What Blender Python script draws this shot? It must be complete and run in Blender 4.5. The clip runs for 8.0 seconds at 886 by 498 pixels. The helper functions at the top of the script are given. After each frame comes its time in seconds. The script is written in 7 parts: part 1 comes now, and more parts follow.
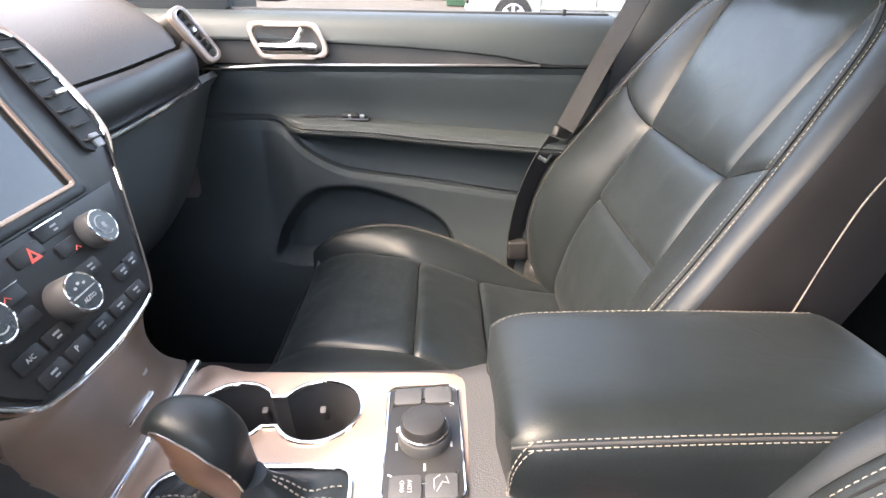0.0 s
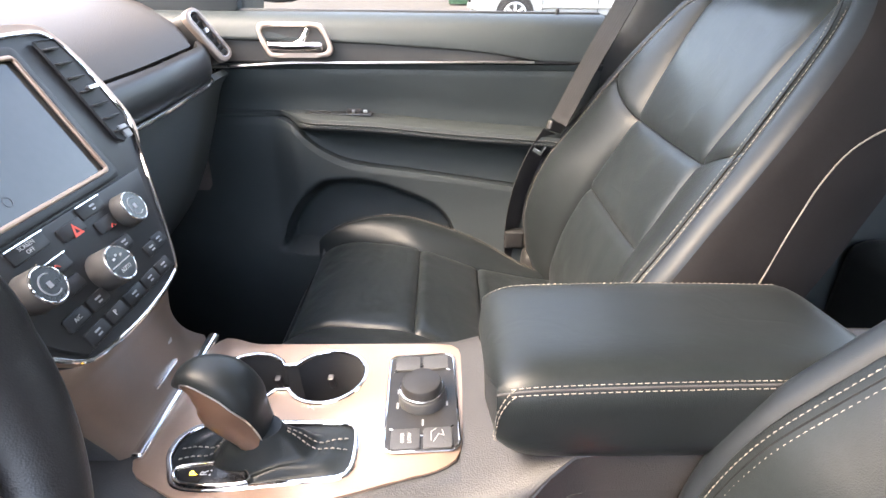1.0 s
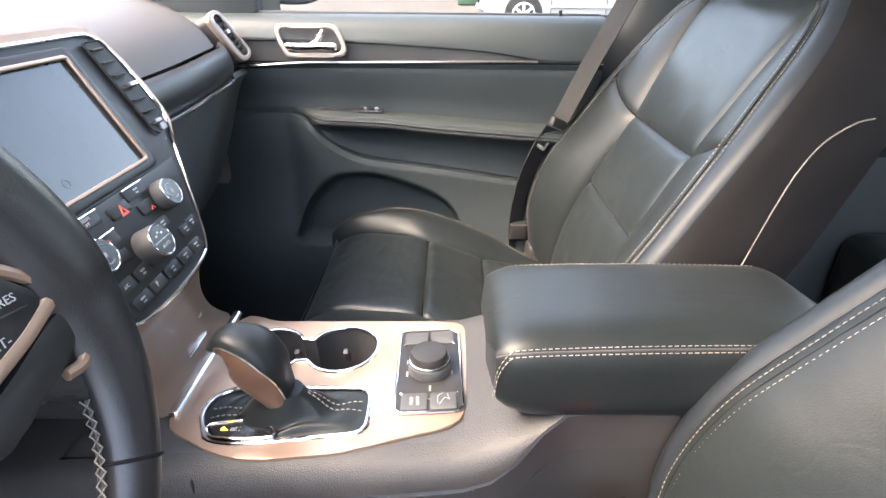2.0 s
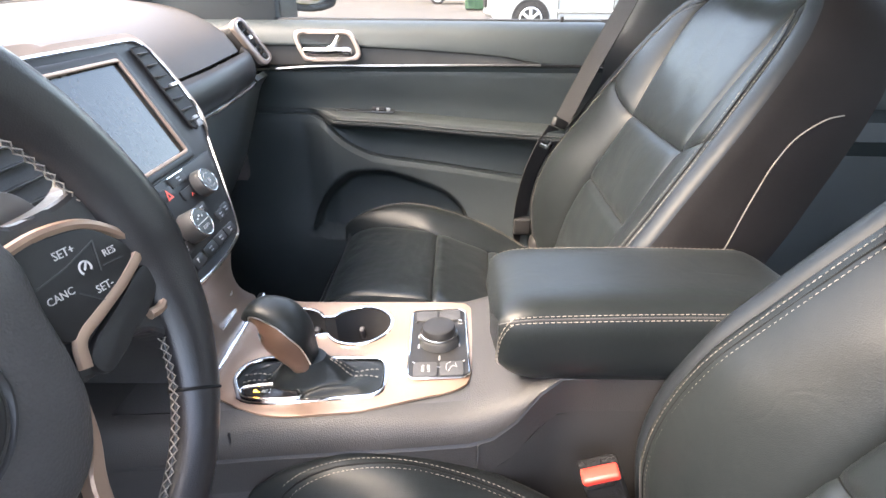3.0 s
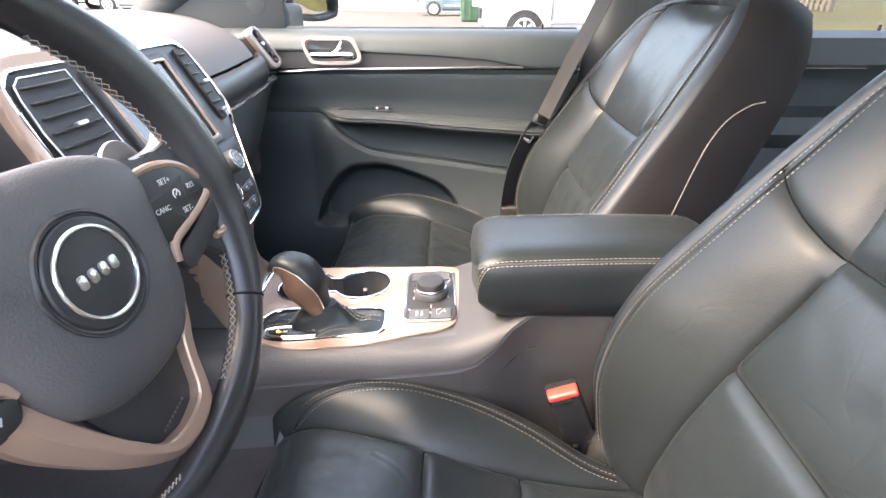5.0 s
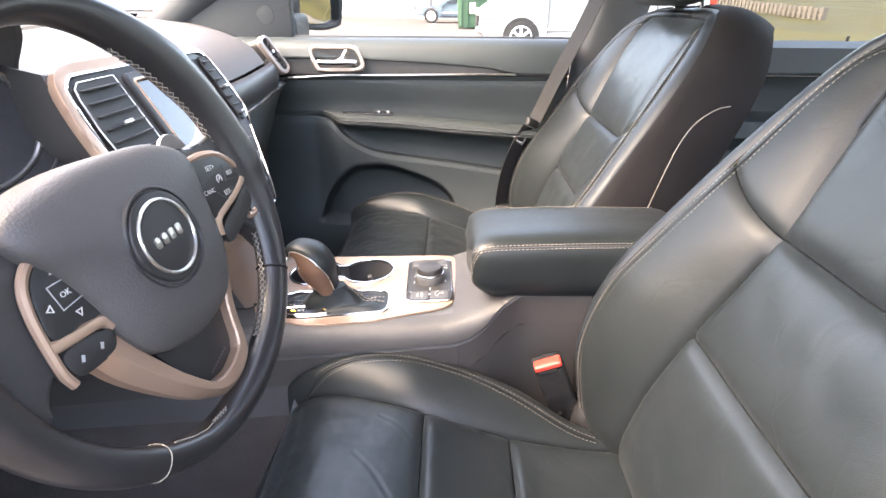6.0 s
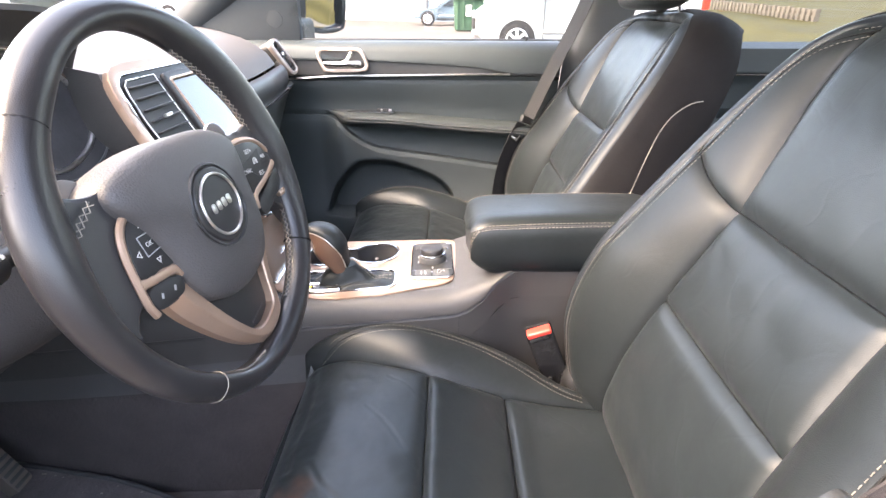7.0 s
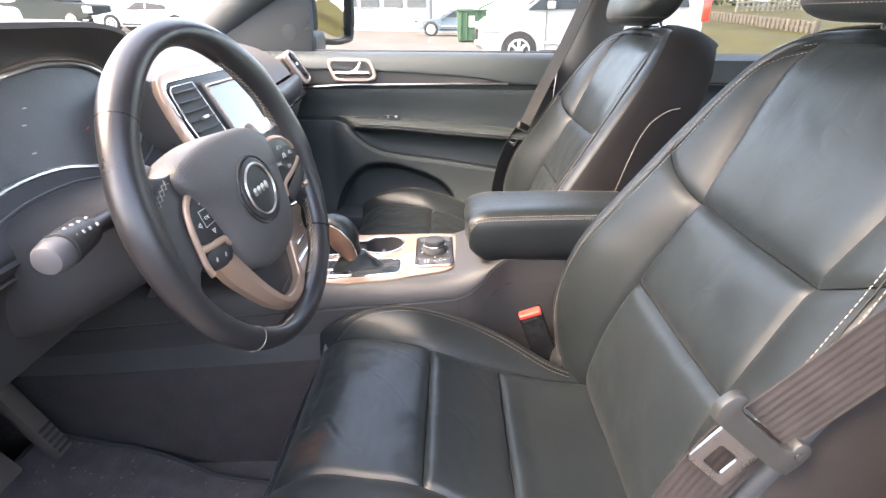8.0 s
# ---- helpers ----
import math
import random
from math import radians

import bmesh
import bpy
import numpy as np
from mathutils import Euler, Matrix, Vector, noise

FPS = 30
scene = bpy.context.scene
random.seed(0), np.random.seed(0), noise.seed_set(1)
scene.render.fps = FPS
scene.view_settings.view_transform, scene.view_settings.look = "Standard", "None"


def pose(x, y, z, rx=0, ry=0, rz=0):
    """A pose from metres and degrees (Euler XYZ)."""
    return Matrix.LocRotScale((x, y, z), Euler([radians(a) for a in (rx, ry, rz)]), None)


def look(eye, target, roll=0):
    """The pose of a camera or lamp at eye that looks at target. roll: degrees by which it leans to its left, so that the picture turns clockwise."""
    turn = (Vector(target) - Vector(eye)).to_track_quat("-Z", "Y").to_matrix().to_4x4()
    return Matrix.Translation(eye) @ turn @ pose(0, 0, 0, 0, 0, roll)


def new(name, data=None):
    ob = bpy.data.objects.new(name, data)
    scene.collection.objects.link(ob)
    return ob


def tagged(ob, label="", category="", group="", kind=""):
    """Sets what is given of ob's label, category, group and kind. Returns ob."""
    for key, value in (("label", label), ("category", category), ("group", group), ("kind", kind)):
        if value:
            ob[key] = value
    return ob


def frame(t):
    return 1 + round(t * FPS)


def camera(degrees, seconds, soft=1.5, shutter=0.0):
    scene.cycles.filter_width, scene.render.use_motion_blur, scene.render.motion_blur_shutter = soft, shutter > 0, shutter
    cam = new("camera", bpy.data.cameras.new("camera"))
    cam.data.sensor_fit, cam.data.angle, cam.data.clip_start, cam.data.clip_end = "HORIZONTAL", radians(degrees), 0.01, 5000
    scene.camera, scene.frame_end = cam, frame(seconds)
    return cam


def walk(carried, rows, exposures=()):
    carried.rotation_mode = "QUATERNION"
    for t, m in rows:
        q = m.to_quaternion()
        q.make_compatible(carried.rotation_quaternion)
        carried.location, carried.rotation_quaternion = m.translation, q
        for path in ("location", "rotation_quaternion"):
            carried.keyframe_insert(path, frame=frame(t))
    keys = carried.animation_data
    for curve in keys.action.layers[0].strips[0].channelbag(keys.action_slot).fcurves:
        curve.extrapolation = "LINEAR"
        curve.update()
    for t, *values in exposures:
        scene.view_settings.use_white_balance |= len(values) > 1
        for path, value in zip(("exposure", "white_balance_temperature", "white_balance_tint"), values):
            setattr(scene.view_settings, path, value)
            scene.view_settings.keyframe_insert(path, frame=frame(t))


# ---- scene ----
cam = camera(79.6, 8.0)
PATH = [
    (0, (-0.003, -0.348, 1.247), (0.026, 1.436, 0.343), 1.1),
    (0.5, (-0.001, -0.376, 1.25), (0.023, 1.407, 0.343), 0.9),
    (1, (0.004, -0.403, 1.252), (0.02, 1.379, 0.344), 0.7),
    (1.5, (0.006, -0.428, 1.254), (0.009, 1.353, 0.345), 0.6),
    (3, (0.004, -0.523, 1.265), (-0.034, 1.265, 0.37), 0.4),
    (3.5, (0.006, -0.553, 1.264), (-0.033, 1.241, 0.38), 0.2),
    (4, (0.012, -0.583, 1.262), (-0.025, 1.214, 0.385), 0.2),
    (4.5, (0.017, -0.619, 1.262), (-0.017, 1.181, 0.391), 0.1),
    (6, (0.017, -0.743, 1.275), (-0.002, 1.071, 0.433), 0.4),
    (6.5, (0.016, -0.787, 1.278), (0.002, 1.029, 0.44), 0.3),
    (7, (0.012, -0.834, 1.28), (0.002, 0.983, 0.446), 0.2),
    (7.5, (0.013, -0.885, 1.287), (0.004, 0.939, 0.465), 0.2),
    (8, (0.014, -0.935, 1.29), (-0.004, 0.896, 0.486), 0.4),
]
walk(cam, [(t, look(eye, target, roll)) for t, eye, target, roll in PATH],
     exposures=[(0.0, 4.14, 7950, 15.5), (4.0, 4.20, 7950, 14.5), (6.0, 4.43, 8200, 17.5), (7.0, 4.44, 8200, 17.5), (8.0, 4.24, 8150, 17)])

# ---- daylight ----
world = bpy.data.worlds.new("world")
scene.world = world
world.use_nodes = True
wn = world.node_tree
sky = wn.nodes.new("ShaderNodeTexSky")
sky.sky_type = "NISHITA"
sky.sun_disc = False
sky.sun_elevation = radians(50)
sky.sun_rotation = radians(248)
sky.dust_density = 3.0
wn.links.new(sky.outputs["Color"], wn.nodes["Background"].inputs["Color"])
wn.nodes["Background"].inputs["Strength"].default_value = 0.15
sun = new("sun", bpy.data.lights.new("sun", "SUN"))
sun.data.energy = 0.42
sun.data.angle = radians(25.0)
sun.data.color = (1.0, 0.98, 0.95)
sun.matrix_world = look((-3.0, -1.2, 3.8), (0, 0, 0))


# ---- materials ----
def mat(name, color, rough=0.5, metal=0.0, grain=0.0, grain_scale=900.0, wear=0.15, wear_scale=14.0,
        coat=0.0, cells=False, relief=0.0, relief_scale=40.0, spec=0.5, crease=0.0, sheen=0.0):
    m = bpy.data.materials.new(name)
    m.use_nodes = True
    nt = m.node_tree
    b = nt.nodes["Principled BSDF"]
    b.inputs["Roughness"].default_value = rough
    b.inputs["Metallic"].default_value = metal
    b.inputs["Coat Weight"].default_value = coat
    b.inputs["Coat Roughness"].default_value = 0.12
    b.inputs["Specular IOR Level"].default_value = spec
    b.inputs["Sheen Weight"].default_value = sheen
    b.inputs["Sheen Roughness"].default_value = 0.45
    co = nt.nodes.new("ShaderNodeTexCoord")
    n1 = nt.nodes.new("ShaderNodeTexNoise")
    n1.inputs["Scale"].default_value = wear_scale
    n1.inputs["Detail"].default_value = 6
    nt.links.new(co.outputs["Object"], n1.inputs["Vector"])
    n2 = nt.nodes.new("ShaderNodeTexNoise")
    n2.inputs["Scale"].default_value = wear_scale * 17
    n2.inputs["Detail"].default_value = 3
    nt.links.new(co.outputs["Object"], n2.inputs["Vector"])
    add = nt.nodes.new("ShaderNodeMath")
    add.operation = "MULTIPLY_ADD"
    add.inputs[1].default_value = 0.35
    nt.links.new(n2.outputs["Fac"], add.inputs[0])
    nt.links.new(n1.outputs["Fac"], add.inputs[2])
    ramp = nt.nodes.new("ShaderNodeMapRange")
    ramp.inputs["From Min"].default_value = 0.35
    ramp.inputs["From Max"].default_value = 1.0
    nt.links.new(add.outputs[0], ramp.inputs["Value"])
    mix = nt.nodes.new("ShaderNodeMix")
    mix.data_type = "RGBA"
    c = Vector(color)
    lo, hi = c * (1 - wear), c * (1 + wear) + Vector((1, 1, 1)) * wear * 0.02
    mix.inputs[6].default_value = (*lo, 1)
    mix.inputs[7].default_value = (*hi, 1)
    nt.links.new(ramp.outputs[0], mix.inputs[0])
    nt.links.new(mix.outputs[2], b.inputs["Base Color"])
    rr = nt.nodes.new("ShaderNodeMapRange")
    rr.inputs["To Min"].default_value = max(0.02, rough * (1 - wear * 0.7))
    rr.inputs["To Max"].default_value = min(1, rough * (1 + wear * 0.7))
    nt.links.new(ramp.outputs[0], rr.inputs["Value"])
    nt.links.new(rr.outputs[0], b.inputs["Roughness"])
    last = None
    if grain:
        tex = nt.nodes.new("ShaderNodeTexVoronoi" if cells else "ShaderNodeTexNoise")
        tex.inputs["Scale"].default_value = grain_scale
        nt.links.new(co.outputs["Object"], tex.inputs["Vector"])
        bump = nt.nodes.new("ShaderNodeBump")
        bump.inputs["Strength"].default_value = grain
        bump.inputs["Distance"].default_value = 0.0006
        nt.links.new(tex.outputs["Distance" if cells else "Fac"], bump.inputs["Height"])
        last = bump
    if relief:
        tex = nt.nodes.new("ShaderNodeTexNoise")
        tex.inputs["Scale"].default_value = relief_scale
        tex.inputs["Detail"].default_value = 4
        nt.links.new(co.outputs["Object"], tex.inputs["Vector"])
        bump = nt.nodes.new("ShaderNodeBump")
        bump.inputs["Strength"].default_value = relief
        bump.inputs["Distance"].default_value = 0.004
        nt.links.new(tex.outputs["Fac"], bump.inputs["Height"])
        if last:
            nt.links.new(last.outputs[0], bump.inputs["Normal"])
        last = bump
    if crease:
        warp = nt.nodes.new("ShaderNodeTexNoise")
        warp.inputs["Scale"].default_value = 9.0
        nt.links.new(co.outputs["Object"], warp.inputs["Vector"])
        bend = nt.nodes.new("ShaderNodeVectorMath")
        bend.operation = "MULTIPLY_ADD"
        bend.inputs[1].default_value = (0.12, 0.12, 0.12)
        nt.links.new(warp.outputs["Color"], bend.inputs[0])
        nt.links.new(co.outputs["Object"], bend.inputs[2])
        cell = nt.nodes.new("ShaderNodeTexVoronoi")
        cell.feature = "DISTANCE_TO_EDGE"
        cell.inputs["Scale"].default_value = 17.0
        nt.links.new(bend.outputs[0], cell.inputs["Vector"])
        line = nt.nodes.new("ShaderNodeMapRange")
        line.inputs["From Max"].default_value = 0.07
        nt.links.new(cell.outputs["Distance"], line.inputs["Value"])
        fade = nt.nodes.new("ShaderNodeMapRange")
        fade.inputs["From Min"].default_value = 0.45
        fade.inputs["From Max"].default_value = 0.65
        fade.inputs["To Max"].default_value = crease
        nt.links.new(n1.outputs["Fac"], fade.inputs["Value"])
        bump = nt.nodes.new("ShaderNodeBump")
        bump.inputs["Distance"].default_value = 0.0012
        nt.links.new(fade.outputs[0], bump.inputs["Strength"])
        nt.links.new(line.outputs[0], bump.inputs["Height"])
        if last:
            nt.links.new(last.outputs[0], bump.inputs["Normal"])
        last = bump
    if last:
        nt.links.new(last.outputs[0], b.inputs["Normal"])
    return m


def glow_mat(name, color, strength):
    m = bpy.data.materials.new(name)
    m.use_nodes = True
    b = m.node_tree.nodes["Principled BSDF"]
    b.inputs["Base Color"].default_value = (*color, 1)
    b.inputs["Emission Color"].default_value = (*color, 1)
    b.inputs["Emission Strength"].default_value = strength
    return m


def glass_mat(name, tint=(0.96, 0.98, 0.97)):
    m = bpy.data.materials.new(name)
    m.use_nodes = True
    nt = m.node_tree
    nt.nodes.remove(nt.nodes["Principled BSDF"])
    tr = nt.nodes.new("ShaderNodeBsdfTransparent")
    tr.inputs["Color"].default_value = (*tint, 1)
    gl = nt.nodes.new("ShaderNodeBsdfGlossy")
    gl.inputs["Roughness"].default_value = 0.02
    mx = nt.nodes.new("ShaderNodeMixShader")
    mx.inputs[0].default_value = 0.035
    nt.links.new(tr.outputs[0], mx.inputs[1])
    nt.links.new(gl.outputs[0], mx.inputs[2])
    nt.links.new(mx.outputs[0], nt.nodes["Material Output"].inputs["Surface"])
    return m


M_LEATHER = mat("black_leather", (0.0088, 0.0118, 0.0130), 0.37, spec=0.26, sheen=0.012, crease=0.10, grain=0.20, grain_scale=950, cells=True, wear=0.22, wear_scale=9, relief=0.10, relief_scale=26)
M_LEATHER_PERF = mat("black_leather_smooth", (0.0102, 0.0140, 0.0156), 0.33, spec=0.32, sheen=0.022, crease=0.15, grain=0.14, grain_scale=950, cells=True, wear=0.20, wear_scale=7, relief=0.16, relief_scale=26)
M_VINYL = mat("seat_side_vinyl", (0.0108, 0.0098, 0.0104), 0.75, grain=0.3, grain_scale=1300, cells=True, wear=0.15, spec=0.10)
# bluer base than the seat leather paints in the sky's sheen
M_LEATHER_EDGE = mat("sky_tinted_leather_edge", (0.0115, 0.0150, 0.0190), 0.42, spec=0.27, grain=0.16, grain_scale=1100, cells=True, wear=0.2, wear_scale=9)
M_DOORPAD = mat("door_pad_vinyl", (0.0205, 0.0285, 0.0305), 0.58, grain=0.3, grain_scale=1200, cells=True, wear=0.12)
M_PADLEATHER = mat("pad_leather", (0.026, 0.025, 0.026), 0.36, grain=0.15, grain_scale=1100, cells=True, wear=0.2, wear_scale=12)
M_RIMLEATHER = mat("rim_leather", (0.0160, 0.0150, 0.0160), 0.30, grain=0.15, grain_scale=1100, cells=True, wear=0.2, wear_scale=12)
M_SEAM = mat("black_seam_piping", (0.004, 0.004, 0.0045), 0.6, wear=0.2, spec=0.2)
M_STITCH = mat("pale_thread", (0.200, 0.176, 0.148), 0.7, grain=0.4, grain_scale=2500, wear=0.2, wear_scale=60)
M_GREYTHREAD = mat("grey_thread", (0.12, 0.12, 0.115), 0.7, wear=0.2)
M_DASH = mat("soft_dash_plastic", (0.064, 0.0585, 0.0555), 0.60, spec=0.35, grain=0.45, grain_scale=520, cells=True, wear=0.12, wear_scale=6)
M_AIRBAG = mat("grained_airbag_cover", (0.056, 0.052, 0.051), 0.52, spec=0.4, grain=0.45, grain_scale=520, cells=True, wear=0.12, wear_scale=6)
M_PLASTIC = mat("dark_grained_plastic", (0.056, 0.056, 0.057), 0.50, grain=0.5, grain_scale=700, cells=True, wear=0.15, wear_scale=8)
M_SMOOTH = mat("satin_black_plastic", (0.020, 0.0195, 0.0195), 0.42, spec=0.32, grain=0.1, grain_scale=1500, wear=0.2)
M_GLOSS = mat("gloss_black_plastic", (0.012, 0.012, 0.013), 0.24, wear=0.3, wear_scale=30)
M_TAUPE = mat("taupe_satin_metal", (0.37, 0.248, 0.182), 0.36, metal=0.55, grain=0.06, grain_scale=2200, wear=0.06, wear_scale=20)
M_TAUPE_PALE = mat("pale_taupe_metal", (0.36, 0.29, 0.25), 0.34, metal=0.6, grain=0.06, grain_scale=2200, wear=0.06, wear_scale=20)
M_TAUPE_DK = mat("taupe_satin_panel", (0.26, 0.188, 0.146), 0.38, metal=0.40, grain=0.08, grain_scale=2000, wear=0.08, wear_scale=12)
M_LEVERTRIM = mat("brown_lever_trim", (0.150, 0.088, 0.062), 0.34, metal=0.4, grain=0.06, grain_scale=2000, wear=0.10, wear_scale=16)
M_CHROME = mat("polished_chrome", (0.85, 0.85, 0.86), 0.09, metal=1.0, wear=0.04, wear_scale=50)
M_SATIN = mat("satin_silver", (0.62, 0.60, 0.58), 0.28, metal=1.0, wear=0.05, wear_scale=60)
M_SATINGREY = mat("satin_grey_paddle", (0.30, 0.29, 0.28), 0.35, metal=0.7, wear=0.05, wear_scale=30)
M_CARPET = mat("black_carpet", (0.082, 0.069, 0.070), 0.95, sheen=0.12, grain=1.0, grain_scale=420, wear=0.5, wear_scale=22, relief=0.5, relief_scale=120)
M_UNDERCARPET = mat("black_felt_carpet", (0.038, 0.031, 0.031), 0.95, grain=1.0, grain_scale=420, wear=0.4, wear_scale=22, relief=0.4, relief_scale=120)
M_FLANK = mat("shaded_flank_plastic", (0.030, 0.029, 0.029), 0.55, grain=0.4, grain_scale=800, cells=True, wear=0.15)
# lighter than the other dash plastics to stand in for haze over the footwell
M_GLOVE = mat("glovebox_plastic", (0.125, 0.138, 0.142), 0.55, grain=0.5, grain_scale=700, cells=True, wear=0.12, wear_scale=8)
M_DOORLOW = mat("door_lower_plastic", (0.0260, 0.0335, 0.0360), 0.62, spec=0.35, grain=0.4, grain_scale=800, cells=True, wear=0.12)
M_KNEE = mat("matt_black_knee_trim", (0.031, 0.0300, 0.0310), 0.72, spec=0.2, grain=0.4, grain_scale=700, cells=True, wear=0.15)
M_RUBBER = mat("black_rubber", (0.030, 0.030, 0.031), 0.7, grain=0.3, grain_scale=500, wear=0.3)
M_BELT = mat("woven_belt", (0.0165, 0.0138, 0.0140), 0.62, spec=0.25, grain=0.9, grain_scale=1500, wear=0.25, wear_scale=40)
M_RED = mat("red_plastic", (0.72, 0.05, 0.035), 0.38, wear=0.1, wear_scale=60)
M_AMBER = glow_mat("amber_indicator", (1.0, 0.55, 0.05), 1.4)
M_WHITE = mat("white_print", (0.48, 0.46, 0.44), 0.5, wear=0.05)
M_GREYPRINT = mat("grey_print", (0.30, 0.30, 0.30), 0.5, wear=0.05)
M_REDPRINT = mat("red_print", (0.75, 0.10, 0.07), 0.5, wear=0.05)
M_SCREEN = mat("screen_glass", (0.030, 0.028, 0.024), 0.12, wear=0.15, wear_scale=8, spec=0.62)
# base lightened and roughened to stand in for flare haze over the lens
M_CLUSTER = mat("haze_lightened_lens", (0.050, 0.048, 0.050), 0.34, wear=0.35, wear_scale=18, spec=0.25)
M_HEADLINER = mat("grey_headliner", (0.52, 0.51, 0.49), 0.9, grain=0.4, grain_scale=600, wear=0.08)
M_GRIP = mat("grip_plastic", (0.0175, 0.0190, 0.0195), 0.36, grain=0.2, grain_scale=1500, wear=0.15)
M_MIRRORCASE = mat("mirror_case_plastic", (0.008, 0.008, 0.009), 0.55, grain=0.3, grain_scale=700, wear=0.1, spec=0.3)
# pedal colour raised to make up for missing light in the footwell
M_PEDAL = mat("lightened_pedal_rubber", (0.080, 0.066, 0.056), 0.7, grain=0.4, grain_scale=300, wear=0.3, wear_scale=20)
M_PICKET = mat("pale_fence_wood", (0.11, 0.105, 0.095), 0.85, spec=0.1, wear=0.25, wear_scale=6, grain=0.5, grain_scale=40)
M_ARMPAD = mat("armrest_vinyl", (0.0215, 0.0275, 0.0290), 0.6, grain=0.3, grain_scale=1200, cells=True, wear=0.12, spec=0.35)
M_BELTGREY = mat("grey_woven_belt", (0.017, 0.017, 0.0182), 0.65, spec=0.2, grain=0.9, grain_scale=1500, wear=0.2, wear_scale=40)
M_KNOB = mat("grey_knob_rubber", (0.062, 0.057, 0.053), 0.6, grain=0.3, grain_scale=900, wear=0.15)
M_CONSOLE = mat("console_plastic", (0.036, 0.034, 0.0335), 0.52, grain=0.5, grain_scale=700, cells=True, wear=0.15, wear_scale=8)
M_SAIL = mat("dark_pillar_trim", (0.017, 0.0215, 0.025), 0.75, grain=0.3, grain_scale=700, wear=0.1, spec=0.35)
M_PILLAR = mat("pillar_trim", (0.085, 0.090, 0.096), 0.8, grain=0.4, grain_scale=700, wear=0.1)
M_GLASS = glass_mat("window_glass", (0.94, 0.96, 0.955))
M_MIRROR = mat("mirror_glass", (0.86, 0.88, 0.86), 0.015, metal=1.0, wear=0.02)
M_ASPHALT = mat("sunlit_asphalt", (0.072, 0.065, 0.059), 0.9, spec=0.08, grain=0.8, grain_scale=60, wear=0.22, wear_scale=0.7)
M_GRASS = mat("dry_grass", (0.0215, 0.0195, 0.0052), 0.9, spec=0.02, grain=0.6, grain_scale=30, wear=0.6, wear_scale=0.7, relief=0.6, relief_scale=6)
M_WHITEPAINT = mat("white_car_paint", (0.42, 0.435, 0.455), 0.25, coat=0.8, wear=0.03, wear_scale=3)
M_BLUEPAINT = mat("blue_grey_car_paint", (0.075, 0.105, 0.130), 0.32, spec=0.3, wear=0.05, wear_scale=3)
# white paint dimmed to grey to hold down the daylight at the cabin's exposure
M_VANPAINT = mat("dimmed_white_van_paint", (0.18, 0.19, 0.20), 0.3, coat=0.4, wear=0.10, wear_scale=3)
M_DARKPAINT = mat("dark_car_paint", (0.013, 0.019, 0.020), 0.45, spec=0.10, wear=0.05, wear_scale=3)
M_CARGLASS = mat("car_window_dark", (0.014, 0.017, 0.019), 0.10, spec=0.16, wear=0.1, wear_scale=3)
M_TYRE = mat("tyre_rubber", (0.022, 0.022, 0.023), 0.85, spec=0.1, wear=0.3, wear_scale=12)
M_RIM = mat("alloy_rim", (0.62, 0.62, 0.63), 0.3, metal=0.9, wear=0.1, wear_scale=12)
M_GREEN = mat("green_painted_steel", (0.035, 0.075, 0.045), 0.6, spec=0.2, wear=0.25, wear_scale=4)
M_WALL = mat("white_wall_cladding", (0.40, 0.40, 0.40), 0.8, spec=0.2, wear=0.06, wear_scale=1.2, relief=0.3, relief_scale=3)
M_WINDOWGREY = mat("grey_window_pane", (0.070, 0.078, 0.085), 0.15, spec=0.12, wear=0.15, wear_scale=2)
M_WOOD = mat("weathered_wood", (0.055, 0.050, 0.043), 0.85, spec=0.1, wear=0.25, wear_scale=6, grain=0.5, grain_scale=40)
M_HEDGE = mat("hedge_leaves", (0.025, 0.033, 0.012), 0.8, wear=0.5, wear_scale=3)
M_TAIL = mat("red_lamp_lens", (0.55, 0.03, 0.02), 0.2, wear=0.1)
M_STEEL = mat("brushed_steel", (0.30, 0.30, 0.31), 0.28, metal=1.0, wear=0.1, wear_scale=60)
M_CAP = mat("grey_cap_plastic", (0.075, 0.070, 0.072), 0.5, wear=0.1, wear_scale=30)
M_PALEWALL = mat("plain_rendered_wall", (0.36, 0.355, 0.35), 0.9, wear=0.15, wear_scale=1.0, relief=0.3, relief_scale=8)
M_BRICKPINK = mat("brown_cover", (0.12, 0.075, 0.05), 0.8, wear=0.2, wear_scale=4)


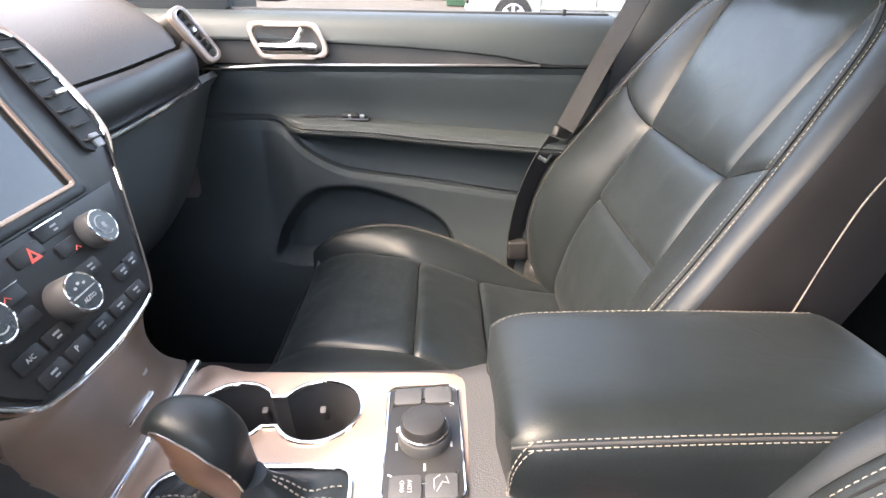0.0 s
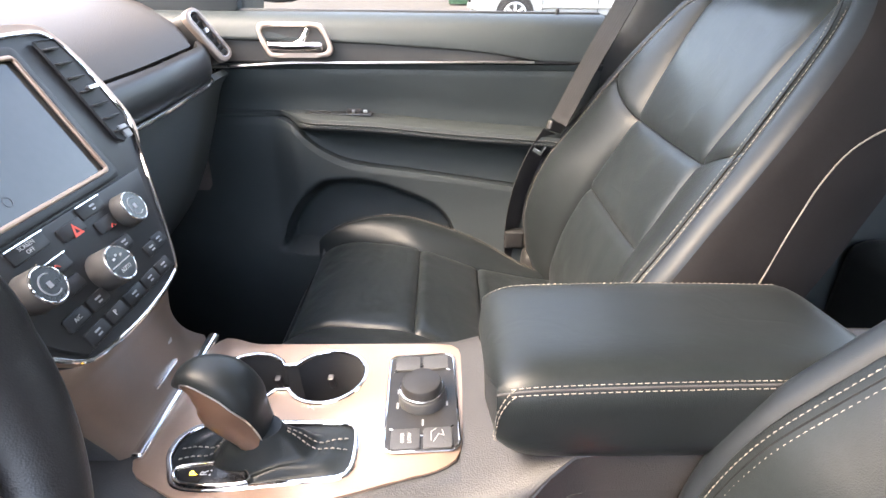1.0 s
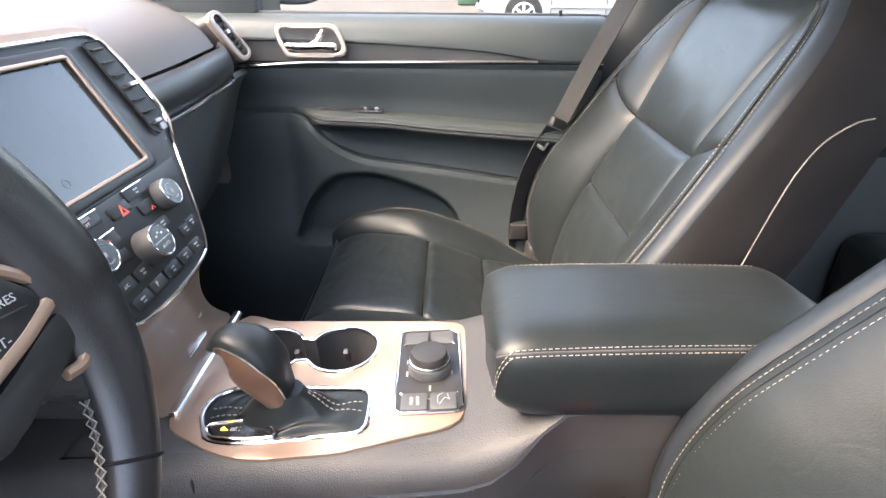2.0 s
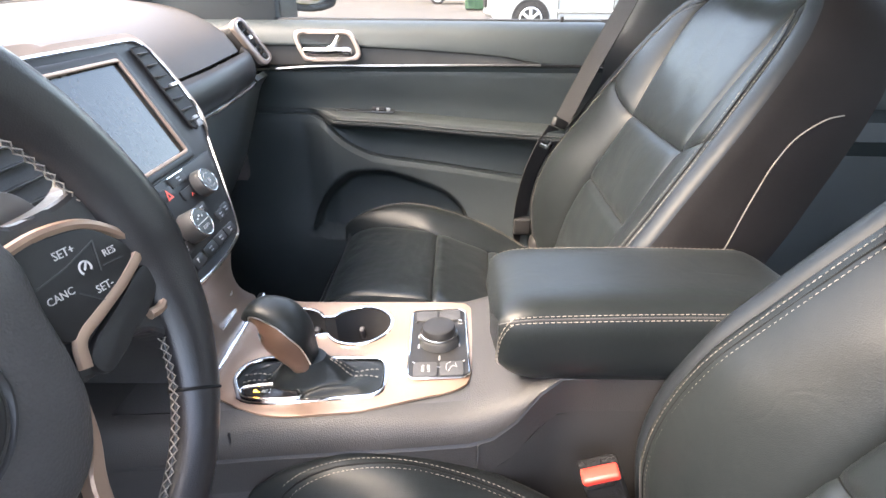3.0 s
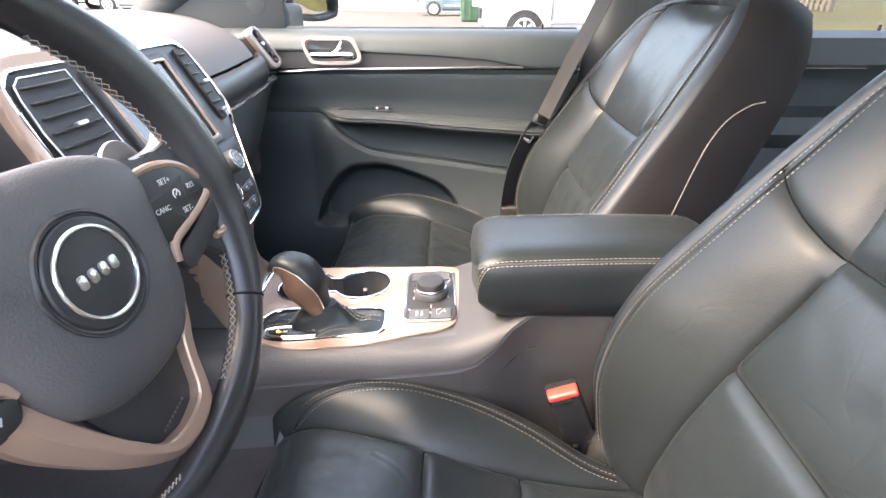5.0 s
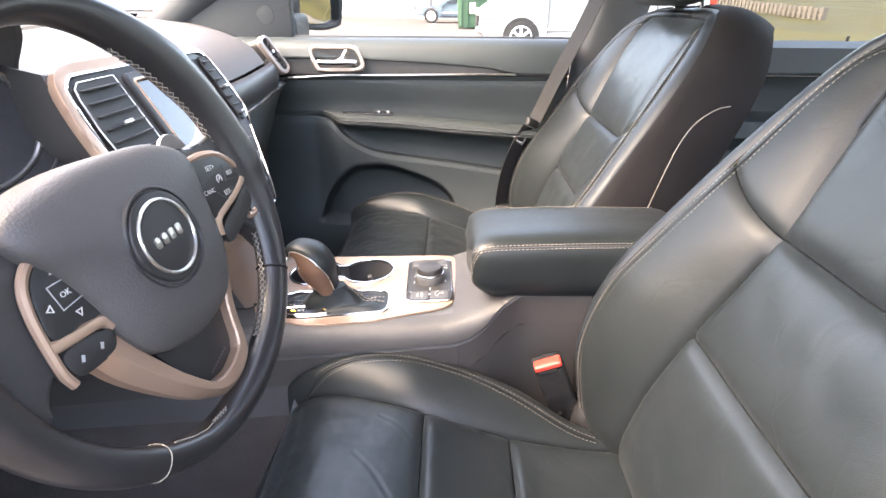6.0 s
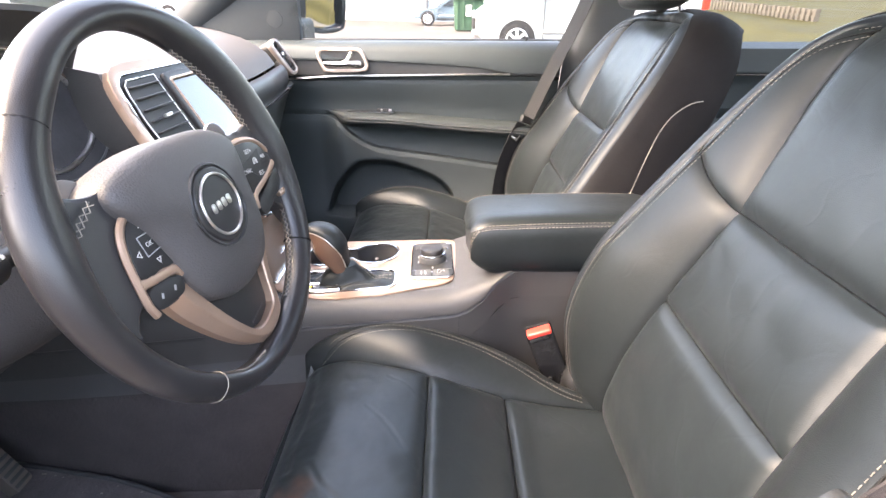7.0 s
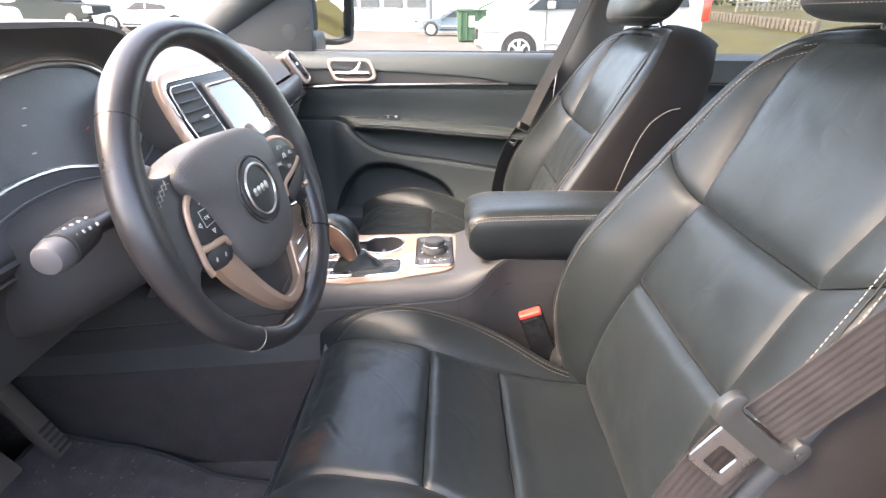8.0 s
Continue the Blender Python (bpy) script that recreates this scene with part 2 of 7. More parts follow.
def stained(name, source, centre, radius, color):
    """A copy of a material with one worn brownish patch of uneven outline at centre."""
    m = source.copy()
    m.name = name
    nt = m.node_tree
    b = nt.nodes["Principled BSDF"]
    old = b.inputs["Base Color"].links[0].from_socket
    geo = nt.nodes.new("ShaderNodeTexCoord")
    dist = nt.nodes.new("ShaderNodeVectorMath")
    dist.operation = "DISTANCE"
    dist.inputs[1].default_value = centre
    nt.links.new(geo.outputs["Object"], dist.inputs[0])
    noise_tex = nt.nodes.new("ShaderNodeTexNoise")
    noise_tex.inputs["Scale"].default_value = 45.0
    noise_tex.inputs["Detail"].default_value = 6
    nt.links.new(geo.outputs["Object"], noise_tex.inputs["Vector"])
    add = nt.nodes.new("ShaderNodeMath")
    add.operation = "MULTIPLY_ADD"
    add.inputs[1].default_value = radius * 2.2
    nt.links.new(noise_tex.outputs["Fac"], add.inputs[0])
    nt.links.new(dist.outputs["Value"], add.inputs[2])
    rng_node = nt.nodes.new("ShaderNodeMapRange")
    rng_node.inputs["From Min"].default_value = radius * 2.0
    rng_node.inputs["From Max"].default_value = radius * 0.9
    rng_node.inputs["To Max"].default_value = 0.75
    nt.links.new(add.outputs[0], rng_node.inputs["Value"])
    mix = nt.nodes.new("ShaderNodeMix")
    mix.data_type = "RGBA"
    mix.inputs[7].default_value = (*color, 1)
    nt.links.new(old, mix.inputs[6])
    nt.links.new(rng_node.outputs[0], mix.inputs[0])
    nt.links.new(mix.outputs[2], b.inputs["Base Color"])
    return m


M_STAINED = stained("worn_black_leather", M_LEATHER_PERF, (-0.168, -0.415, 0.79), 0.040, (0.075, 0.034, 0.020))


# ---- mesh tools ----
def raw(name, verts, faces, material, parent=None, label="", smooth=True):
    me = bpy.data.meshes.new(name)
    me.from_pydata([tuple(v) for v in verts], [], faces)
    me.update()
    bm = bmesh.new()
    bm.from_mesh(me)
    bmesh.ops.recalc_face_normals(bm, faces=bm.faces)
    bm.to_mesh(me)
    bm.free()
    if smooth:
        me.polygons.foreach_set("use_smooth", [True] * len(me.polygons))
        me.set_sharp_from_angle(angle=radians(38))
    me.materials.append(material)
    ob = new(name, me)
    if parent:
        ob.parent = parent
        ob.matrix_parent_inverse = parent.matrix_basis.inverted()
    return tagged(ob, label) if label else ob


def part(name, bm, material, parent=None, label="", smooth=True):
    me = bpy.data.meshes.new(name)
    bmesh.ops.recalc_face_normals(bm, faces=bm.faces)
    bm.to_mesh(me)
    bm.free()
    if smooth:
        me.polygons.foreach_set("use_smooth", [True] * len(me.polygons))
        me.set_sharp_from_angle(angle=radians(38))
    me.materials.append(material)
    ob = new(name, me)
    if parent:
        ob.parent = parent
        ob.matrix_parent_inverse = parent.matrix_basis.inverted()
    return tagged(ob, label) if label else ob


def thing(name, at, label, category, group="", kind=""):
    ob = new(name)
    ob.empty_display_size = 0.05
    ob.matrix_basis = Matrix.Translation(at)
    return tagged(ob, label, category, group, kind)


def box(lo, hi, bevel=0.0, seg=3, m=None, taper=None):
    bm = bmesh.new()
    bmesh.ops.create_cube(bm, size=1.0)
    lo, hi = Vector(lo), Vector(hi)
    for v in bm.verts:
        v.co = Vector([lo[i] + (v.co[i] + 0.5) * (hi[i] - lo[i]) for i in range(3)])
    if taper:
        for v in bm.verts:
            v.co = taper(v.co)
    if bevel:
        bmesh.ops.bevel(bm, geom=list(bm.edges), offset=bevel, segments=seg, profile=0.6, affect="EDGES", clamp_overlap=True)
    if m:
        bmesh.ops.transform(bm, matrix=m, verts=bm.verts)
    return bm


def merge(*bms):
    out = bmesh.new()
    for b in bms:
        me = bpy.data.meshes.new("tmp")
        b.to_mesh(me)
        b.free()
        out.from_mesh(me)
        bpy.data.meshes.remove(me)
    return out


def cyl(p0, p1, r0, r1=None, seg=24, bevel=0.0):
    p0, p1 = Vector(p0), Vector(p1)
    d = p1 - p0
    bm = bmesh.new()
    bmesh.ops.create_cone(bm, cap_ends=True, segments=seg, radius1=r0, radius2=r0 if r1 is None else r1, depth=d.length)
    if bevel:
        rim = [e for e in bm.edges if abs(e.verts[0].co.z - e.verts[1].co.z) < 1e-6]
        bmesh.ops.bevel(bm, geom=rim, offset=bevel, segments=2, profile=0.5, affect="EDGES", clamp_overlap=True)
    q = d.to_track_quat("Z", "Y").to_matrix().to_4x4()
    bmesh.ops.transform(bm, matrix=Matrix.Translation((p0 + p1) / 2) @ q, verts=bm.verts)
    return bm


def smooth_line(pts, n, closed=False):
    """A Catmull-Rom line through pts, n points along it at even spacing."""
    P = [Vector(p) for p in pts]
    dense = []
    m = len(P)
    for i in range(m if closed else m - 1):
        if closed:
            a, b, c, d = P[(i - 1) % m], P[i], P[(i + 1) % m], P[(i + 2) % m]
        else:
            b, c = P[i], P[i + 1]
            a = P[i - 1] if i else b * 2 - c
            d = P[i + 2] if i + 2 < m else c * 2 - b
        for k in range(12):
            t = k / 12
            dense.append(0.5 * ((2 * b) + (c - a) * t + (2 * a - 5 * b + 4 * c - d) * t * t + (3 * b - a - 3 * c + d) * t ** 3))
    dense.append(P[0] if closed else P[-1])
    lens = [0.0]
    for p, q in zip(dense, dense[1:]):
        lens.append(lens[-1] + (q - p).length)
    out, k = [], 0
    for i in range(n):
        s = lens[-1] * i / (n if closed else n - 1)
        while k < len(lens) - 2 and lens[k + 1] < s:
            k += 1
        f = (s - lens[k]) / max(1e-9, lens[k + 1] - lens[k])
        out.append(dense[k].lerp(dense[k + 1], min(1, f)))
    return out


def curve_at(table, x):
    """Smooth value of a table of (x, value) at x."""
    if x <= table[0][0]:
        return table[0][1]
    for (x0, y0), (x1, y1) in zip(table, table[1:]):
        if x <= x1:
            f = (x - x0) / (x1 - x0)
            i = table.index((x0, y0))
            m0 = (y1 - table[i - 1][1]) / (x1 - table[i - 1][0]) if i else (y1 - y0) / (x1 - x0)
            m1 = (table[i + 2][1] - y0) / (table[i + 2][0] - x0) if i + 2 < len(table) else (y1 - y0) / (x1 - x0)
            h = x1 - x0
            return ((2 * f ** 3 - 3 * f ** 2 + 1) * y0 + (f ** 3 - 2 * f ** 2 + f) * h * m0
                    + (-2 * f ** 3 + 3 * f ** 2) * y1 + (f ** 3 - f ** 2) * h * m1)
    return table[-1][1]


def sweep(pts, rx, ry=None, seg=8, closed=False, up=Vector((0, 0, 1)), caps=True, shape=None):
    """A tube along pts; shape: profile points (a, b), else an ellipse rx, ry. a lies across, b along up."""
    P = [Vector(p) for p in pts]
    n = len(P)
    prof = shape or [(rx * math.cos(2 * math.pi * k / seg), (ry or rx) * math.sin(2 * math.pi * k / seg)) for k in range(seg)]
    k = len(prof)
    verts, faces = [], []
    for i in range(n):
        if closed:
            t = (P[(i + 1) % n] - P[i - 1]).normalized()
        else:
            t = (P[min(n - 1, i + 1)] - P[max(0, i - 1)]).normalized()
        u = up[i] if isinstance(up, list) else up
        side = t.cross(u)
        if side.length < 1e-5:
            side = t.cross(Vector((0, 1, 0.01)))
        side.normalize()
        v = side.cross(t).normalized()
        verts += [P[i] + side * a + v * b for a, b in prof]
    for i in range(n if closed else n - 1):
        j = (i + 1) % n
        for a in range(k):
            b = (a + 1) % k
            faces.append((i * k + a, i * k + b, j * k + b, j * k + a))
    if caps and not closed:
        faces.append(tuple(range(k))[::-1])
        faces.append(tuple(range((n - 1) * k, n * k)))
    return verts, faces


def tube(name, pts, r, material, parent, label="", ry=None, seg=8, closed=False, up=Vector((0, 0, 1)), shape=None):
    v, f = sweep(pts, r, ry, seg, closed, up, shape=shape)
    return raw(name, v, f, material, parent, label)


def dashes(name, pts, material, parent, normal=Vector((0, 0, 1)), length=0.0036, gap=0.0020, r=0.00042, label=""):
    """A row of thread stitches along pts, as one mesh."""
    P = [Vector(p) for p in pts]
    N = normal if isinstance(normal, list) else [normal] * len(P)
    lens = [0.0]
    for p, q in zip(P, P[1:]):
        lens.append(lens[-1] + (q - p).length)

    def at(s):
        for i in range(len(P) - 1):
            if s <= lens[i + 1]:
                f = (s - lens[i]) / max(1e-9, lens[i + 1] - lens[i])
                return P[i].lerp(P[i + 1], f), N[i]
        return P[-1], N[-1]

    verts, faces, s = [], [], 0.0
    while s + length < lens[-1]:
        a, n = at(s)
        b, n2 = at(s + length)
        t = (b - a).normalized()
        n = n.normalized()
        side = t.cross(n).normalized() * r
        up = n * r
        mid = (a + b) / 2 + up * 1.0
        k = len(verts)
        verts += [a + side, a + up * 0.4, a - side, a - up, mid + side, mid + up, mid - side, mid - up * 2, b + side, b + up * 0.4, b - side, b - up]
        for o in (0, 4):
            for c in range(4):
                d = (c + 1) % 4
                faces.append((k + o + c, k + o + d, k + o + 4 + d, k + o + 4 + c))
        faces += [(k, k + 1, k + 2, k + 3), (k + 8, k + 11, k + 10, k + 9)]
        s += length + gap
    return raw(name, verts, faces, material, parent, label)


def shell(name, fn, nu, nv, material, parent, depth=0.012, label="", inward=None):
    """A closed shell: fn(u, v) over the unit square is its front, its back lies depth behind along the surface normal."""
    F = [[Vector(fn(i / nu, j / nv)) for j in range(nv + 1)] for i in range(nu + 1)]
    verts, faces = [], []
    w = nv + 1
    for i in range(nu + 1):
        for j in range(w):
            verts.append(F[i][j])
    for i in range(nu + 1):
        for j in range(w):
            if inward is not None:
                nrm = inward
            else:
                a = F[min(nu, i + 1)][j] - F[max(0, i - 1)][j]
                b = F[i][min(nv, j + 1)] - F[i][max(0, j - 1)]
                nrm = a.cross(b).normalized()
            verts.append(F[i][j] + nrm * depth)
    o = (nu + 1) * w
    for i in range(nu):
        for j in range(nv):
            a = i * w + j
            faces.append((a, a + 1, a + w + 1, a + w))
            faces.append((o + a, o + a + w, o + a + w + 1, o + a + 1))
    for i in range(nu):
        for j in (0, nv):
            a = i * w + j
            faces.append((a, a + w, o + a + w, o + a))
    for j in range(nv):
        for i in (0, nu):
            a = i * w + j
            faces.append((a, a + 1, o + a + 1, o + a))
    return raw(name, verts, faces, material, parent, label)


def plate(outline, thick, m=None, bevel=0.0, hole=None):
    """A flat plate from a closed outline of (a, b), thick upwards, with rounded upper edge; hole: a list of closed outlines."""
    bm = bmesh.new()
    vs = [bm.verts.new((a, b, 0)) for a, b in outline]
    if not hole:
        f = bm.faces.new(vs)
    else:
        edges = [bm.edges.new((vs[i], vs[(i + 1) % len(vs)])) for i in range(len(vs))]
        for h in hole:
            hv = [bm.verts.new((a, b, 0)) for a, b in h]
            edges += [bm.edges.new((hv[i], hv[(i + 1) % len(hv)])) for i in range(len(hv))]
        bmesh.ops.triangle_fill(bm, edges=edges, use_beauty=True)
    base = list(bm.faces)
    res = bmesh.ops.extrude_face_region(bm, geom=base)
    top = [g for g in res["geom"] if isinstance(g, bmesh.types.BMVert)]
    for v in top:
        v.co.z += thick
    if bevel:
        tf = [g for g in res["geom"] if isinstance(g, bmesh.types.BMFace)]
        tset = set(tf)
        es = [e for f in tf for e in f.edges if sum(1 for q in e.link_faces if q in tset) == 1]
        bmesh.ops.bevel(bm, geom=list(set(es)), offset=bevel, segments=2, profile=0.5, affect="EDGES", clamp_overlap=True)
    if m:
        bmesh.ops.transform(bm, matrix=m, verts=bm.verts)
    return bm


def rounded(w, h, r, n=6, cx=0.0, cy=0.0):
    out = []
    for sx, sy, a0 in ((1, 1, 0), (-1, 1, 90), (-1, -1, 180), (1, -1, 270)):
        for k in range(n + 1):
            a = radians(a0 + 90 * k / n)
            out.append((cx + sx * (w / 2 - r) + r * math.cos(a), cy + sy * (h / 2 - r) + r * math.sin(a)))
    return out


def circle(r, n=28, cx=0.0, cy=0.0, ry=None):
    return [(cx + r * math.cos(2 * math.pi * k / n), cy + (ry or r) * math.sin(2 * math.pi * k / n)) for k in range(n)]


def writing(name, words, size, m, material, parent):
    """Raised print: words in the built-in font, centred on the pose m."""
    cu = bpy.data.curves.new("tmp_text", "FONT")
    cu.body = words
    cu.size = size
    cu.align_x, cu.align_y = "CENTER", "CENTER"
    cu.extrude = 0.0002
    cu.resolution_u = 2
    tmp = bpy.data.objects.new("tmp_text", cu)
    me = bpy.data.meshes.new_from_object(tmp)
    bpy.data.objects.remove(tmp)
    bpy.data.curves.remove(cu)
    me.name = name
    me.transform(m)
    me.materials.clear()
    me.materials.append(material)
    ob = new(name, me)
    ob.parent = parent
    ob.matrix_parent_inverse = parent.matrix_basis.inverted()
    return ob


def frame_from(o, ax, ay):
    """The pose with origin o, x along ax and y near ay."""
    ax = Vector(ax).normalized()
    az = ax.cross(Vector(ay)).normalized()
    ay = az.cross(ax)
    return Matrix(((ax.x, ay.x, az.x, o[0]), (ax.y, ay.y, az.y, o[1]), (ax.z, ay.z, az.z, o[2]), (0, 0, 0, 1)))


def lerp(a, b, f):
    return a + (b - a) * f


def ease(a, b, x):
    f = min(1.0, max(0.0, (x - a) / (b - a)))
    return f * f * (3 - 2 * f)


# ---- the cabin: floor, pillars, roof, glass ----
GROUND = 0.33
floor = part("floor", box((-1.15, -0.76, 0.40), (2.0, 0.76, 0.46), 0.01), M_CARPET)
tagged(floor, "black carpeted car floor", "floor", kind="structure")
tunnel = part("trim_tunnel", box((-1.0, -0.11, 0.46), (1.1, 0.11, 0.60), 0.03), M_CARPET)
tagged(tunnel, "black carpet over the centre tunnel", "trim", kind="structure")
firewall = part("wall_front", box((-1.16, -0.76, 0.46), (-1.02, 0.76, 1.12), 0.01,
                taper=lambda c: Vector((c.x + 0.30 * max(0, 0.75 - c.z), c.y, c.z))), M_CARPET)
tagged(firewall, "black carpeted footwell front wall", "wall", kind="structure")
for side, y in (("passenger", 1), ("driver", -1)):
    kick = part("wall_kick_" + side, box((-1.14, 0.70 * y - 0.035, 0.42), (-0.47, 0.70 * y + 0.065, 1.15), 0.015), M_CARPET)
    tagged(kick, "dark carpeted footwell side wall", "wall", kind="structure")
tail = part("wall_rear", box((1.95, -0.80, 0.40), (2.05, 0.80, 1.15), 0.02), M_PLASTIC)
tagged(tail, "dark trim wall at the rear of the cabin", "wall", kind="structure")
cowl = part("trim_cowl", box((-1.25, -0.80, 1.02), (-1.0, 0.80, 1.16), 0.03), M_PLASTIC)
tagged(cowl, "dark plastic cowl below the windscreen", "trim", kind="structure")


def roof_fn(u, v):
    x = lerp(-0.12, 1.95, u)
    y = lerp(-0.60, 0.60, v)
    return (x, y, 1.66 - 0.05 * (y / 0.6) ** 2 - 0.05 * ease(0.9, 1.95, x) - 0.05 * (1 - ease(-0.12, 0.2, x)))


roof = shell("ceiling", roof_fn, 14, 10, M_HEADLINER, None, depth=0.04, inward=Vector((0, 0, 1)))
tagged(roof, "pale grey fabric headliner", "ceiling", kind="structure")


def beam(name, pts, a, b, material, label, up):
    ob = tube(name, smooth_line(pts, 14), a, material, None, ry=b, seg=12, up=up)
    return tagged(ob, label, "pillar", kind="structure")


for side, y in (("passenger", 1), ("driver", -1)):
    beam("wall_pillar_front_" + side, [(-0.86, 0.77 * y, 1.10), (-0.60, 0.755 * y, 1.30), (-0.32, 0.70 * y, 1.48), (-0.06, 0.61 * y, 1.62)], 0.055, 0.050,
         M_SAIL, "dark grey windscreen pillar trim", Vector((0.5, 0, 0.8)))
    beam("wall_pillar_middle_" + side, [(0.42, 0.73 * y, 0.50), (0.40, 0.735 * y, 0.90), (0.42, 0.73 * y, 1.20), (0.50, 0.66 * y, 1.48), (0.53, 0.60 * y, 1.62)], 0.075, 0.035,
         M_PILLAR, "grey door pillar trim between the windows", Vector((0, 1, 0.2)))
    beam("wall_pillar_rear_" + side, [(1.42, 0.74 * y, 0.60), (1.42, 0.74 * y, 1.18), (1.58, 0.66 * y, 1.45), (1.70, 0.60 * y, 1.58)], 0.10, 0.035,
         M_PILLAR, "grey rear pillar trim", Vector((0, 1, 0.2)))
    beam("trim_roof_rail_" + side, [(-0.10, 0.61 * y, 1.61), (0.5, 0.61 * y, 1.635), (1.2, 0.61 * y, 1.61), (1.95, 0.60 * y, 1.54)], 0.04, 0.04,
         M_PILLAR, "grey trim along the roof edge", Vector((0, 0, 1)))
    sill = part("trim_sill_" + side, box((-0.9, 0.70 * y - 0.07, 0.36), (1.4, 0.70 * y + 0.07, 0.52), 0.02), M_PLASTIC)
    tagged(sill, "dark door sill trim", "trim", kind="structure")


def pane(name, corners, label):
    a, b, c, d = [Vector(p) for p in corners]
    n = (b - a).cross(d - a).normalized() * 0.004
    verts = [a, b, c, d, a + n, b + n, c + n, d + n]
    faces = [(0, 1, 2, 3), (7, 6, 5, 4), (0, 4, 5, 1), (1, 5, 6, 2), (2, 6, 7, 3), (3, 7, 4, 0)]
    ob = raw(name, verts, faces, M_GLASS, None, smooth=False)
    ob.visible_shadow = False
    return tagged(ob, label, "window", kind="structure")


pane("window_1", [(-0.50, 0.745, 1.16), (0.40, 0.745, 1.16), (0.46, 0.645, 1.60), (-0.10, 0.645, 1.60)], "clear passenger side window glass")
pane("window_2", [(0.50, 0.745, 1.16), (1.36, 0.745, 1.16), (1.40, 0.645, 1.56), (0.58, 0.645, 1.60)], "clear rear side window glass")
pane("window_3", [(-1.12, -0.74, 1.13), (-1.12, 0.74, 1.13), (-0.12, 0.58, 1.62), (-0.12, -0.58, 1.62)], "clear raked windscreen")


# ---- seats ----
ZS = -0.3675
BX = [(0.66, 0.270), (0.74, 0.247), (0.80, 0.252), (0.86, 0.266), (0.935, 0.294), (1.0, 0.325), (1.061, 0.354), (1.12, 0.382), (1.18, 0.412), (1.23, 0.440), (1.29, 0.475)]
BP = [(0.66, 0.015), (0.77, 0.040), (0.835, 0.055), (0.94, 0.060), (1.02, 0.048), (1.113, 0.032), (1.2, 0.018), (1.29, 0.008)]
BE = [(0.66, 0.200), (0.77, 0.238), (0.84, 0.255), (0.94, 0.258), (1.03, 0.247), (1.113, 0.230), (1.2, 0.205), (1.24, 0.184), (1.27, 0.150)]
BS = [(0.66, 0.168), (0.75, 0.158), (0.85, 0.145), (0.935, 0.135), (1.061, 0.124), (1.128, 0.132), (1.20, 0.142), (1.235, 0.143), (1.27, 0.140)]


def half_w(z, w):
    """Half width of the backrest's front at height z; the door side is a little narrower."""
    return curve_at(BE, z) + (-NEAR[0] if w < 0 else FAR[0] * ease(1.27, 1.15, z))


NEAR = [0.014]
FAR = [0.0]


def back_x(w, z):
    """Front surface of the backrest before the seams: x at lateral w and height z."""
    s, e = curve_at(BS, z), half_w(z, w)
    f = min(1.0, max(0.0, (abs(w) - s) / max(0.004, e - s)))
    hollow = 0.006 * (1 - min(1, (w / s) ** 2))
    roll = 0.010 * ease(1.225, 1.275, z)
    return curve_at(BX, z) + roll + hollow * ease(1.26, 1.18, z) - curve_at(BP, z) * (1 - (1 - f) ** 2)


def panel(fpos, gu, gv, bulge, groove=0.0032, soft=0.0036, creases=0.0, seed=0.0, lip=0.0, folds=()):
    """A stuffed leather panel: fpos(u, v) gives the place and the outward way; it sinks into its seams at the borders.
    gu, gv: its size in metres; lip raises its front edge; folds are creases, each a line of (u, v) places, with depth and width in metres."""
    lines = [(smooth_line([(a * gu, b * gv, 0) for a, b in pts], 64), deep, wide) for pts, deep, wide in folds]

    def fn(u, v):
        p, n = fpos(u, v)
        du, dv = min(u, 1 - u) * gu, min(v, 1 - v) * gv
        d = bulge * (0.55 * (1 - math.exp(-du / 0.010)) * (1 - math.exp(-dv / 0.010)) + 0.45 * 16 * u * (1 - u) * v * (1 - v))
        d -= groove * (math.exp(-(du / soft) ** 1.3) + math.exp(-(dv / soft) ** 1.3))
        d += lip * math.exp(-((v * gv - 0.012) / 0.014) ** 2) * min(1, 8 * min(u, 1 - u))
        here = Vector((u * gu, v * gv, 0))
        for pts, deep, wide in lines:
            off = min((here - q).length for q in pts)
            d += deep * (0.45 * math.exp(-((off - 1.6 * wide) / wide) ** 2) - math.exp(-(off / wide) ** 2))
        if creases:
            q = Vector(p) * 22 + Vector((seed, seed * 1.7, 0))
            d += creases * noise.fractal(q, 1.0, 2.0, 3) * min(1, 6 * min(u, 1 - u, v, 1 - v) + 0.35)
        return Vector(p) + n * d
    return fn


NF = Vector((-0.9, 0, 0.43))


# creases worn into the driver's cushion, from the tunnel side across
FOLDS = [([(0.93, 0.10), (0.80, 0.14), (0.62, 0.15), (0.45, 0.13), (0.30, 0.15)], 0.0017, 0.0062), ([(0.66, 0.62), (0.58, 0.76), (0.46, 0.88), (0.36, 0.97)], 0.0010, 0.0026),
         ([(0.90, 0.74), (0.86, 0.88), (0.78, 0.98)], 0.0010, 0.0024), ([(0.30, 0.30), (0.20, 0.42), (0.12, 0.60)], 0.0012, 0.0040)]
FOLDS_MID = [([(0.92, 0.45), (0.86, 0.70), (0.74, 0.95)], 0.0010, 0.0026), ([(0.50, 0.15), (0.46, 0.45), (0.38, 0.60)], 0.0008, 0.0030)]


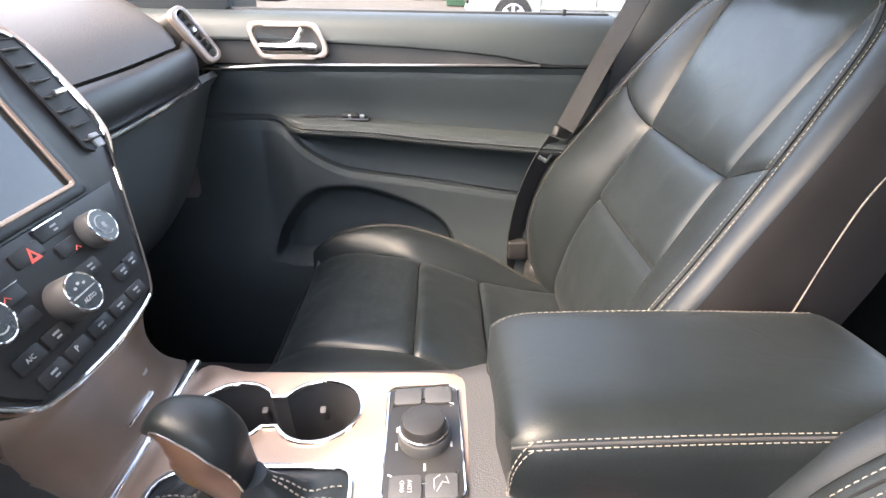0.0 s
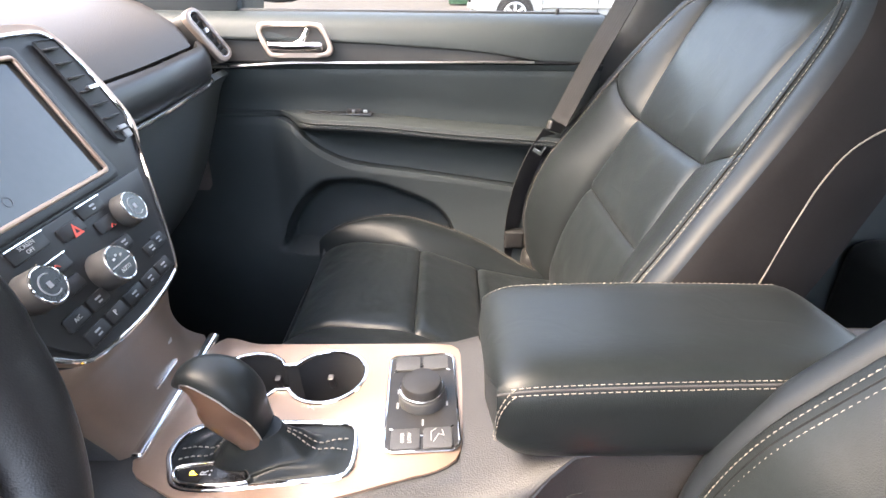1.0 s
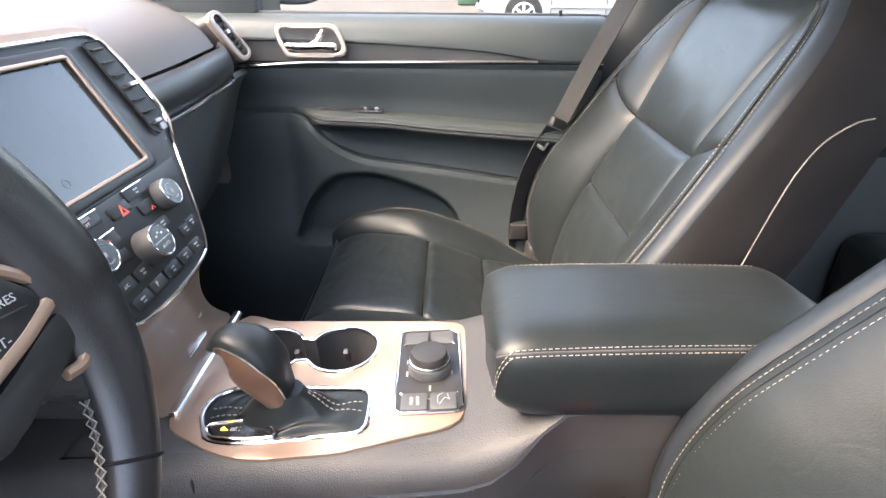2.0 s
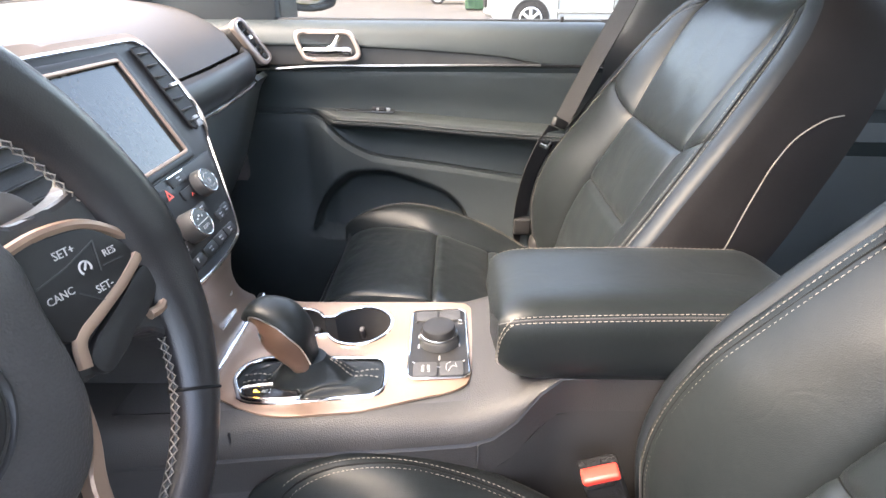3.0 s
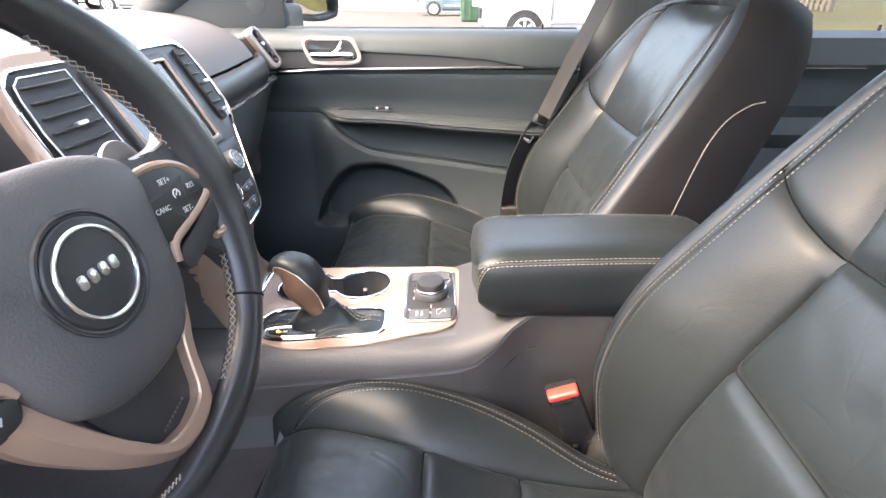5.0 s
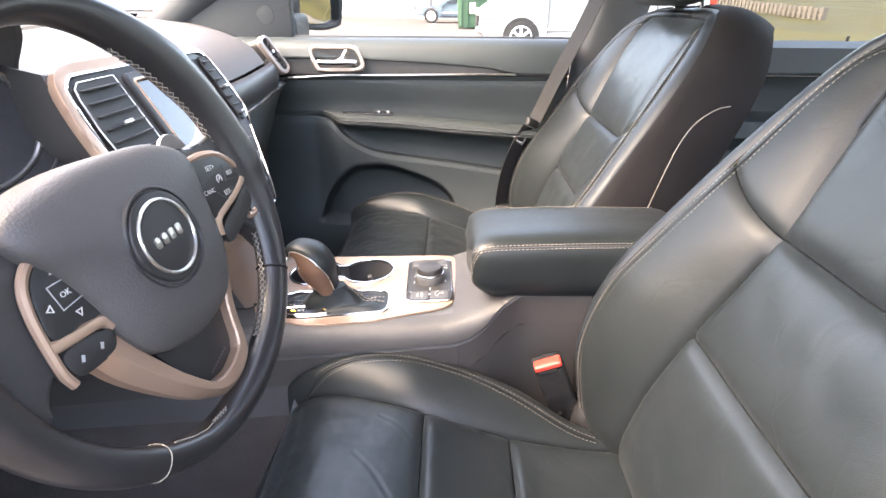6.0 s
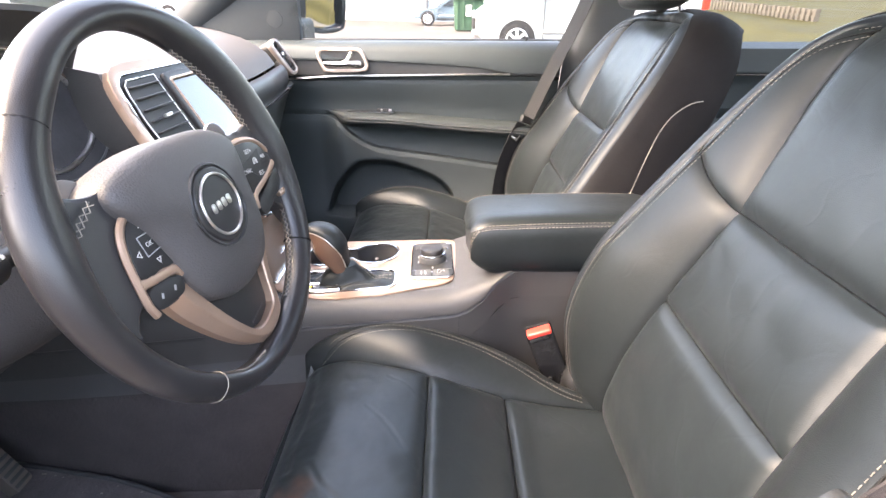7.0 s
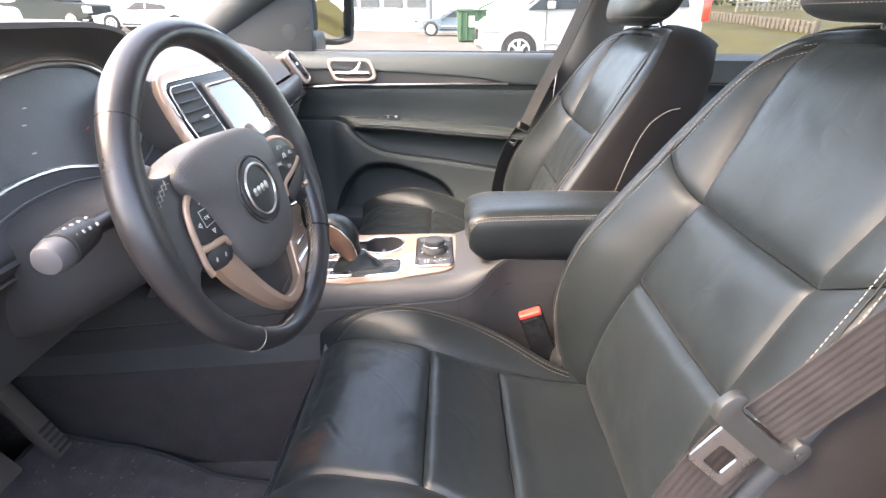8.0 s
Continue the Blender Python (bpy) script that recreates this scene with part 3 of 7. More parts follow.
def make_seat(label, near, far, swell_pos, swell_near, rows_pos, edge_in, worn):
    """near, far: how much narrower the backrest is on its -y side and wider on the other; swell_pos, swell_near: fullness of the edges, low and high;
    rows_pos: the two stitch rows and the seam between them on the +y cushion bolster; edge_in: how far the backrest's rows lie in from its +y edge;
    worn: a cushion with creases."""
    NEAR[0] = near
    FAR[0] = far
    seat = thing("front_seat", (0.05, ZS, 0.46), label, "car seat", group="front seats")

    def on_back(w, z, out=0.0):
        return Vector((back_x(w, z), ZS + w, z)) + NF * out

    def add(name, wl, wr, zb, zt, gu, gv, bulge, nu, nv, material, label="", creases=0.0011, seed=0.0):
        def pos(u, v):
            z0, z1 = zb(u), zt(u)
            z = lerp(z0, z1, v)
            w = lerp(wl(z), wr(z), u)
            return Vector((back_x(w, z), ZS + w, z)), NF
        return shell(name, panel(pos, gu, gv, bulge, creases=creases, seed=seed), nu, nv, material, seat, depth=0.05, inward=-NF * 1.0, label=label)

    s_in, s_out = (lambda z: -curve_at(BS, z)), (lambda z: curve_at(BS, z))
    
    add("backrest_lower_panel", s_in, s_out, lambda u: 0.68, lambda u: 0.9333 - 0.006 * math.sin(math.pi * u), 0.28, 0.25, 0.012, 36, 32, M_LEATHER_PERF, seed=1)
    add("backrest_middle_panel", s_in, s_out, lambda u: 0.9347 - 0.006 * math.sin(math.pi * u), lambda u: 1.0603 - 0.004 * math.sin(math.pi * u), 0.26, 0.13, 0.011, 36, 22, M_LEATHER_PERF, seed=2)
    add("backrest_upper_panel", s_in, s_out, lambda u: 1.0617 - 0.004 * math.sin(math.pi * u), lambda u: 1.2665, 0.26, 0.20, 0.010, 36, 30, M_LEATHER_PERF, seed=3)
    for sgn in (1, -1):
        wl = (lambda z: curve_at(BS, z)) if sgn > 0 else (lambda z: -half_w(z, -1))
        wr = (lambda z: half_w(z, 1)) if sgn > 0 else (lambda z: -curve_at(BS, z))
        f = (lambda u: u) if sgn > 0 else (lambda u: 1 - u)
        add("backrest_bolster", wl, wr, lambda u: 0.68, lambda u, f=f: 1.0593 + 0.052 * f(u), 0.11, 0.40, 0.005, 18, 48, M_LEATHER, creases=0.0006, seed=4 + sgn)
        add("backrest_shoulder", wl, wr, lambda u, f=f: 1.0607 + 0.052 * f(u), lambda u: 1.266, 0.08, 0.18, 0.004, 16, 28, M_LEATHER, creases=0.0005, seed=7 + sgn)

    # outline of the backrest's front, from the lower inner corner over the top
    half = [(0.205, 0.68), (0.238, 0.77), (0.256, 0.86), (0.257, 0.95), (0.246, 1.03), (0.229, 1.113), (0.204, 1.20), (0.183, 1.240), (0.147, 1.261), (0.105, 1.266), (0.060, 1.268)]
    rim2 = [Vector((w + far * ease(1.27, 1.15, z), z, 0)) for w, z in half] + [Vector((0, 1.268, 0))] + [Vector((-w + near * ease(0.06, 0.14, w), z, 0)) for w, z in reversed(half)]
    rim = smooth_line(rim2, 97)
    thick = [(0.66, 0.15), (0.80, 0.175), (0.95, 0.175), (1.10, 0.152), (1.20, 0.124), (1.25, 0.104), (1.29, 0.096)]

    SWELL = [(0.66, 0.014), (0.80, 0.018), (0.95, 0.020), (1.05, 0.019), (1.13, 0.018), (1.20, 0.016), (1.25, 0.012), (1.29, 0.009)]
    ROLL = 0.014

    def edge(u, out_by, back):
        """A place off the rim: out_by metres outwards, back metres behind it."""
        k = min(96, int(round(u * 96)))
        p = rim[k]
        t = (rim[min(96, k + 1)] - rim[max(0, k - 1)]).normalized()
        out = Vector((t.y, -t.x, 0))
        if k <= 48 and out.x < 0 or k > 48 and out.x > 0:
            out = -out if abs(out.x) > 0.2 else out
        if out.y < 0 and abs(out.x) < 0.6:
            out = -out
        x0 = back_x(p.x * 0.99, min(p.y, 1.268)) + (0.010 if p.y > 1.268 else 0.0)
        return Vector((x0 + 0.003 + back, ZS + p.x + out.x * out_by, p.y + out.y * out_by * 0.6)), p

    def full(u):
        z = rim[min(96, int(round(u * 96)))].y
        h = ease(1.02, 1.2, z)
        return lerp(lerp(*swell_pos, h), lerp(*swell_near, h), ease(0.46, 0.54, u))

    def strip(u, v):
        z = rim[min(96, int(round(u * 96)))].y
        a = v * math.pi / 2
        dip = 0.0035 * (math.exp(-(v / 0.10) ** 1.3) + math.exp(-((1 - v) / 0.10) ** 1.3))
        return edge(u, curve_at(SWELL, z) * full(u) * math.sin(a), ROLL * (1 - math.cos(a)) + dip)[0]

    def side(u, v):
        z = rim[min(96, int(round(u * 96)))].y
        by = curve_at(SWELL, z) * full(u) + 0.003 * math.sin(math.pi * min(1, v * 1.4)) - 0.016 * v ** 4 - 0.004 * math.exp(-v / 0.03)
        q, p = edge(u, by, ROLL + (curve_at(thick, z) - ROLL) * v)
        q.z -= 0.018 * v * v * ease(1.08, 1.25, p.y)
        return q
    shell("backrest_edge", strip, 96, 10, M_LEATHER_EDGE, seat, depth=0.006, label="turned leather edge")
    shell("backrest_side", side, 96, 16, M_VINYL, seat, depth=0.01, label="matt black side panel")
    for k0, k1 in ((2, 47), (49, 94)):
        for vv in (0.86, 1.0):
            tube("edge_seam", [strip(k / 96, vv) + Vector((-0.0022, 0.0022 if k < 48 else -0.0022, 0.0010)) for k in range(k0, k1)], 0.0007, M_SEAM, seat, "dark double seam", seg=6)

    def rear(u, v):
        k = int(round(v * 46))
        a, b = side(k / 96, 1.0), side((96 - k) / 96, 1.0)
        q = a.lerp(b, u)
        q.x += 0.03 * (1 - (2 * u - 1) ** 2) * ease(1.0, 0.25, v) - 0.004
        return q
    shell("back_shell", rear, 24, 46, M_VINYL, seat, depth=0.012, inward=Vector((-1, 0, 0)))

    # two stitch rows beside the rim, with the seam between them
    for inset in (0.0030, 0.0088, 0.0146):
        pts, nrm = [], []
        for k in range(3, 94):
            p = rim[k]
            if abs(p.x) < 0.125 or p.y > 1.264:
                continue
            d = (Vector((0, 1.0, 0)) - Vector((p.x, p.y, 0))).normalized()
            off = inset + (edge_in * ease(1.24, 1.12, p.y) if p.x > 0 else 0.0)
            q = Vector((p.x, p.y, 0)) + d * off
            zz = min(q.y, 1.268)
            x = back_x(q.x, zz) + (0.008 if p.y > 1.268 else 0)
            n = (NF + Vector((0, -d.x, -d.y)) * 0.3).normalized()
            sink = 0.0040 * math.exp(-(off / 0.0042) ** 1.3)
            pts.append(Vector((x, ZS + q.x, q.y)) + n * (0.0034 - sink))
            nrm.append(n)
        cut = next((i for i in range(1, len(pts)) if (pts[i].y - ZS) * (pts[i - 1].y - ZS) < 0), len(pts) // 2)
        if inset == 0.0088:
            for q0, q1 in ((0, cut), (cut, len(pts))):
                tube("rim_seam", [p - n * 0.0006 for p, n in zip(pts[q0:q1], nrm[q0:q1])], 0.0010, M_SEAM, seat)
            continue
        for q0, q1 in ((0, cut), (cut, len(pts))):
            dashes("rim_stitching", pts[q0:q1], M_STITCH, seat, nrm[q0:q1], label="pale thread stitching")
    # rear lower seam seen on the side
    for sgn in (1, -1):
        want = smooth_line([(0.338, 0.92, 0), (0.355, 0.966, 0), (0.380, 1.036, 0), (0.400, 1.089, 0), (0.426, 1.126, 0), (0.449, 1.140, 0), (0.475, 1.145, 0)], 24)
        near = [side(k / 96, j / 40) for k in (range(4, 44) if sgn > 0 else range(53, 93)) for j in range(8, 41)]
        pts = []
        for w in want:
            three = sorted(near, key=lambda q: (q.x - w.x) ** 2 + (q.z - w.y) ** 2)[:3]
            pts.append(Vector((w.x, sum(q.y for q in three) / 3 + sgn * 0.0106, w.y)))
        pts = smooth_line(pts[::3] + [pts[-1]], 40)
        tube("side_piping", pts, 0.0009, M_STITCH, seat, "pale piping line")

    # ---- cushion ----
    CZ = [(-0.234, 0.720), (-0.224, 0.739), (-0.205, 0.760), (-0.18, 0.7755), (-0.15, 0.7855), (-0.10, 0.790), (-0.013, 0.789), (0.1, 0.752), (0.2, 0.727), (0.30, 0.712)]
    CS = [(-0.23, 0.218), (-0.1, 0.190), (-0.013, 0.166), (0.1, 0.161), (0.25, 0.172), (0.3, 0.175)]
    CN = [(-0.23, 0.086), (-0.199, 0.089), (-0.144, 0.092), (-0.087, 0.100), (-0.011, 0.112), (0.1, 0.138), (0.25, 0.165), (0.3, 0.170)]
    CE = [(-0.23, 0.232), (-0.17, 0.252), (-0.08, 0.263), (0.02, 0.260), (0.116, 0.240), (0.2, 0.206), (0.3, 0.182)]
    CH = [(-0.23, 0.775), (-0.17, 0.803), (-0.08, 0.819), (0.02, 0.800), (0.116, 0.770), (0.2, 0.735), (0.30, 0.712)]
    UP = Vector((-0.12, 0, 0.99))

    def cush_z(w, x):
        s, e = curve_at(CS if w > 0 else CN, x), curve_at(CE, x)
        f = min(1, max(0, (abs(w) - s) / max(0.004, e - s)))
        z = lerp(curve_at(CZ, x), curve_at(CH, x), f)
        return z + 0.016 * math.sin(math.pi * f) * ease(0.28, 0.05, x) - 0.004 * (1 - min(1, (w / s) ** 2))

    def cush(name, x0, x1, wl, wr, gu, gv, bulge, nu, nv, material, seed, creases=0.0015, lip=0.0, folds=()):
        def pos(u, v):
            x = lerp(x0, x1, v)
            w = lerp(wl(x), wr(x), u)
            return Vector((x, ZS + w, cush_z(w, x))), UP
        shell(name, panel(pos, gu, gv, bulge, creases=creases, seed=seed, lip=lip, folds=folds), nu, nv, material, seat, depth=0.05, inward=Vector((0, 0, -1)))
    ci, co = (lambda x: -curve_at(CN, x)), (lambda x: curve_at(CS, x))
    cush("cushion_front_panel", -0.222, -0.0137, ci, co, 0.34, 0.2, 0.008, 96, 72, M_LEATHER_PERF, 11, 0.0014, 0.0, FOLDS if worn else ())
    cush("cushion_middle_panel", -0.0123, 0.0993, ci, co, 0.32, 0.11, 0.010, 60, 36, M_LEATHER_PERF, 12, 0.0012, 0.0050, FOLDS_MID if worn else ())
    cush("cushion_rear_panel", 0.1007, 0.30, ci, co, 0.32, 0.2, 0.010, 40, 36, M_LEATHER_PERF, 13, 0.0012, 0.0050)
    for sgn in (1, -1):
        a = (lambda x: curve_at(CS, x)) if sgn > 0 else (lambda x: -curve_at(CE, x))
        b = (lambda x: curve_at(CE, x)) if sgn > 0 else (lambda x: -curve_at(CN, x))
        cush("cushion_bolster", -0.226, 0.30, a, b, 0.08, 0.5, 0.003, 16, 60, M_LEATHER, 14 + sgn, 0.0008)

    chalf = [(0.30, 0.182), (0.2, 0.206), (0.116, 0.240), (0.02, 0.260), (-0.08, 0.263), (-0.17, 0.252), (-0.212, 0.228), (-0.228, 0.18), (-0.233, 0.09)]
    rim2 = [Vector((x, w, 0)) for x, w in chalf] + [Vector((-0.234, 0, 0))] + [Vector((x, -w, 0)) for x, w in reversed(chalf)]
    crim = smooth_line(rim2, 97)

    def skirt(u, v):
        k = min(96, int(round(u * 96)))
        p = crim[k]
        d = Vector((p.x - 0.05, p.y, 0))
        d = Vector((d.x * 0.8, d.y, 0)).normalized()
        if k < 24 or k > 72:
            d = Vector((0, math.copysign(1, p.y), 0))
        z0 = cush_z(p.y * 0.995, max(-0.228, p.x)) - 0.001
        sw = 0.016 * math.sin(math.pi * min(1, v * 1.3)) - 0.035 * v ** 1.6 - (0.003 if v == 0 else 0)
        return Vector((p.x + d.x * sw, ZS + p.y + d.y * sw, lerp(z0, 0.565, v)))
    shell("cushion_side", skirt, 96, 14, M_LEATHER, seat, depth=0.01)
    for inset, inset_pos in zip((0.016, 0.021, 0.026), rows_pos):
        pts, nrm = [], []
        for k in range(5, 92):
            if 32 < k < 64:
                continue
            p = crim[k]
            x = max(-0.226, p.x)
            w = math.copysign(min(abs(p.y), curve_at(CE, x)) - (inset_pos if p.y > 0 else inset) * (0.4 + 0.6 * ease(0.30, 0.12, x)), p.y)
            n = Vector((0, math.copysign(0.35, p.y), 1)).normalized()
            sink = 0.0
            pts.append(Vector((p.x, ZS + w, cush_z(w, x))) + n * (0.0030 - sink))
            nrm.append(n)
        h = len(pts) // 2
        for q0, q1 in ((0, h), (h, len(pts))):
            if inset == 0.021:
                tube("bolster_seam", [p - n * 0.0008 for p, n in zip(pts[q0:q1], nrm[q0:q1])], 0.0014, M_SEAM, seat)
            else:
                dashes("stitching", pts[q0:q1], M_STITCH, seat, nrm[q0:q1], label="pale thread stitching")
    part("seat_base", box((-0.14, ZS - 0.20, 0.50), (0.36, ZS + 0.20, 0.62), 0.03), M_PLASTIC, seat, "dark plastic seat base")
    for sgn in (1, -1):
        part("slide_rail", box((-0.22, ZS + sgn * 0.17 - 0.02, 0.46), (0.40, ZS + sgn * 0.17 + 0.02, 0.50), 0.005), M_SMOOTH, seat, "black steel slide rail")
        part("recliner_cover", box((0.20, ZS + sgn * 0.235 - 0.03, 0.60), (0.42, ZS + sgn * 0.235 + 0.03, 0.76), 0.028), M_SMOOTH, seat, "dark plastic hinge cover")

    # ---- headrest ----
    def head(u, v):
        a = lerp(-math.pi, math.pi, u)
        b = lerp(-math.pi / 2, math.pi / 2, v)
        e = 0.55
        def sp(c):
            return math.copysign(abs(c) ** e, c)
        y = 0.140 * sp(math.cos(b)) * sp(math.cos(a))
        x = 0.052 * sp(math.cos(b)) * sp(math.sin(a))
        z = 0.098 * sp(math.sin(b))
        return Vector((0.478 + x + 0.12 * (z / 0.098) * 0.25 - 0.012 * (1 - (y / 0.132) ** 2), ZS + y * (1 - 0.06 * z / 0.098), 1.384 + z))
    verts, faces = [], []
    nu, nv = 48, 28
    for i in range(nu):
        for j in range(nv + 1):
            verts.append(head(i / nu, j / nv))
    for i in range(nu):
        for j in range(nv):
            a, b = i * (nv + 1) + j, ((i + 1) % nu) * (nv + 1) + j
            faces.append((a, a + 1, b + 1, b))
    bm = bmesh.new()
    me = bpy.data.meshes.new("tmp")
    me.from_pydata([tuple(v) for v in verts], [], faces)
    bm.from_mesh(me)
    bpy.data.meshes.remove(me)
    bmesh.ops.remove_doubles(bm, verts=bm.verts, dist=1e-4)
    hr = part("headrest", bm, M_LEATHER, seat)
    pts = [head(k / 96, 0.26) for k in range(97)]
    nr = [(p - Vector((0.47, ZS, 1.374))).normalized() for p in pts]
    dashes("stitching", [p + n * 0.0006 for p, n in zip(pts, nr)], M_STITCH, hr, nr, label="pale thread stitching")
    for sgn in (1, -1):
        part("headrest_post", cyl((0.498, ZS + sgn * 0.062, 1.24), (0.482, ZS + sgn * 0.062, 1.33), 0.0075, bevel=0.001), M_CHROME, hr, "chrome post")
        part("post_collar", cyl((0.499, ZS + sgn * 0.062, 1.262), (0.496, ZS + sgn * 0.062, 1.288), 0.016, 0.013, bevel=0.003), M_SMOOTH, hr)
    return seat


driver_seat = make_seat("creased black leather driver's seat with pale double stitching", 0.014, 0.0, (1.0, 1.0), (1.0, 1.0), (0.027, 0.0325, 0.038), 0.010, True)
passenger_seat = make_seat("black leather passenger seat with pale double stitching", -0.004, 0.010, (1.4, 1.2), (1.05, 1.75), (0.011, 0.016, 0.021), 0.0, False)
passenger_seat.matrix_basis = Matrix.Translation((0.03, ZS + 0.735, 0.4453))
# the driver's cushion is a little shorter at its front
for o in driver_seat.children:
    if o.name.startswith(("cushion", "stitching", "bolster_seam")):
        for v in o.data.vertices:
            v.co.x += 0.016 * ease(-0.06, -0.21, v.co.x)
for o in driver_seat.children:
    if o.name.startswith("cushion_front_panel"):
        o.material_slots[0].link = "OBJECT"
        o.material_slots[0].material = M_STAINED


# ---- centre console ----
console = thing("centre_console", (-0.05, 0, 0.46), "dark grained centre console with taupe metal top plate", "console")
CTOP = [(-0.62, 0.845), (-0.30, 0.853), (-0.12, 0.862), (0.02, 0.869), (0.05, 0.880), (0.09, 0.895), (0.12, 0.906), (0.14, 0.908), (0.50, 0.908)]
CW = [(-0.62, 0.150), (-0.30, 0.134), (-0.20, 0.128), (0.0, 0.122), (0.06, 0.1165), (0.085, 0.108), (0.11, 0.094), (0.13, 0.087), (0.50, 0.085)]


def console_half(x):
    a, t = curve_at(CW, x), curve_at(CTOP, x)
    seam = lerp(0.817, 0.838, (x + 0.21) / 0.244)
    if x > 0.034:
        seam = 0.839 + 0.075 * ((x - 0.034) / 0.080) ** 1.5
    k = min(seam, t - 0.0045)
    return [(a - 0.012, 0.46), (a - 0.008, 0.60), (a - 0.002, k - 0.05), (a, k - 0.0035), (a - 0.0035, k), (a + 0.0015, k + 0.0035),
            (a + 0.001, lerp(k, t, 0.45)), (a - 0.005, lerp(k, t, 0.80)), (a - 0.016, t - 0.001), (a - 0.030, t + 0.001)]


def console_body():
    verts, faces = [], []
    xs = [lerp(-1.02, 0.50, i / 64) for i in range(65)]
    k = 10
    for sgn in (-1, 1):
        o = len(verts)
        for x in xs:
            for y, z in console_half(x):
                verts.append((x, sgn * y, z))
        for i in range(64):
            for j in range(2, k - 1):
                a = o + i * k + j
                faces.append((a, a + 1, a + k + 1, a + k))
    # deck behind the plate and rear end
    o, h = 0, 65 * k
    for i in range(64):
        if xs[i] >= 0.010 or xs[i] < -0.37:
            a, b = i * k + k - 1, h + i * k + k - 1
            faces.append((a, b, b + k, a + k))
    faces.append(tuple([64 * k + j for j in range(k)] + [h + 64 * k + j for j in range(k - 1, -1, -1)]))
    return raw("console_body", verts, faces, M_CONSOLE, console)


console_body()
for sgn in (-1, 1):
    def low_side(u, v, sgn=sgn, x0=-1.02, x1=-0.08):
        x = lerp(x0, x1, u)
        P = console_half(x)
        q = [Vector((x, sgn * P[i][0], P[i][1])) for i in (2, 1, 0)]
        return q[0].lerp(q[1], v * 2) if v < 0.5 else q[1].lerp(q[2], v * 2 - 1)
    # front flank coloured lighter as lit, rear flank darker as shaded by the seat
    shell("console_flank", lambda u, v, f=low_side: f(u, 0.17 * v), 40, 4, M_PLASTIC, console, depth=0.008, label="plastic console flank, lighter colour for its lit front", inward=Vector((0, -sgn, 0)))
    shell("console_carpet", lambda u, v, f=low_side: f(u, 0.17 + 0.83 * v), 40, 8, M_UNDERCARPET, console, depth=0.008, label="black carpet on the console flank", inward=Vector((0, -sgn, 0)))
    shell("console_flank", lambda u, v, f=low_side: f(u, v, x0=-0.08, x1=0.50), 24, 10, M_FLANK, console, depth=0.008, label="plastic console flank, darkened for the shade beside the seat", inward=Vector((0, -sgn, 0)))
# side piece joints
part("panel_joint", box((-0.223, -0.1290, 0.817), (-0.2215, -0.1265, 0.853), 0), M_RUBBER, console)
part("panel_joint", box((0.0325, -0.1230, 0.806), (0.034, -0.1208, 0.838), 0), M_RUBBER, console)

DECK = frame_from((-0.12, 0, 0.8625), (1, 0, 0.055), (0, 1, 0))


def peanut(r, grow=0.0):
    out = []
    for cx, a0, a1 in ((-0.116, -152, 152), (-0.205, 28, 332)):
        for k in range(25):
            a = radians(lerp(a0, a1, k / 24))
            out.append((cx + 0.12 + (r + grow) * math.cos(a), 0.051 + (r + grow) * math.sin(a)))
    return out


SHIFT_HOLE = [(x + 0.12, y) for x, y in [(-0.234, -0.070), (-0.243, -0.050), (-0.240, -0.030), (-0.225, -0.017), (-0.200, -0.0145), (-0.14, -0.017), (-0.085, -0.020), (-0.075, -0.025),
              (-0.071, -0.036), (-0.070, -0.066), (-0.074, -0.079), (-0.086, -0.084), (-0.14, -0.088), (-0.19, -0.0915), (-0.222, -0.086)]]
SHIFT_HOLE = [(p.x, p.y) for p in smooth_line([(a, b, 0) for a, b in SHIFT_HOLE], 60, True)]
PLATE = [(-0.262, 0.121), (-0.20, 0.112), (-0.05, 0.103), (0.012, 0.099), (0.026, 0.092), (0.031, 0.074), (0.029, 0.0), (0.026, -0.056), (0.010, -0.076), (-0.03, -0.088), (-0.07, -0.100),
         (-0.106, -0.107), (-0.165, -0.111), (-0.20, -0.106), (-0.235, -0.090), (-0.272, -0.063), (-0.276, 0.0)]
PLATE = [(p.x + 0.12, p.y) for p in smooth_line([(a, b, 0) for a, b in PLATE], 90, True)]
DECK_OUT = [(-0.25, -0.1), (0.155, -0.094), (0.155, 0.094), (-0.25, 0.1)]
part("deck", plate(DECK_OUT, 0.002, DECK @ pose(0, 0, -0.004), 0, [peanut(0.042, 0.002), [(a, b) for a, b in SHIFT_HOLE]]), M_PLASTIC, console)
part("top_plate", plate(PLATE, 0.0030, DECK @ pose(0, 0, -0.001), 0.0010, [peanut(0.042), SHIFT_HOLE]), M_TAUPE, console, "taupe satin metal top plate")


def ring_on(m, outline, z=0.0):
    return [m @ Vector((a, b, z)) for a, b in outline]


cup = part("cup_holder", plate(peanut(0.0425, 0.003), 0.004, DECK @ pose(0, 0, -0.078)), M_RUBBER, console, "black twin cup holder with chrome rim")
verts, faces = [], []
pn = peanut(0.042, 0.0)
for k, (a, b) in enumerate(pn):
    verts += [DECK @ Vector((a, b, 0.001)), DECK @ Vector((a, b, -0.03)), DECK @ Vector((lerp(a, 0.004 if a > -0.04 else -0.085, 0.10), lerp(b, 0.051, 0.10), -0.076))]
for k in range(len(pn)):
    j = (k + 1) % len(pn)
    for q in (0, 1):
        faces.append((3 * k + q, 3 * k + q + 1, 3 * j + q + 1, 3 * j + q))
raw("cup_wall", verts, faces, M_RUBBER, cup)
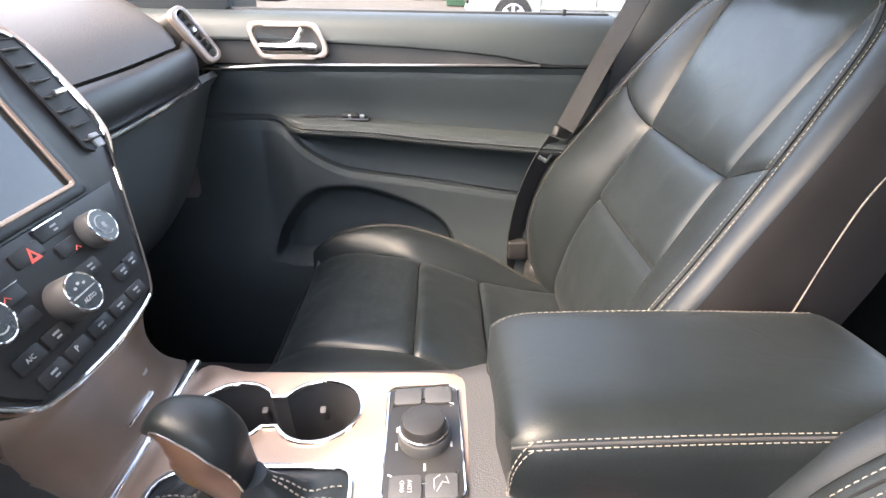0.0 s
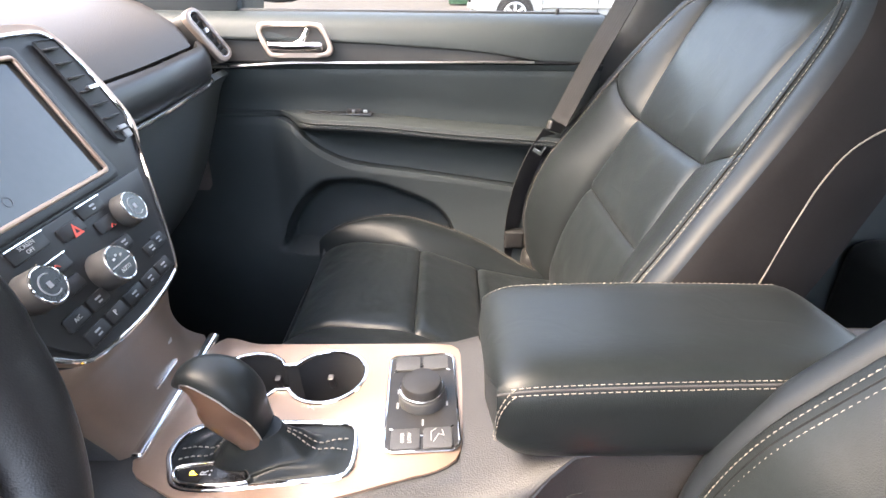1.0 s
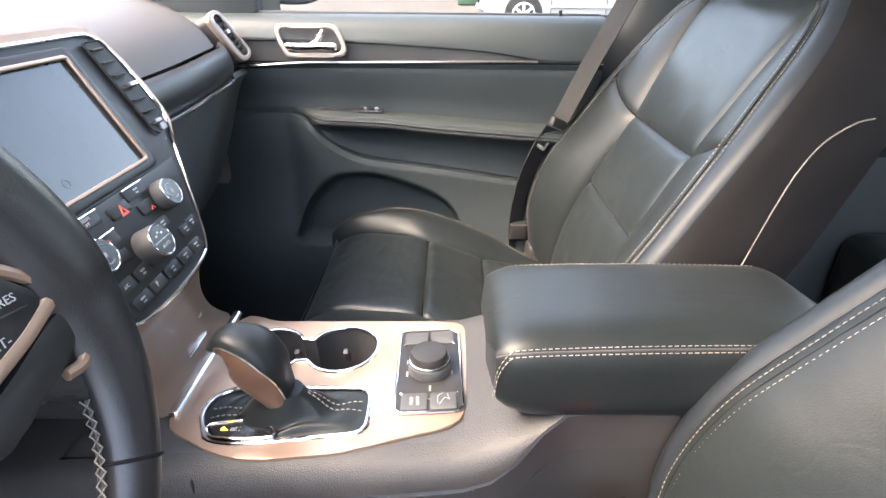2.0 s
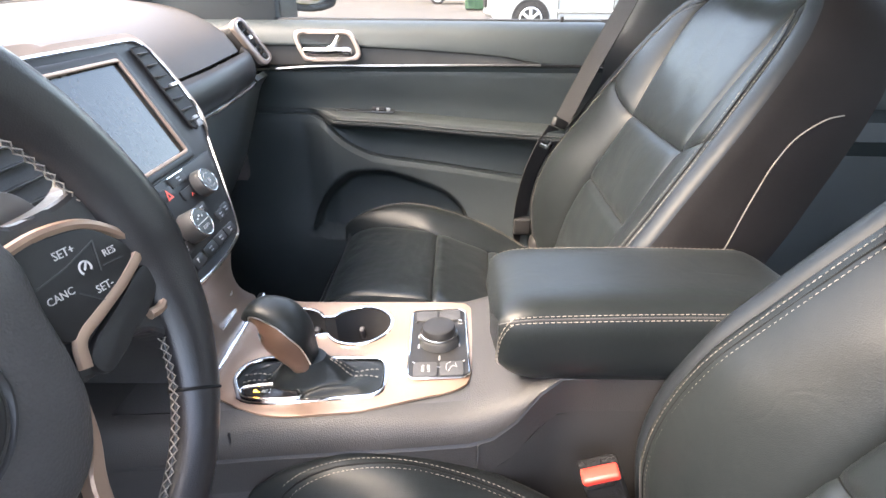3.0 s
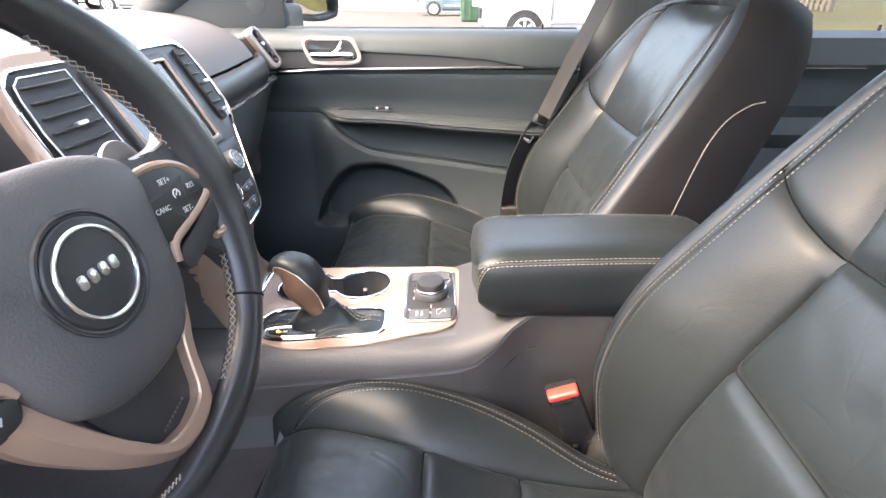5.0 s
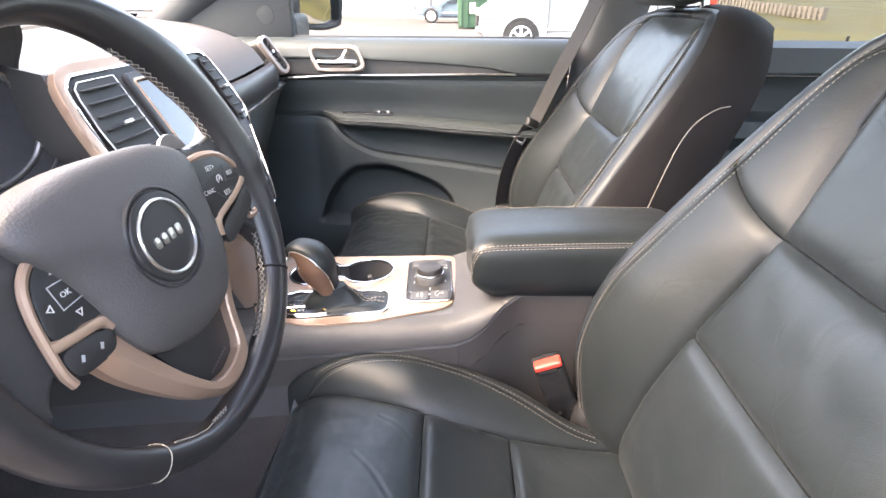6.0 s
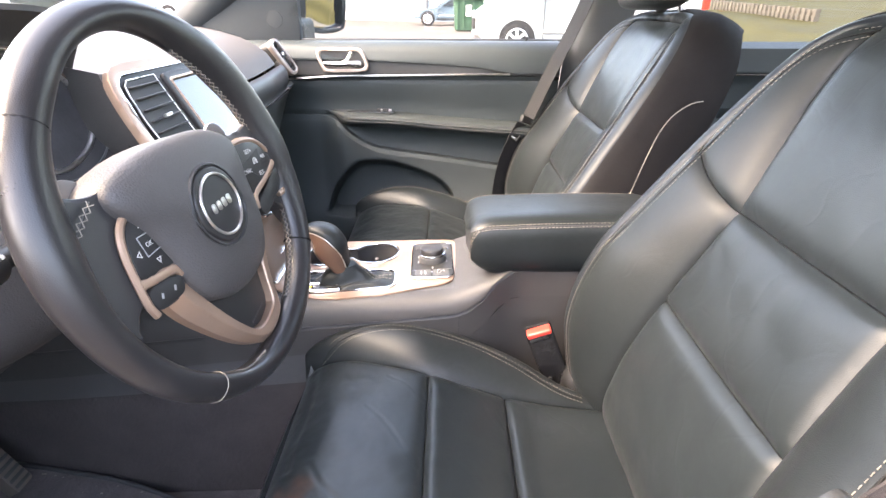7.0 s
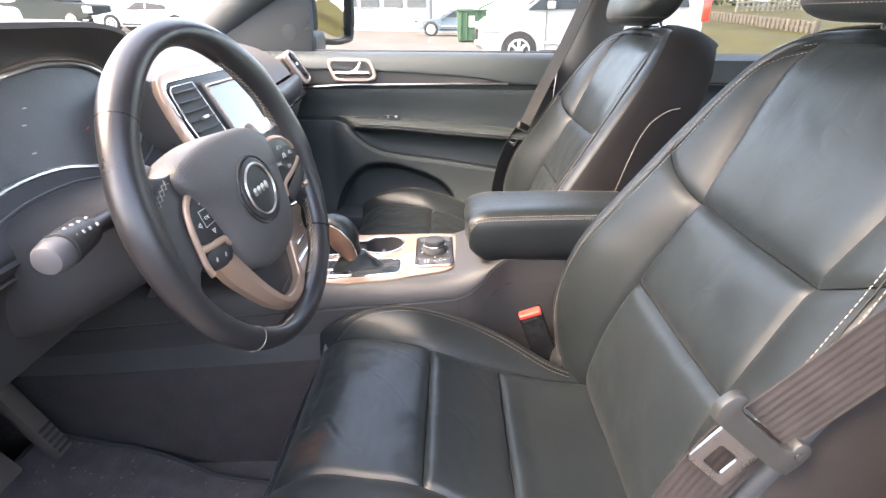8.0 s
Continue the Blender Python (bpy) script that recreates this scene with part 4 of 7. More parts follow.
tube("chrome_rim", ring_on(DECK, peanut(0.0425), 0.0025), 0.0024, M_CHROME, cup, "chrome rim", closed=True, ry=0.0018)
for a, b in ((0.0, 0.079), (-0.062, 0.081)):
    part("grip_fin", box((-0.0035, -0.004, -0.010), (0.0035, 0.004, 0.010), 0.002, 2, DECK @ pose(a, b, -0.030, 20, 0, 0)), M_CAP, cup, "grey rubber fin")

# shifter bezel, boot, display, lever
bezel = tube("shifter_bezel", ring_on(DECK, SHIFT_HOLE, 0.0025), 0.0030, M_CHROME, console, "chrome shifter surround", closed=True, ry=0.0018)
shifter = thing("gear_lever", (-0.16, -0.05, 0.866), "black leather gear lever with taupe trim and stitched boot", "gear lever")


def boot(u, v):
    k = int(round(u * 60)) % 60
    a, b = SHIFT_HOLE[k]
    a = lerp(a, -0.02, 0.03)
    b = lerp(b, -0.052, 0.03)
    top = DECK.inverted() @ Vector((-0.155, -0.052, 0.893))
    ang = math.atan2(b + 0.052, a + 0.04)
    ta, tb = top.x + 0.020 * math.cos(ang), top.y + 0.016 * math.sin(ang)
    f = v
    z = 0.0005 + (top.z) * (f ** 2.2)
    fold = 0.0035 * math.sin(f * 9.5 + 1.6 * math.sin(ang * 2)) * math.sin(math.pi * f)
    return DECK @ Vector((lerp(a, ta, f ** 0.8), lerp(b, tb, f ** 0.8), z + fold))


verts, faces = [], []
for i in range(60):
    for j in range(19):
        verts.append(boot(i / 60, j / 18))
for i in range(60):
    for j in range(18):
        a, b = i * 19 + j, ((i + 1) % 60) * 19 + j
        faces.append((a, a + 1, b + 1, b))
faces.append(tuple(i * 19 + 18 for i in range(60)))
raw("boot", verts, faces, M_LEATHER, shifter, "black leather boot")
def hole_u(a, b):
    return min(range(60), key=lambda k: (SHIFT_HOLE[k][0] - a) ** 2 + (SHIFT_HOLE[k][1] - b) ** 2) / 60


for u0 in (hole_u(0.050, -0.040), hole_u(0.050, -0.054), hole_u(-0.121, -0.040), hole_u(-0.119, -0.056)):
    pts = []
    for j in range(1, 18):
        pts.append(boot(u0, j / 18) + Vector((0, -0.0010, 0.0012)))
    dashes("stitching", pts, M_STITCH, shifter, Vector((0, -0.3, 1)), 0.0036, 0.0022, 0.0007, "pale thread stitching")
LEVER = [(-0.154, 0.872, 0.0125, 0.0185), (-0.160, 0.891, 0.0140, 0.0200), (-0.168, 0.909, 0.0160, 0.0220), (-0.175, 0.925, 0.0200, 0.0240), (-0.181, 0.938, 0.0250, 0.0260),
         (-0.190, 0.946, 0.0262, 0.0268), (-0.199, 0.950, 0.0245, 0.0260), (-0.208, 0.949, 0.0205, 0.0235), (-0.215, 0.945, 0.0140, 0.0180), (-0.219, 0.942, 0.0040, 0.0060)]
line = smooth_line([(x, z, 0) for x, z, a, b in LEVER], 46)
ta = smooth_line([(i * 0.01, a, b) for i, (x, z, a, b) in enumerate(LEVER)], 46)
verts = []


def trim_reach(i):
    """Half angle of the metal underside at ring i: wide on the stem, closing at the front of the knob."""
    return math.acos(lerp(lerp(-0.70, -0.18, ease(8, 36, i)), 0.97, ease(39, 45, i)))


for i in range(46):
    t = (line[min(45, i + 1)] - line[max(0, i - 1)]).normalized()
    reach = trim_reach(i)
    for k in range(28):
        q = lerp(-reach, reach, k / 14) if k < 14 else lerp(reach, 2 * math.pi - reach, (k - 14) / 14)
        c, d = math.cos(q), math.sin(q)
        e = 0.75
        c, d = math.copysign(abs(c) ** e, c), math.copysign(abs(d) ** e, d)
        verts.append((line[i].x - t.y * ta[i].y * c, -0.050 + ta[i].z * d, line[i].y + t.x * ta[i].y * c))


def lever_faces(k0, k1):
    return [(i * 28 + k, i * 28 + (k + 1) % 28, (i + 1) * 28 + (k + 1) % 28, (i + 1) * 28 + k) for i in range(45) for k in range(k0, k1)]


raw("grip", verts, lever_faces(14, 28) + [tuple(range(45 * 28, 46 * 28))], M_LEATHER, shifter, "black leather grip")
raw("lever_trim", verts, lever_faces(0, 14), M_LEVERTRIM, shifter, "brown satin underside trim")
for k in (0, 14):
    tube("trim_edge", [verts[i * 28 + k] for i in range(4, 43)], 0.0008, M_SATIN, shifter, "satin edge", seg=6)
prnd = part("gear_display", plate([(a + 0.12, b) for a, b in [(-0.226, -0.071), (-0.19, -0.066), (-0.165, -0.074), (-0.158, -0.087), (-0.185, -0.090), (-0.218, -0.086)]],
            0.006, DECK @ pose(0, 0, 0.0005, 0, 0, 0), 0.002), M_GLOSS, console, "gloss black gear display with chrome edge")
tube("display_edge", [DECK @ Vector((p.x + 0.12, p.y, 0.006)) for p in smooth_line([(-0.226, -0.071, 0), (-0.19, -0.066, 0), (-0.165, -0.074, 0), (-0.158, -0.087, 0), (-0.185, -0.090, 0), (-0.218, -0.086, 0)], 40, True)],
     0.0016, M_CHROME, prnd, "chrome edge", closed=True)
READ = frame_from((0, 0, 0), (0, 1, 0), (-1, 0, 0))
for word, x, m_ in (("P", -0.208, M_AMBER), ("R", -0.199, M_WHITE), ("N", -0.191, M_WHITE), ("D", -0.183, M_WHITE)):
    writing("gear_letter", word, 0.009, Matrix.Translation((x, -0.0775, 0.8645)) @ READ @ pose(0, 0, 0.0003), m_, prnd)

# drive mode panel
mode = part("drive_mode_panel", plate(rounded(0.070, 0.136, 0.010, cx=0.103, cy=0.0105), 0.004, DECK @ pose(0.006, -0.005, 0.0012, 0, 0, 1.5), 0.001), M_SMOOTH, console, "black drive mode panel")
MODE = DECK @ pose(0.006, -0.005, 0, 0, 0, 1.5)
tube("panel_rim", ring_on(MODE, rounded(0.070, 0.136, 0.010, cx=0.103, cy=0.0105), 0.0045), 0.0015, M_CHROME, mode, "chrome rim", closed=True)
for a, b, w, h in ((0.088, 0.063, 0.027, 0.022), (0.118, 0.063, 0.027, 0.022), (0.088, -0.044, 0.027, 0.024), (0.118, -0.044, 0.027, 0.024)):
    part("button", plate(rounded(w, h, 0.003, cx=a, cy=b), 0.0022, MODE @ pose(0, 0, 0.0050), 0.0007), M_PLASTIC, mode)
for b0, c in ((0.050, -1), (-0.030, 1)):
    arc = [(0.073 + 0.060 * k / 20, b0 + c * 0.010 * (1 - (k / 10 - 1) ** 2) * -1) for k in range(21)]
    tube("divider", ring_on(MODE, arc, 0.0055), 0.0009, M_CHROME, mode)
part("dial", cyl(MODE @ Vector((0.104, 0.010, 0.004)), MODE @ Vector((0.104, 0.010, 0.016)), 0.0245, 0.0235, 40, 0.001), M_PLASTIC, mode, "black rotary dial")
part("dial_cap", cyl(MODE @ Vector((0.104, 0.010, 0.016)), MODE @ Vector((0.104, 0.010, 0.0285)), 0.0215, 0.0195, 40, 0.003), M_SMOOTH, mode)
tube("dial_ring", [MODE @ Vector((0.104 + 0.0215 * math.cos(k * math.pi / 24), 0.010 + 0.0215 * math.sin(k * math.pi / 24), 0.0185)) for k in range(48)], 0.0011, M_CHROME, mode, "chrome ring", closed=True)
for word, a, b, s in (("4WD", 0.0855, -0.044, 0.0052), ("LOW", 0.0920, -0.044, 0.0052)):
    writing("button_print", word, s, MODE @ pose(a, b, 0.0078) @ READ, M_WHITE, mode)
for a, b, w, h in ((0.079, 0.000, 0.002, 0.008), (0.079, 0.020, 0.002, 0.006), (0.104, -0.024, 0.002, 0.008), (0.128, 0.0, 0.002, 0.006)):
    part("print_bar", box((a - w / 2, b - h / 2, 0), (a + w / 2, b + h / 2, 0.0004), 0, m=MODE @ pose(0, 0, 0.0055)), M_GREYPRINT, mode)
icon = [(0.114, -0.050), (0.119, -0.041), (0.124, -0.043), (0.122, -0.036)]
tube("hill_icon", ring_on(MODE, icon, 0.0078), 0.0004, M_WHITE, mode)
tube("hill_icon", ring_on(MODE, [(0.112, -0.048), (0.112, -0.038), (0.117, -0.034)], 0.0078), 0.0004, M_WHITE, mode)

# chrome strip at the foot of the stack
for y0, y1 in ((-0.057, 0.132),):
    part("foot_strip", box((-0.2760, y0, 0.8535), (-0.2640, y1, 0.8635), 0.0048, 4), M_CHROME, console, "chrome strip at the foot of the dash")

part("slot_trim", box((-0.2815, 0.008, 0.8820), (-0.2755, 0.053, 0.8862), 0.0012, 2), M_CHROME, console, "short chrome slot trim")

# ---- armrest ----
armrest = thing("armrest", (0.2, 0, 0.896), "padded black leather armrest lid with pale stitching", "armrest")


def arm(u, th):
    """u from the front to the rear, th round the lid from the near side over the top."""
    x = lerp(0.044, 0.37, u)
    f = min(1, u / 0.16)
    end = max(0.0, 1 - (1 - f) ** 2.6) ** 0.42
    g = min(1, (1 - u) / 0.10)
    end *= max(0.0, 1 - (1 - g) ** 2.4) ** 0.45
    a, b = (0.090 - 0.006 * u) * (0.80 + 0.20 * end) * (1 if end > 0.01 else 0.6), 0.044 * (0.35 + 0.65 * end)
    e = 0.42
    c, s = math.cos(th), math.sin(th)
    y = -a * math.copysign(abs(c) ** e, c)
    z = b * math.copysign(abs(s) ** (e if s > 0 else 0.55), s)
    if s < 0:
        y *= 1 - 0.10 * (-s)
        x += 0.022 * (-s) ** 1.5 * max(0.0, 1 - u / 0.35)
    z += 0.004 * math.sin(math.pi * min(1, u * 1.1)) * max(0, s)
    if s < 0:
        z -= 0.007 * -s + 0.014 * u * -s
    y -= 0.012
    return Vector((x, y, 0.937 + z + 0.008 * u - 0.09 * (y + 0.012) * max(0, s)))


verts, faces = [], []
NU, NT = 56, 72
for i in range(NU + 1):
    for j in range(NT):
        th = 2 * math.pi * j / NT
        p = arm(i / NU, th)
        verts.append(p)
for i in range(NU):
    for j in range(NT):
        a, b = i * NT + j, i * NT + (j + 1) % NT
        faces.append((a, b, b + NT, a + NT))
faces.append(tuple(range(NT)))
faces.append(tuple(range(NU * NT, (NU + 1) * NT))[::-1])
raw("lid", verts, faces, M_LEATHER, armrest)
for th in (radians(36), radians(27)):
    pts = [arm(lerp(0.05, 0.93, k / 70), th) for k in range(71)]
    nrm = [Vector((0, -0.8, 0.6))] * 71
    dashes("stitching", [p + n * 0.0006 for p, n in zip(pts, nrm)], M_STITCH, armrest, nrm, label="pale thread stitching")
    pts = [arm(0.0 + 0.05 * (1 - k / 14) ** 2 + 0.012, th - radians(62) * (k / 14) ** 1.3) for k in range(15)]
    dashes("stitching", [p + Vector((-0.0010, -0.0008, 0)) for p in pts], M_STITCH, armrest, Vector((-0.7, -0.7, 0)), label="pale thread stitching")
tube("seam", [arm(lerp(0.02, 0.95, k / 60), radians(31)) for k in range(61)], 0.0012, M_RUBBER, armrest)
pts = [arm(lerp(0.02, 0.93, k / 70), math.pi - radians(50)) for k in range(71)]
dashes("stitching", [p + Vector((0, 0, 0.0008)) for p in pts], M_STITCH, armrest, Vector((0, 0.5, 0.8)), label="pale thread stitching")
part("hinge_base", box((0.09, -0.070, 0.885), (0.36, 0.070, 0.915), 0.01), M_PLASTIC, armrest)

# buckle beside the console
buckle = thing("seat_belt_buckle", (0.175, -0.12, 0.66), "black seat belt buckle with red release button", "seat belt buckle", group="seat belt parts")
BK = frame_from((0.190, -0.122, 0.736), (1, 0, 0.16), (0, 1, 0.12)) @ pose(0, 0, 0, 0, -12, 0)
part("buckle_body", box((-0.021, -0.015, -0.03), (0.021, 0.015, 0.093), 0.005, 3, BK), M_GLOSS, buckle)
part("release_button", box((-0.019, -0.0165, 0.0895), (0.019, 0.000, 0.0990), 0.0035, 3, BK), M_RED, buckle, "red push button")
part("button_lip", box((-0.017, -0.0158, 0.0825), (0.012, -0.005, 0.0885), 0.0015, 2, BK), M_STEEL, buckle, "grey latch mouth")
part("buckle_bolt", cyl(BK @ Vector((-0.008, -0.0150, 0.0)), BK @ Vector((-0.008, -0.0165, 0.0)), 0.0028, seg=12), M_SMOOTH, buckle)
part("buckle_bolt", cyl(BK @ Vector((0.012, -0.0150, 0.0)), BK @ Vector((0.012, -0.0165, 0.0)), 0.0028, seg=12), M_SMOOTH, buckle)
part("buckle_stalk", box((-0.012, -0.006, -0.16), (0.012, 0.006, -0.02), 0.003, 2, BK), M_RUBBER, buckle)


# ---- dashboard ----
dash = thing("dashboard", (-0.7, 0, 0.66), "dark soft-touch dashboard with chrome line and vents", "dashboard")
SECTION = [(-1.10, 1.150), (-0.97, 1.190), (-0.82, 1.214), (-0.66, 1.222), (-0.54, 1.214), (-0.46, 1.196), (-0.415, 1.172), (-0.394, 1.152), (-0.388, 1.140),
           (-0.376, 1.1395), (-0.366, 1.134), (-0.360, 1.120), (-0.359, 1.104), (-0.364, 1.090), (-0.370, 1.084), (-0.384, 1.076), (-0.405, 1.050), (-0.425, 1.0),
           (-0.45, 0.93), (-0.48, 0.86), (-0.53, 0.78), (-0.60, 0.71), (-0.70, 0.68)]


def dash_shift(y):
    return -0.012 * ease(0.30, 0.55, y) - 0.036 * ease(0.50, 0.60, y) - 0.02 * ease(0.60, 0.70, y)


def dash_rise(y):
    return 0.010 * ease(0.15, 0.6, y)


def dash_grid(name, j0, j1, y0, y1, material, label="", fwd=0.0, bend=1.0):
    rows = SECTION[j0:j1 + 1]
    n = len(rows) - 1
    dense = smooth_line([(x, 0, z) for x, z in rows], 3 * n + 1)

    def fn(u, v):
        p = dense[int(round(v * 3 * n))]
        y = lerp(y0, y1, u)
        return Vector((p.x + dash_shift(y) * bend + fwd, y, p.z + dash_rise(y)))
    return shell(name, fn, 24, 3 * n, material, dash, depth=0.012, label=label)


dash_grid("top_pad", 0, 8, 0.10, 0.590, M_DASH, "grained soft top pad")
dash_grid("trim_band", 9, 14, 0.10, 0.600, M_SMOOTH, "smooth dark trim band")
dash_grid("glovebox", 15, 22, 0.10, 0.715, M_GLOVE, "dark glovebox face", bend=0.25)
dash_grid("top_pad", 0, 8, -0.155, 0.10, M_DASH, "grained soft top pad")
dash_grid("top_pad", 0, 8, -0.76, -0.640, M_DASH, "grained soft top pad")
dash_grid("top_pad", 0, 4, -0.640, -0.155, M_DASH, "grained soft top pad")
dash_grid("knee_band", 9, 14, -0.76, -0.640, M_KNEE)
dash_grid("knee_panel", 15, 22, -0.135, 0.10, M_PLASTIC, "dark knee panel")
dash_grid("knee_panel", 15, 18, -0.76, -0.135, M_KNEE, "black knee panel")


def under_dash(u, v):
    return Vector((lerp(-0.452, -0.98, v), lerp(-0.745, -0.135, u), lerp(0.932, 0.90, v) + 0.02 * math.sin(math.pi * v)))


shell("dash_underside", under_dash, 12, 10, M_RUBBER, dash, depth=0.012, label="dark felt under the dash", inward=Vector((0, 0, 1)))
line = [(-0.366 + dash_shift(y) + 0.004, y, 1.084 + dash_rise(y)) for y in [lerp(0.12, 0.63, k / 20) for k in range(21)]]
tube("chrome_line", line, 0.0026, M_CHROME, dash, "thin chrome line", ry=0.0030)
dash_grid("end_cap", 0, 14, 0.590, 0.740, M_DASH, "dark dashboard end", fwd=-0.050)

# end vent beside the door
vent = thing("end_vent", (-0.40, 0.59, 1.12), "slanted air vent with taupe surround and black slats", "air vent", group="dashboard vents")
VM = frame_from((-0.4035, 0.6060, 1.1590), (0.49, 0.255, -0.82), (0.326, 0.818, 0.449))


def vent_outline(grow, left=0.0):
    return rounded(2 * (0.043 + grow), 2 * (0.0090 + grow) + left, 0.0078 + grow, 6, 0.0, -left / 2)


part("vent_housing", plate(vent_outline(0.005, 0.003), 0.060, VM @ pose(0, 0, -0.072), 0.004), M_DASH, vent, "dark housing")
part("vent_surround", plate(vent_outline(0.0068, 0.004), 0.012, VM @ pose(0, 0, -0.010), 0.003, [vent_outline(0.0)]), M_TAUPE_PALE, vent, "pale taupe surround")
part("vent_back", plate(vent_outline(0.003), 0.003, VM @ pose(0, 0, -0.0115)), M_RUBBER, vent)
tube("vent_rim", [VM @ Vector((a, b, 0.0014)) for a, b in vent_outline(0.0002)], 0.0010, M_SATIN, vent, "satin rim", closed=True)
for k in range(6):
    a = lerp(-0.034, 0.026, k / 5)
    part("slat", box((-0.0040, -0.0095, -0.0008), (0.0040, 0.0098, 0.0008), 0.0004, 1, VM @ pose(a, 0, -0.0045, 0, 40, 0)), M_PLASTIC, vent)
part("vent_tab", box((-0.0035, -0.0045, -0.004), (0.0035, 0.0045, 0.002), 0.0015, 2, VM @ pose(-0.008, 0, 0)), M_SATIN, vent, "silver tab")
part("vent_wheel", box((0.030, -0.006, -0.006), (0.040, 0.005, 0.001), 0.002, 2, VM), M_SMOOTH, vent)

# centre stack
STACK = frame_from((-0.318, 0, 1.085), (0, 1, 0), (-0.482, 0, 0.876))
stack = thing("centre_stack", (-0.33, 0, 0.87), "centre stack with touchscreen, climate knobs and vents in a chrome edge", "control panel")
RIGHT = [(0.0, 0.134), (0.075, 0.134), (0.130, 0.134), (0.150, 0.132), (0.161, 0.122), (0.168, 0.104), (0.174, 0.075), (0.176, 0.034), (0.156, 0.000), (0.122, -0.050), (0.082, -0.104), (0.060, -0.116), (0.0, -0.121)]
LEFT = [(-0.060, -0.116), (-0.086, -0.104), (-0.130, -0.050), (-0.172, 0.000), (-0.194, 0.034), (-0.194, 0.075), (-0.189, 0.104), (-0.183, 0.121), (-0.172, 0.131), (-0.155, 0.134), (-0.075, 0.134)]
SO = [(p.x, p.y) for p in smooth_line([(a, b, 0) for a, b in RIGHT + LEFT], 150, True)]
part("stack_face", plate(SO, 0.03, STACK @ pose(0, 0, -0.032), 0.003), M_SMOOTH, stack)
tube("chrome_edge", [STACK @ Vector((a, b, -0.001)) for a, b in SO], 0.0022, M_CHROME, stack, "chrome edge", closed=True)
TO = []
for k, (a, b) in enumerate(SO):
    (a0, b0), (a1, b1) = SO[k - 1], SO[(k + 1) % len(SO)]
    n2 = Vector((b0 - b1, a1 - a0)).normalized()
    g = 0.0012 + (0.0115 * ease(-0.075, -0.045, b) if a < 0 else 0.0075 * ease(-0.010, 0.030, b))
    TO.append((a + n2.x * g, b + n2.y * g))
part("taupe_edge", plate(TO, 0.010, STACK @ pose(0, 0, -0.0105), 0.0025, [SO]), M_TAUPE, stack, "taupe outer edge")

SIDE_A = [(-0.070, -0.118), (-0.040, -0.146), (0.0, -0.180), (0.030, -0.201), (0.075, -0.203), (0.104, -0.198), (0.130, -0.192), (0.150, -0.186)]


def dash_cheek(u, v):
    b = lerp(-0.070, 0.143, v)
    p0 = STACK @ Vector((curve_at(SIDE_A, b), b, -0.0095))
    p1 = Vector((-0.470 - 0.03 * v, -0.136, p0.z + 0.008))
    q = p0.lerp(p1, u)
    return q + Vector((-0.042, 0.006, 0)) * math.sin(math.pi * u) * (1 - v ** 4)


shell("dash_cheek", dash_cheek, 14, 14, M_DASH, stack, depth=0.012, label="grained dash beside the stack", inward=Vector((0, 1, -0.2)))

# screen
bezel_m = STACK @ pose(0.009, 0.056, 0)
part("screen_bezel", plate(rounded(0.182, 0.136, 0.008), 0.006, bezel_m @ pose(0, 0, -0.003), 0.002, [rounded(0.156, 0.114, 0.004)]), M_SMOOTH, stack)
scr = part("touchscreen", plate(rounded(0.156, 0.114, 0.003), 0.003, bezel_m @ pose(0, 0, -0.0035)), M_SCREEN, stack, "glossy touchscreen reflecting the sky")
tube("screen_trim", [bezel_m @ Vector((a, b, 0.0025)) for a, b in rounded(0.158, 0.116, 0.004)], 0.0022, M_TAUPE, stack, "taupe trim round the screen", closed=True)
for k in range(2):
    a = -0.060 + 0.026 * k
    part("screen_icon", plate(circle(0.0042, 12, a, -0.043), 0.0002, bezel_m @ pose(0, 0, -0.0004), 0, [circle(0.0036, 12, a, -0.043)]), M_CAP, scr)

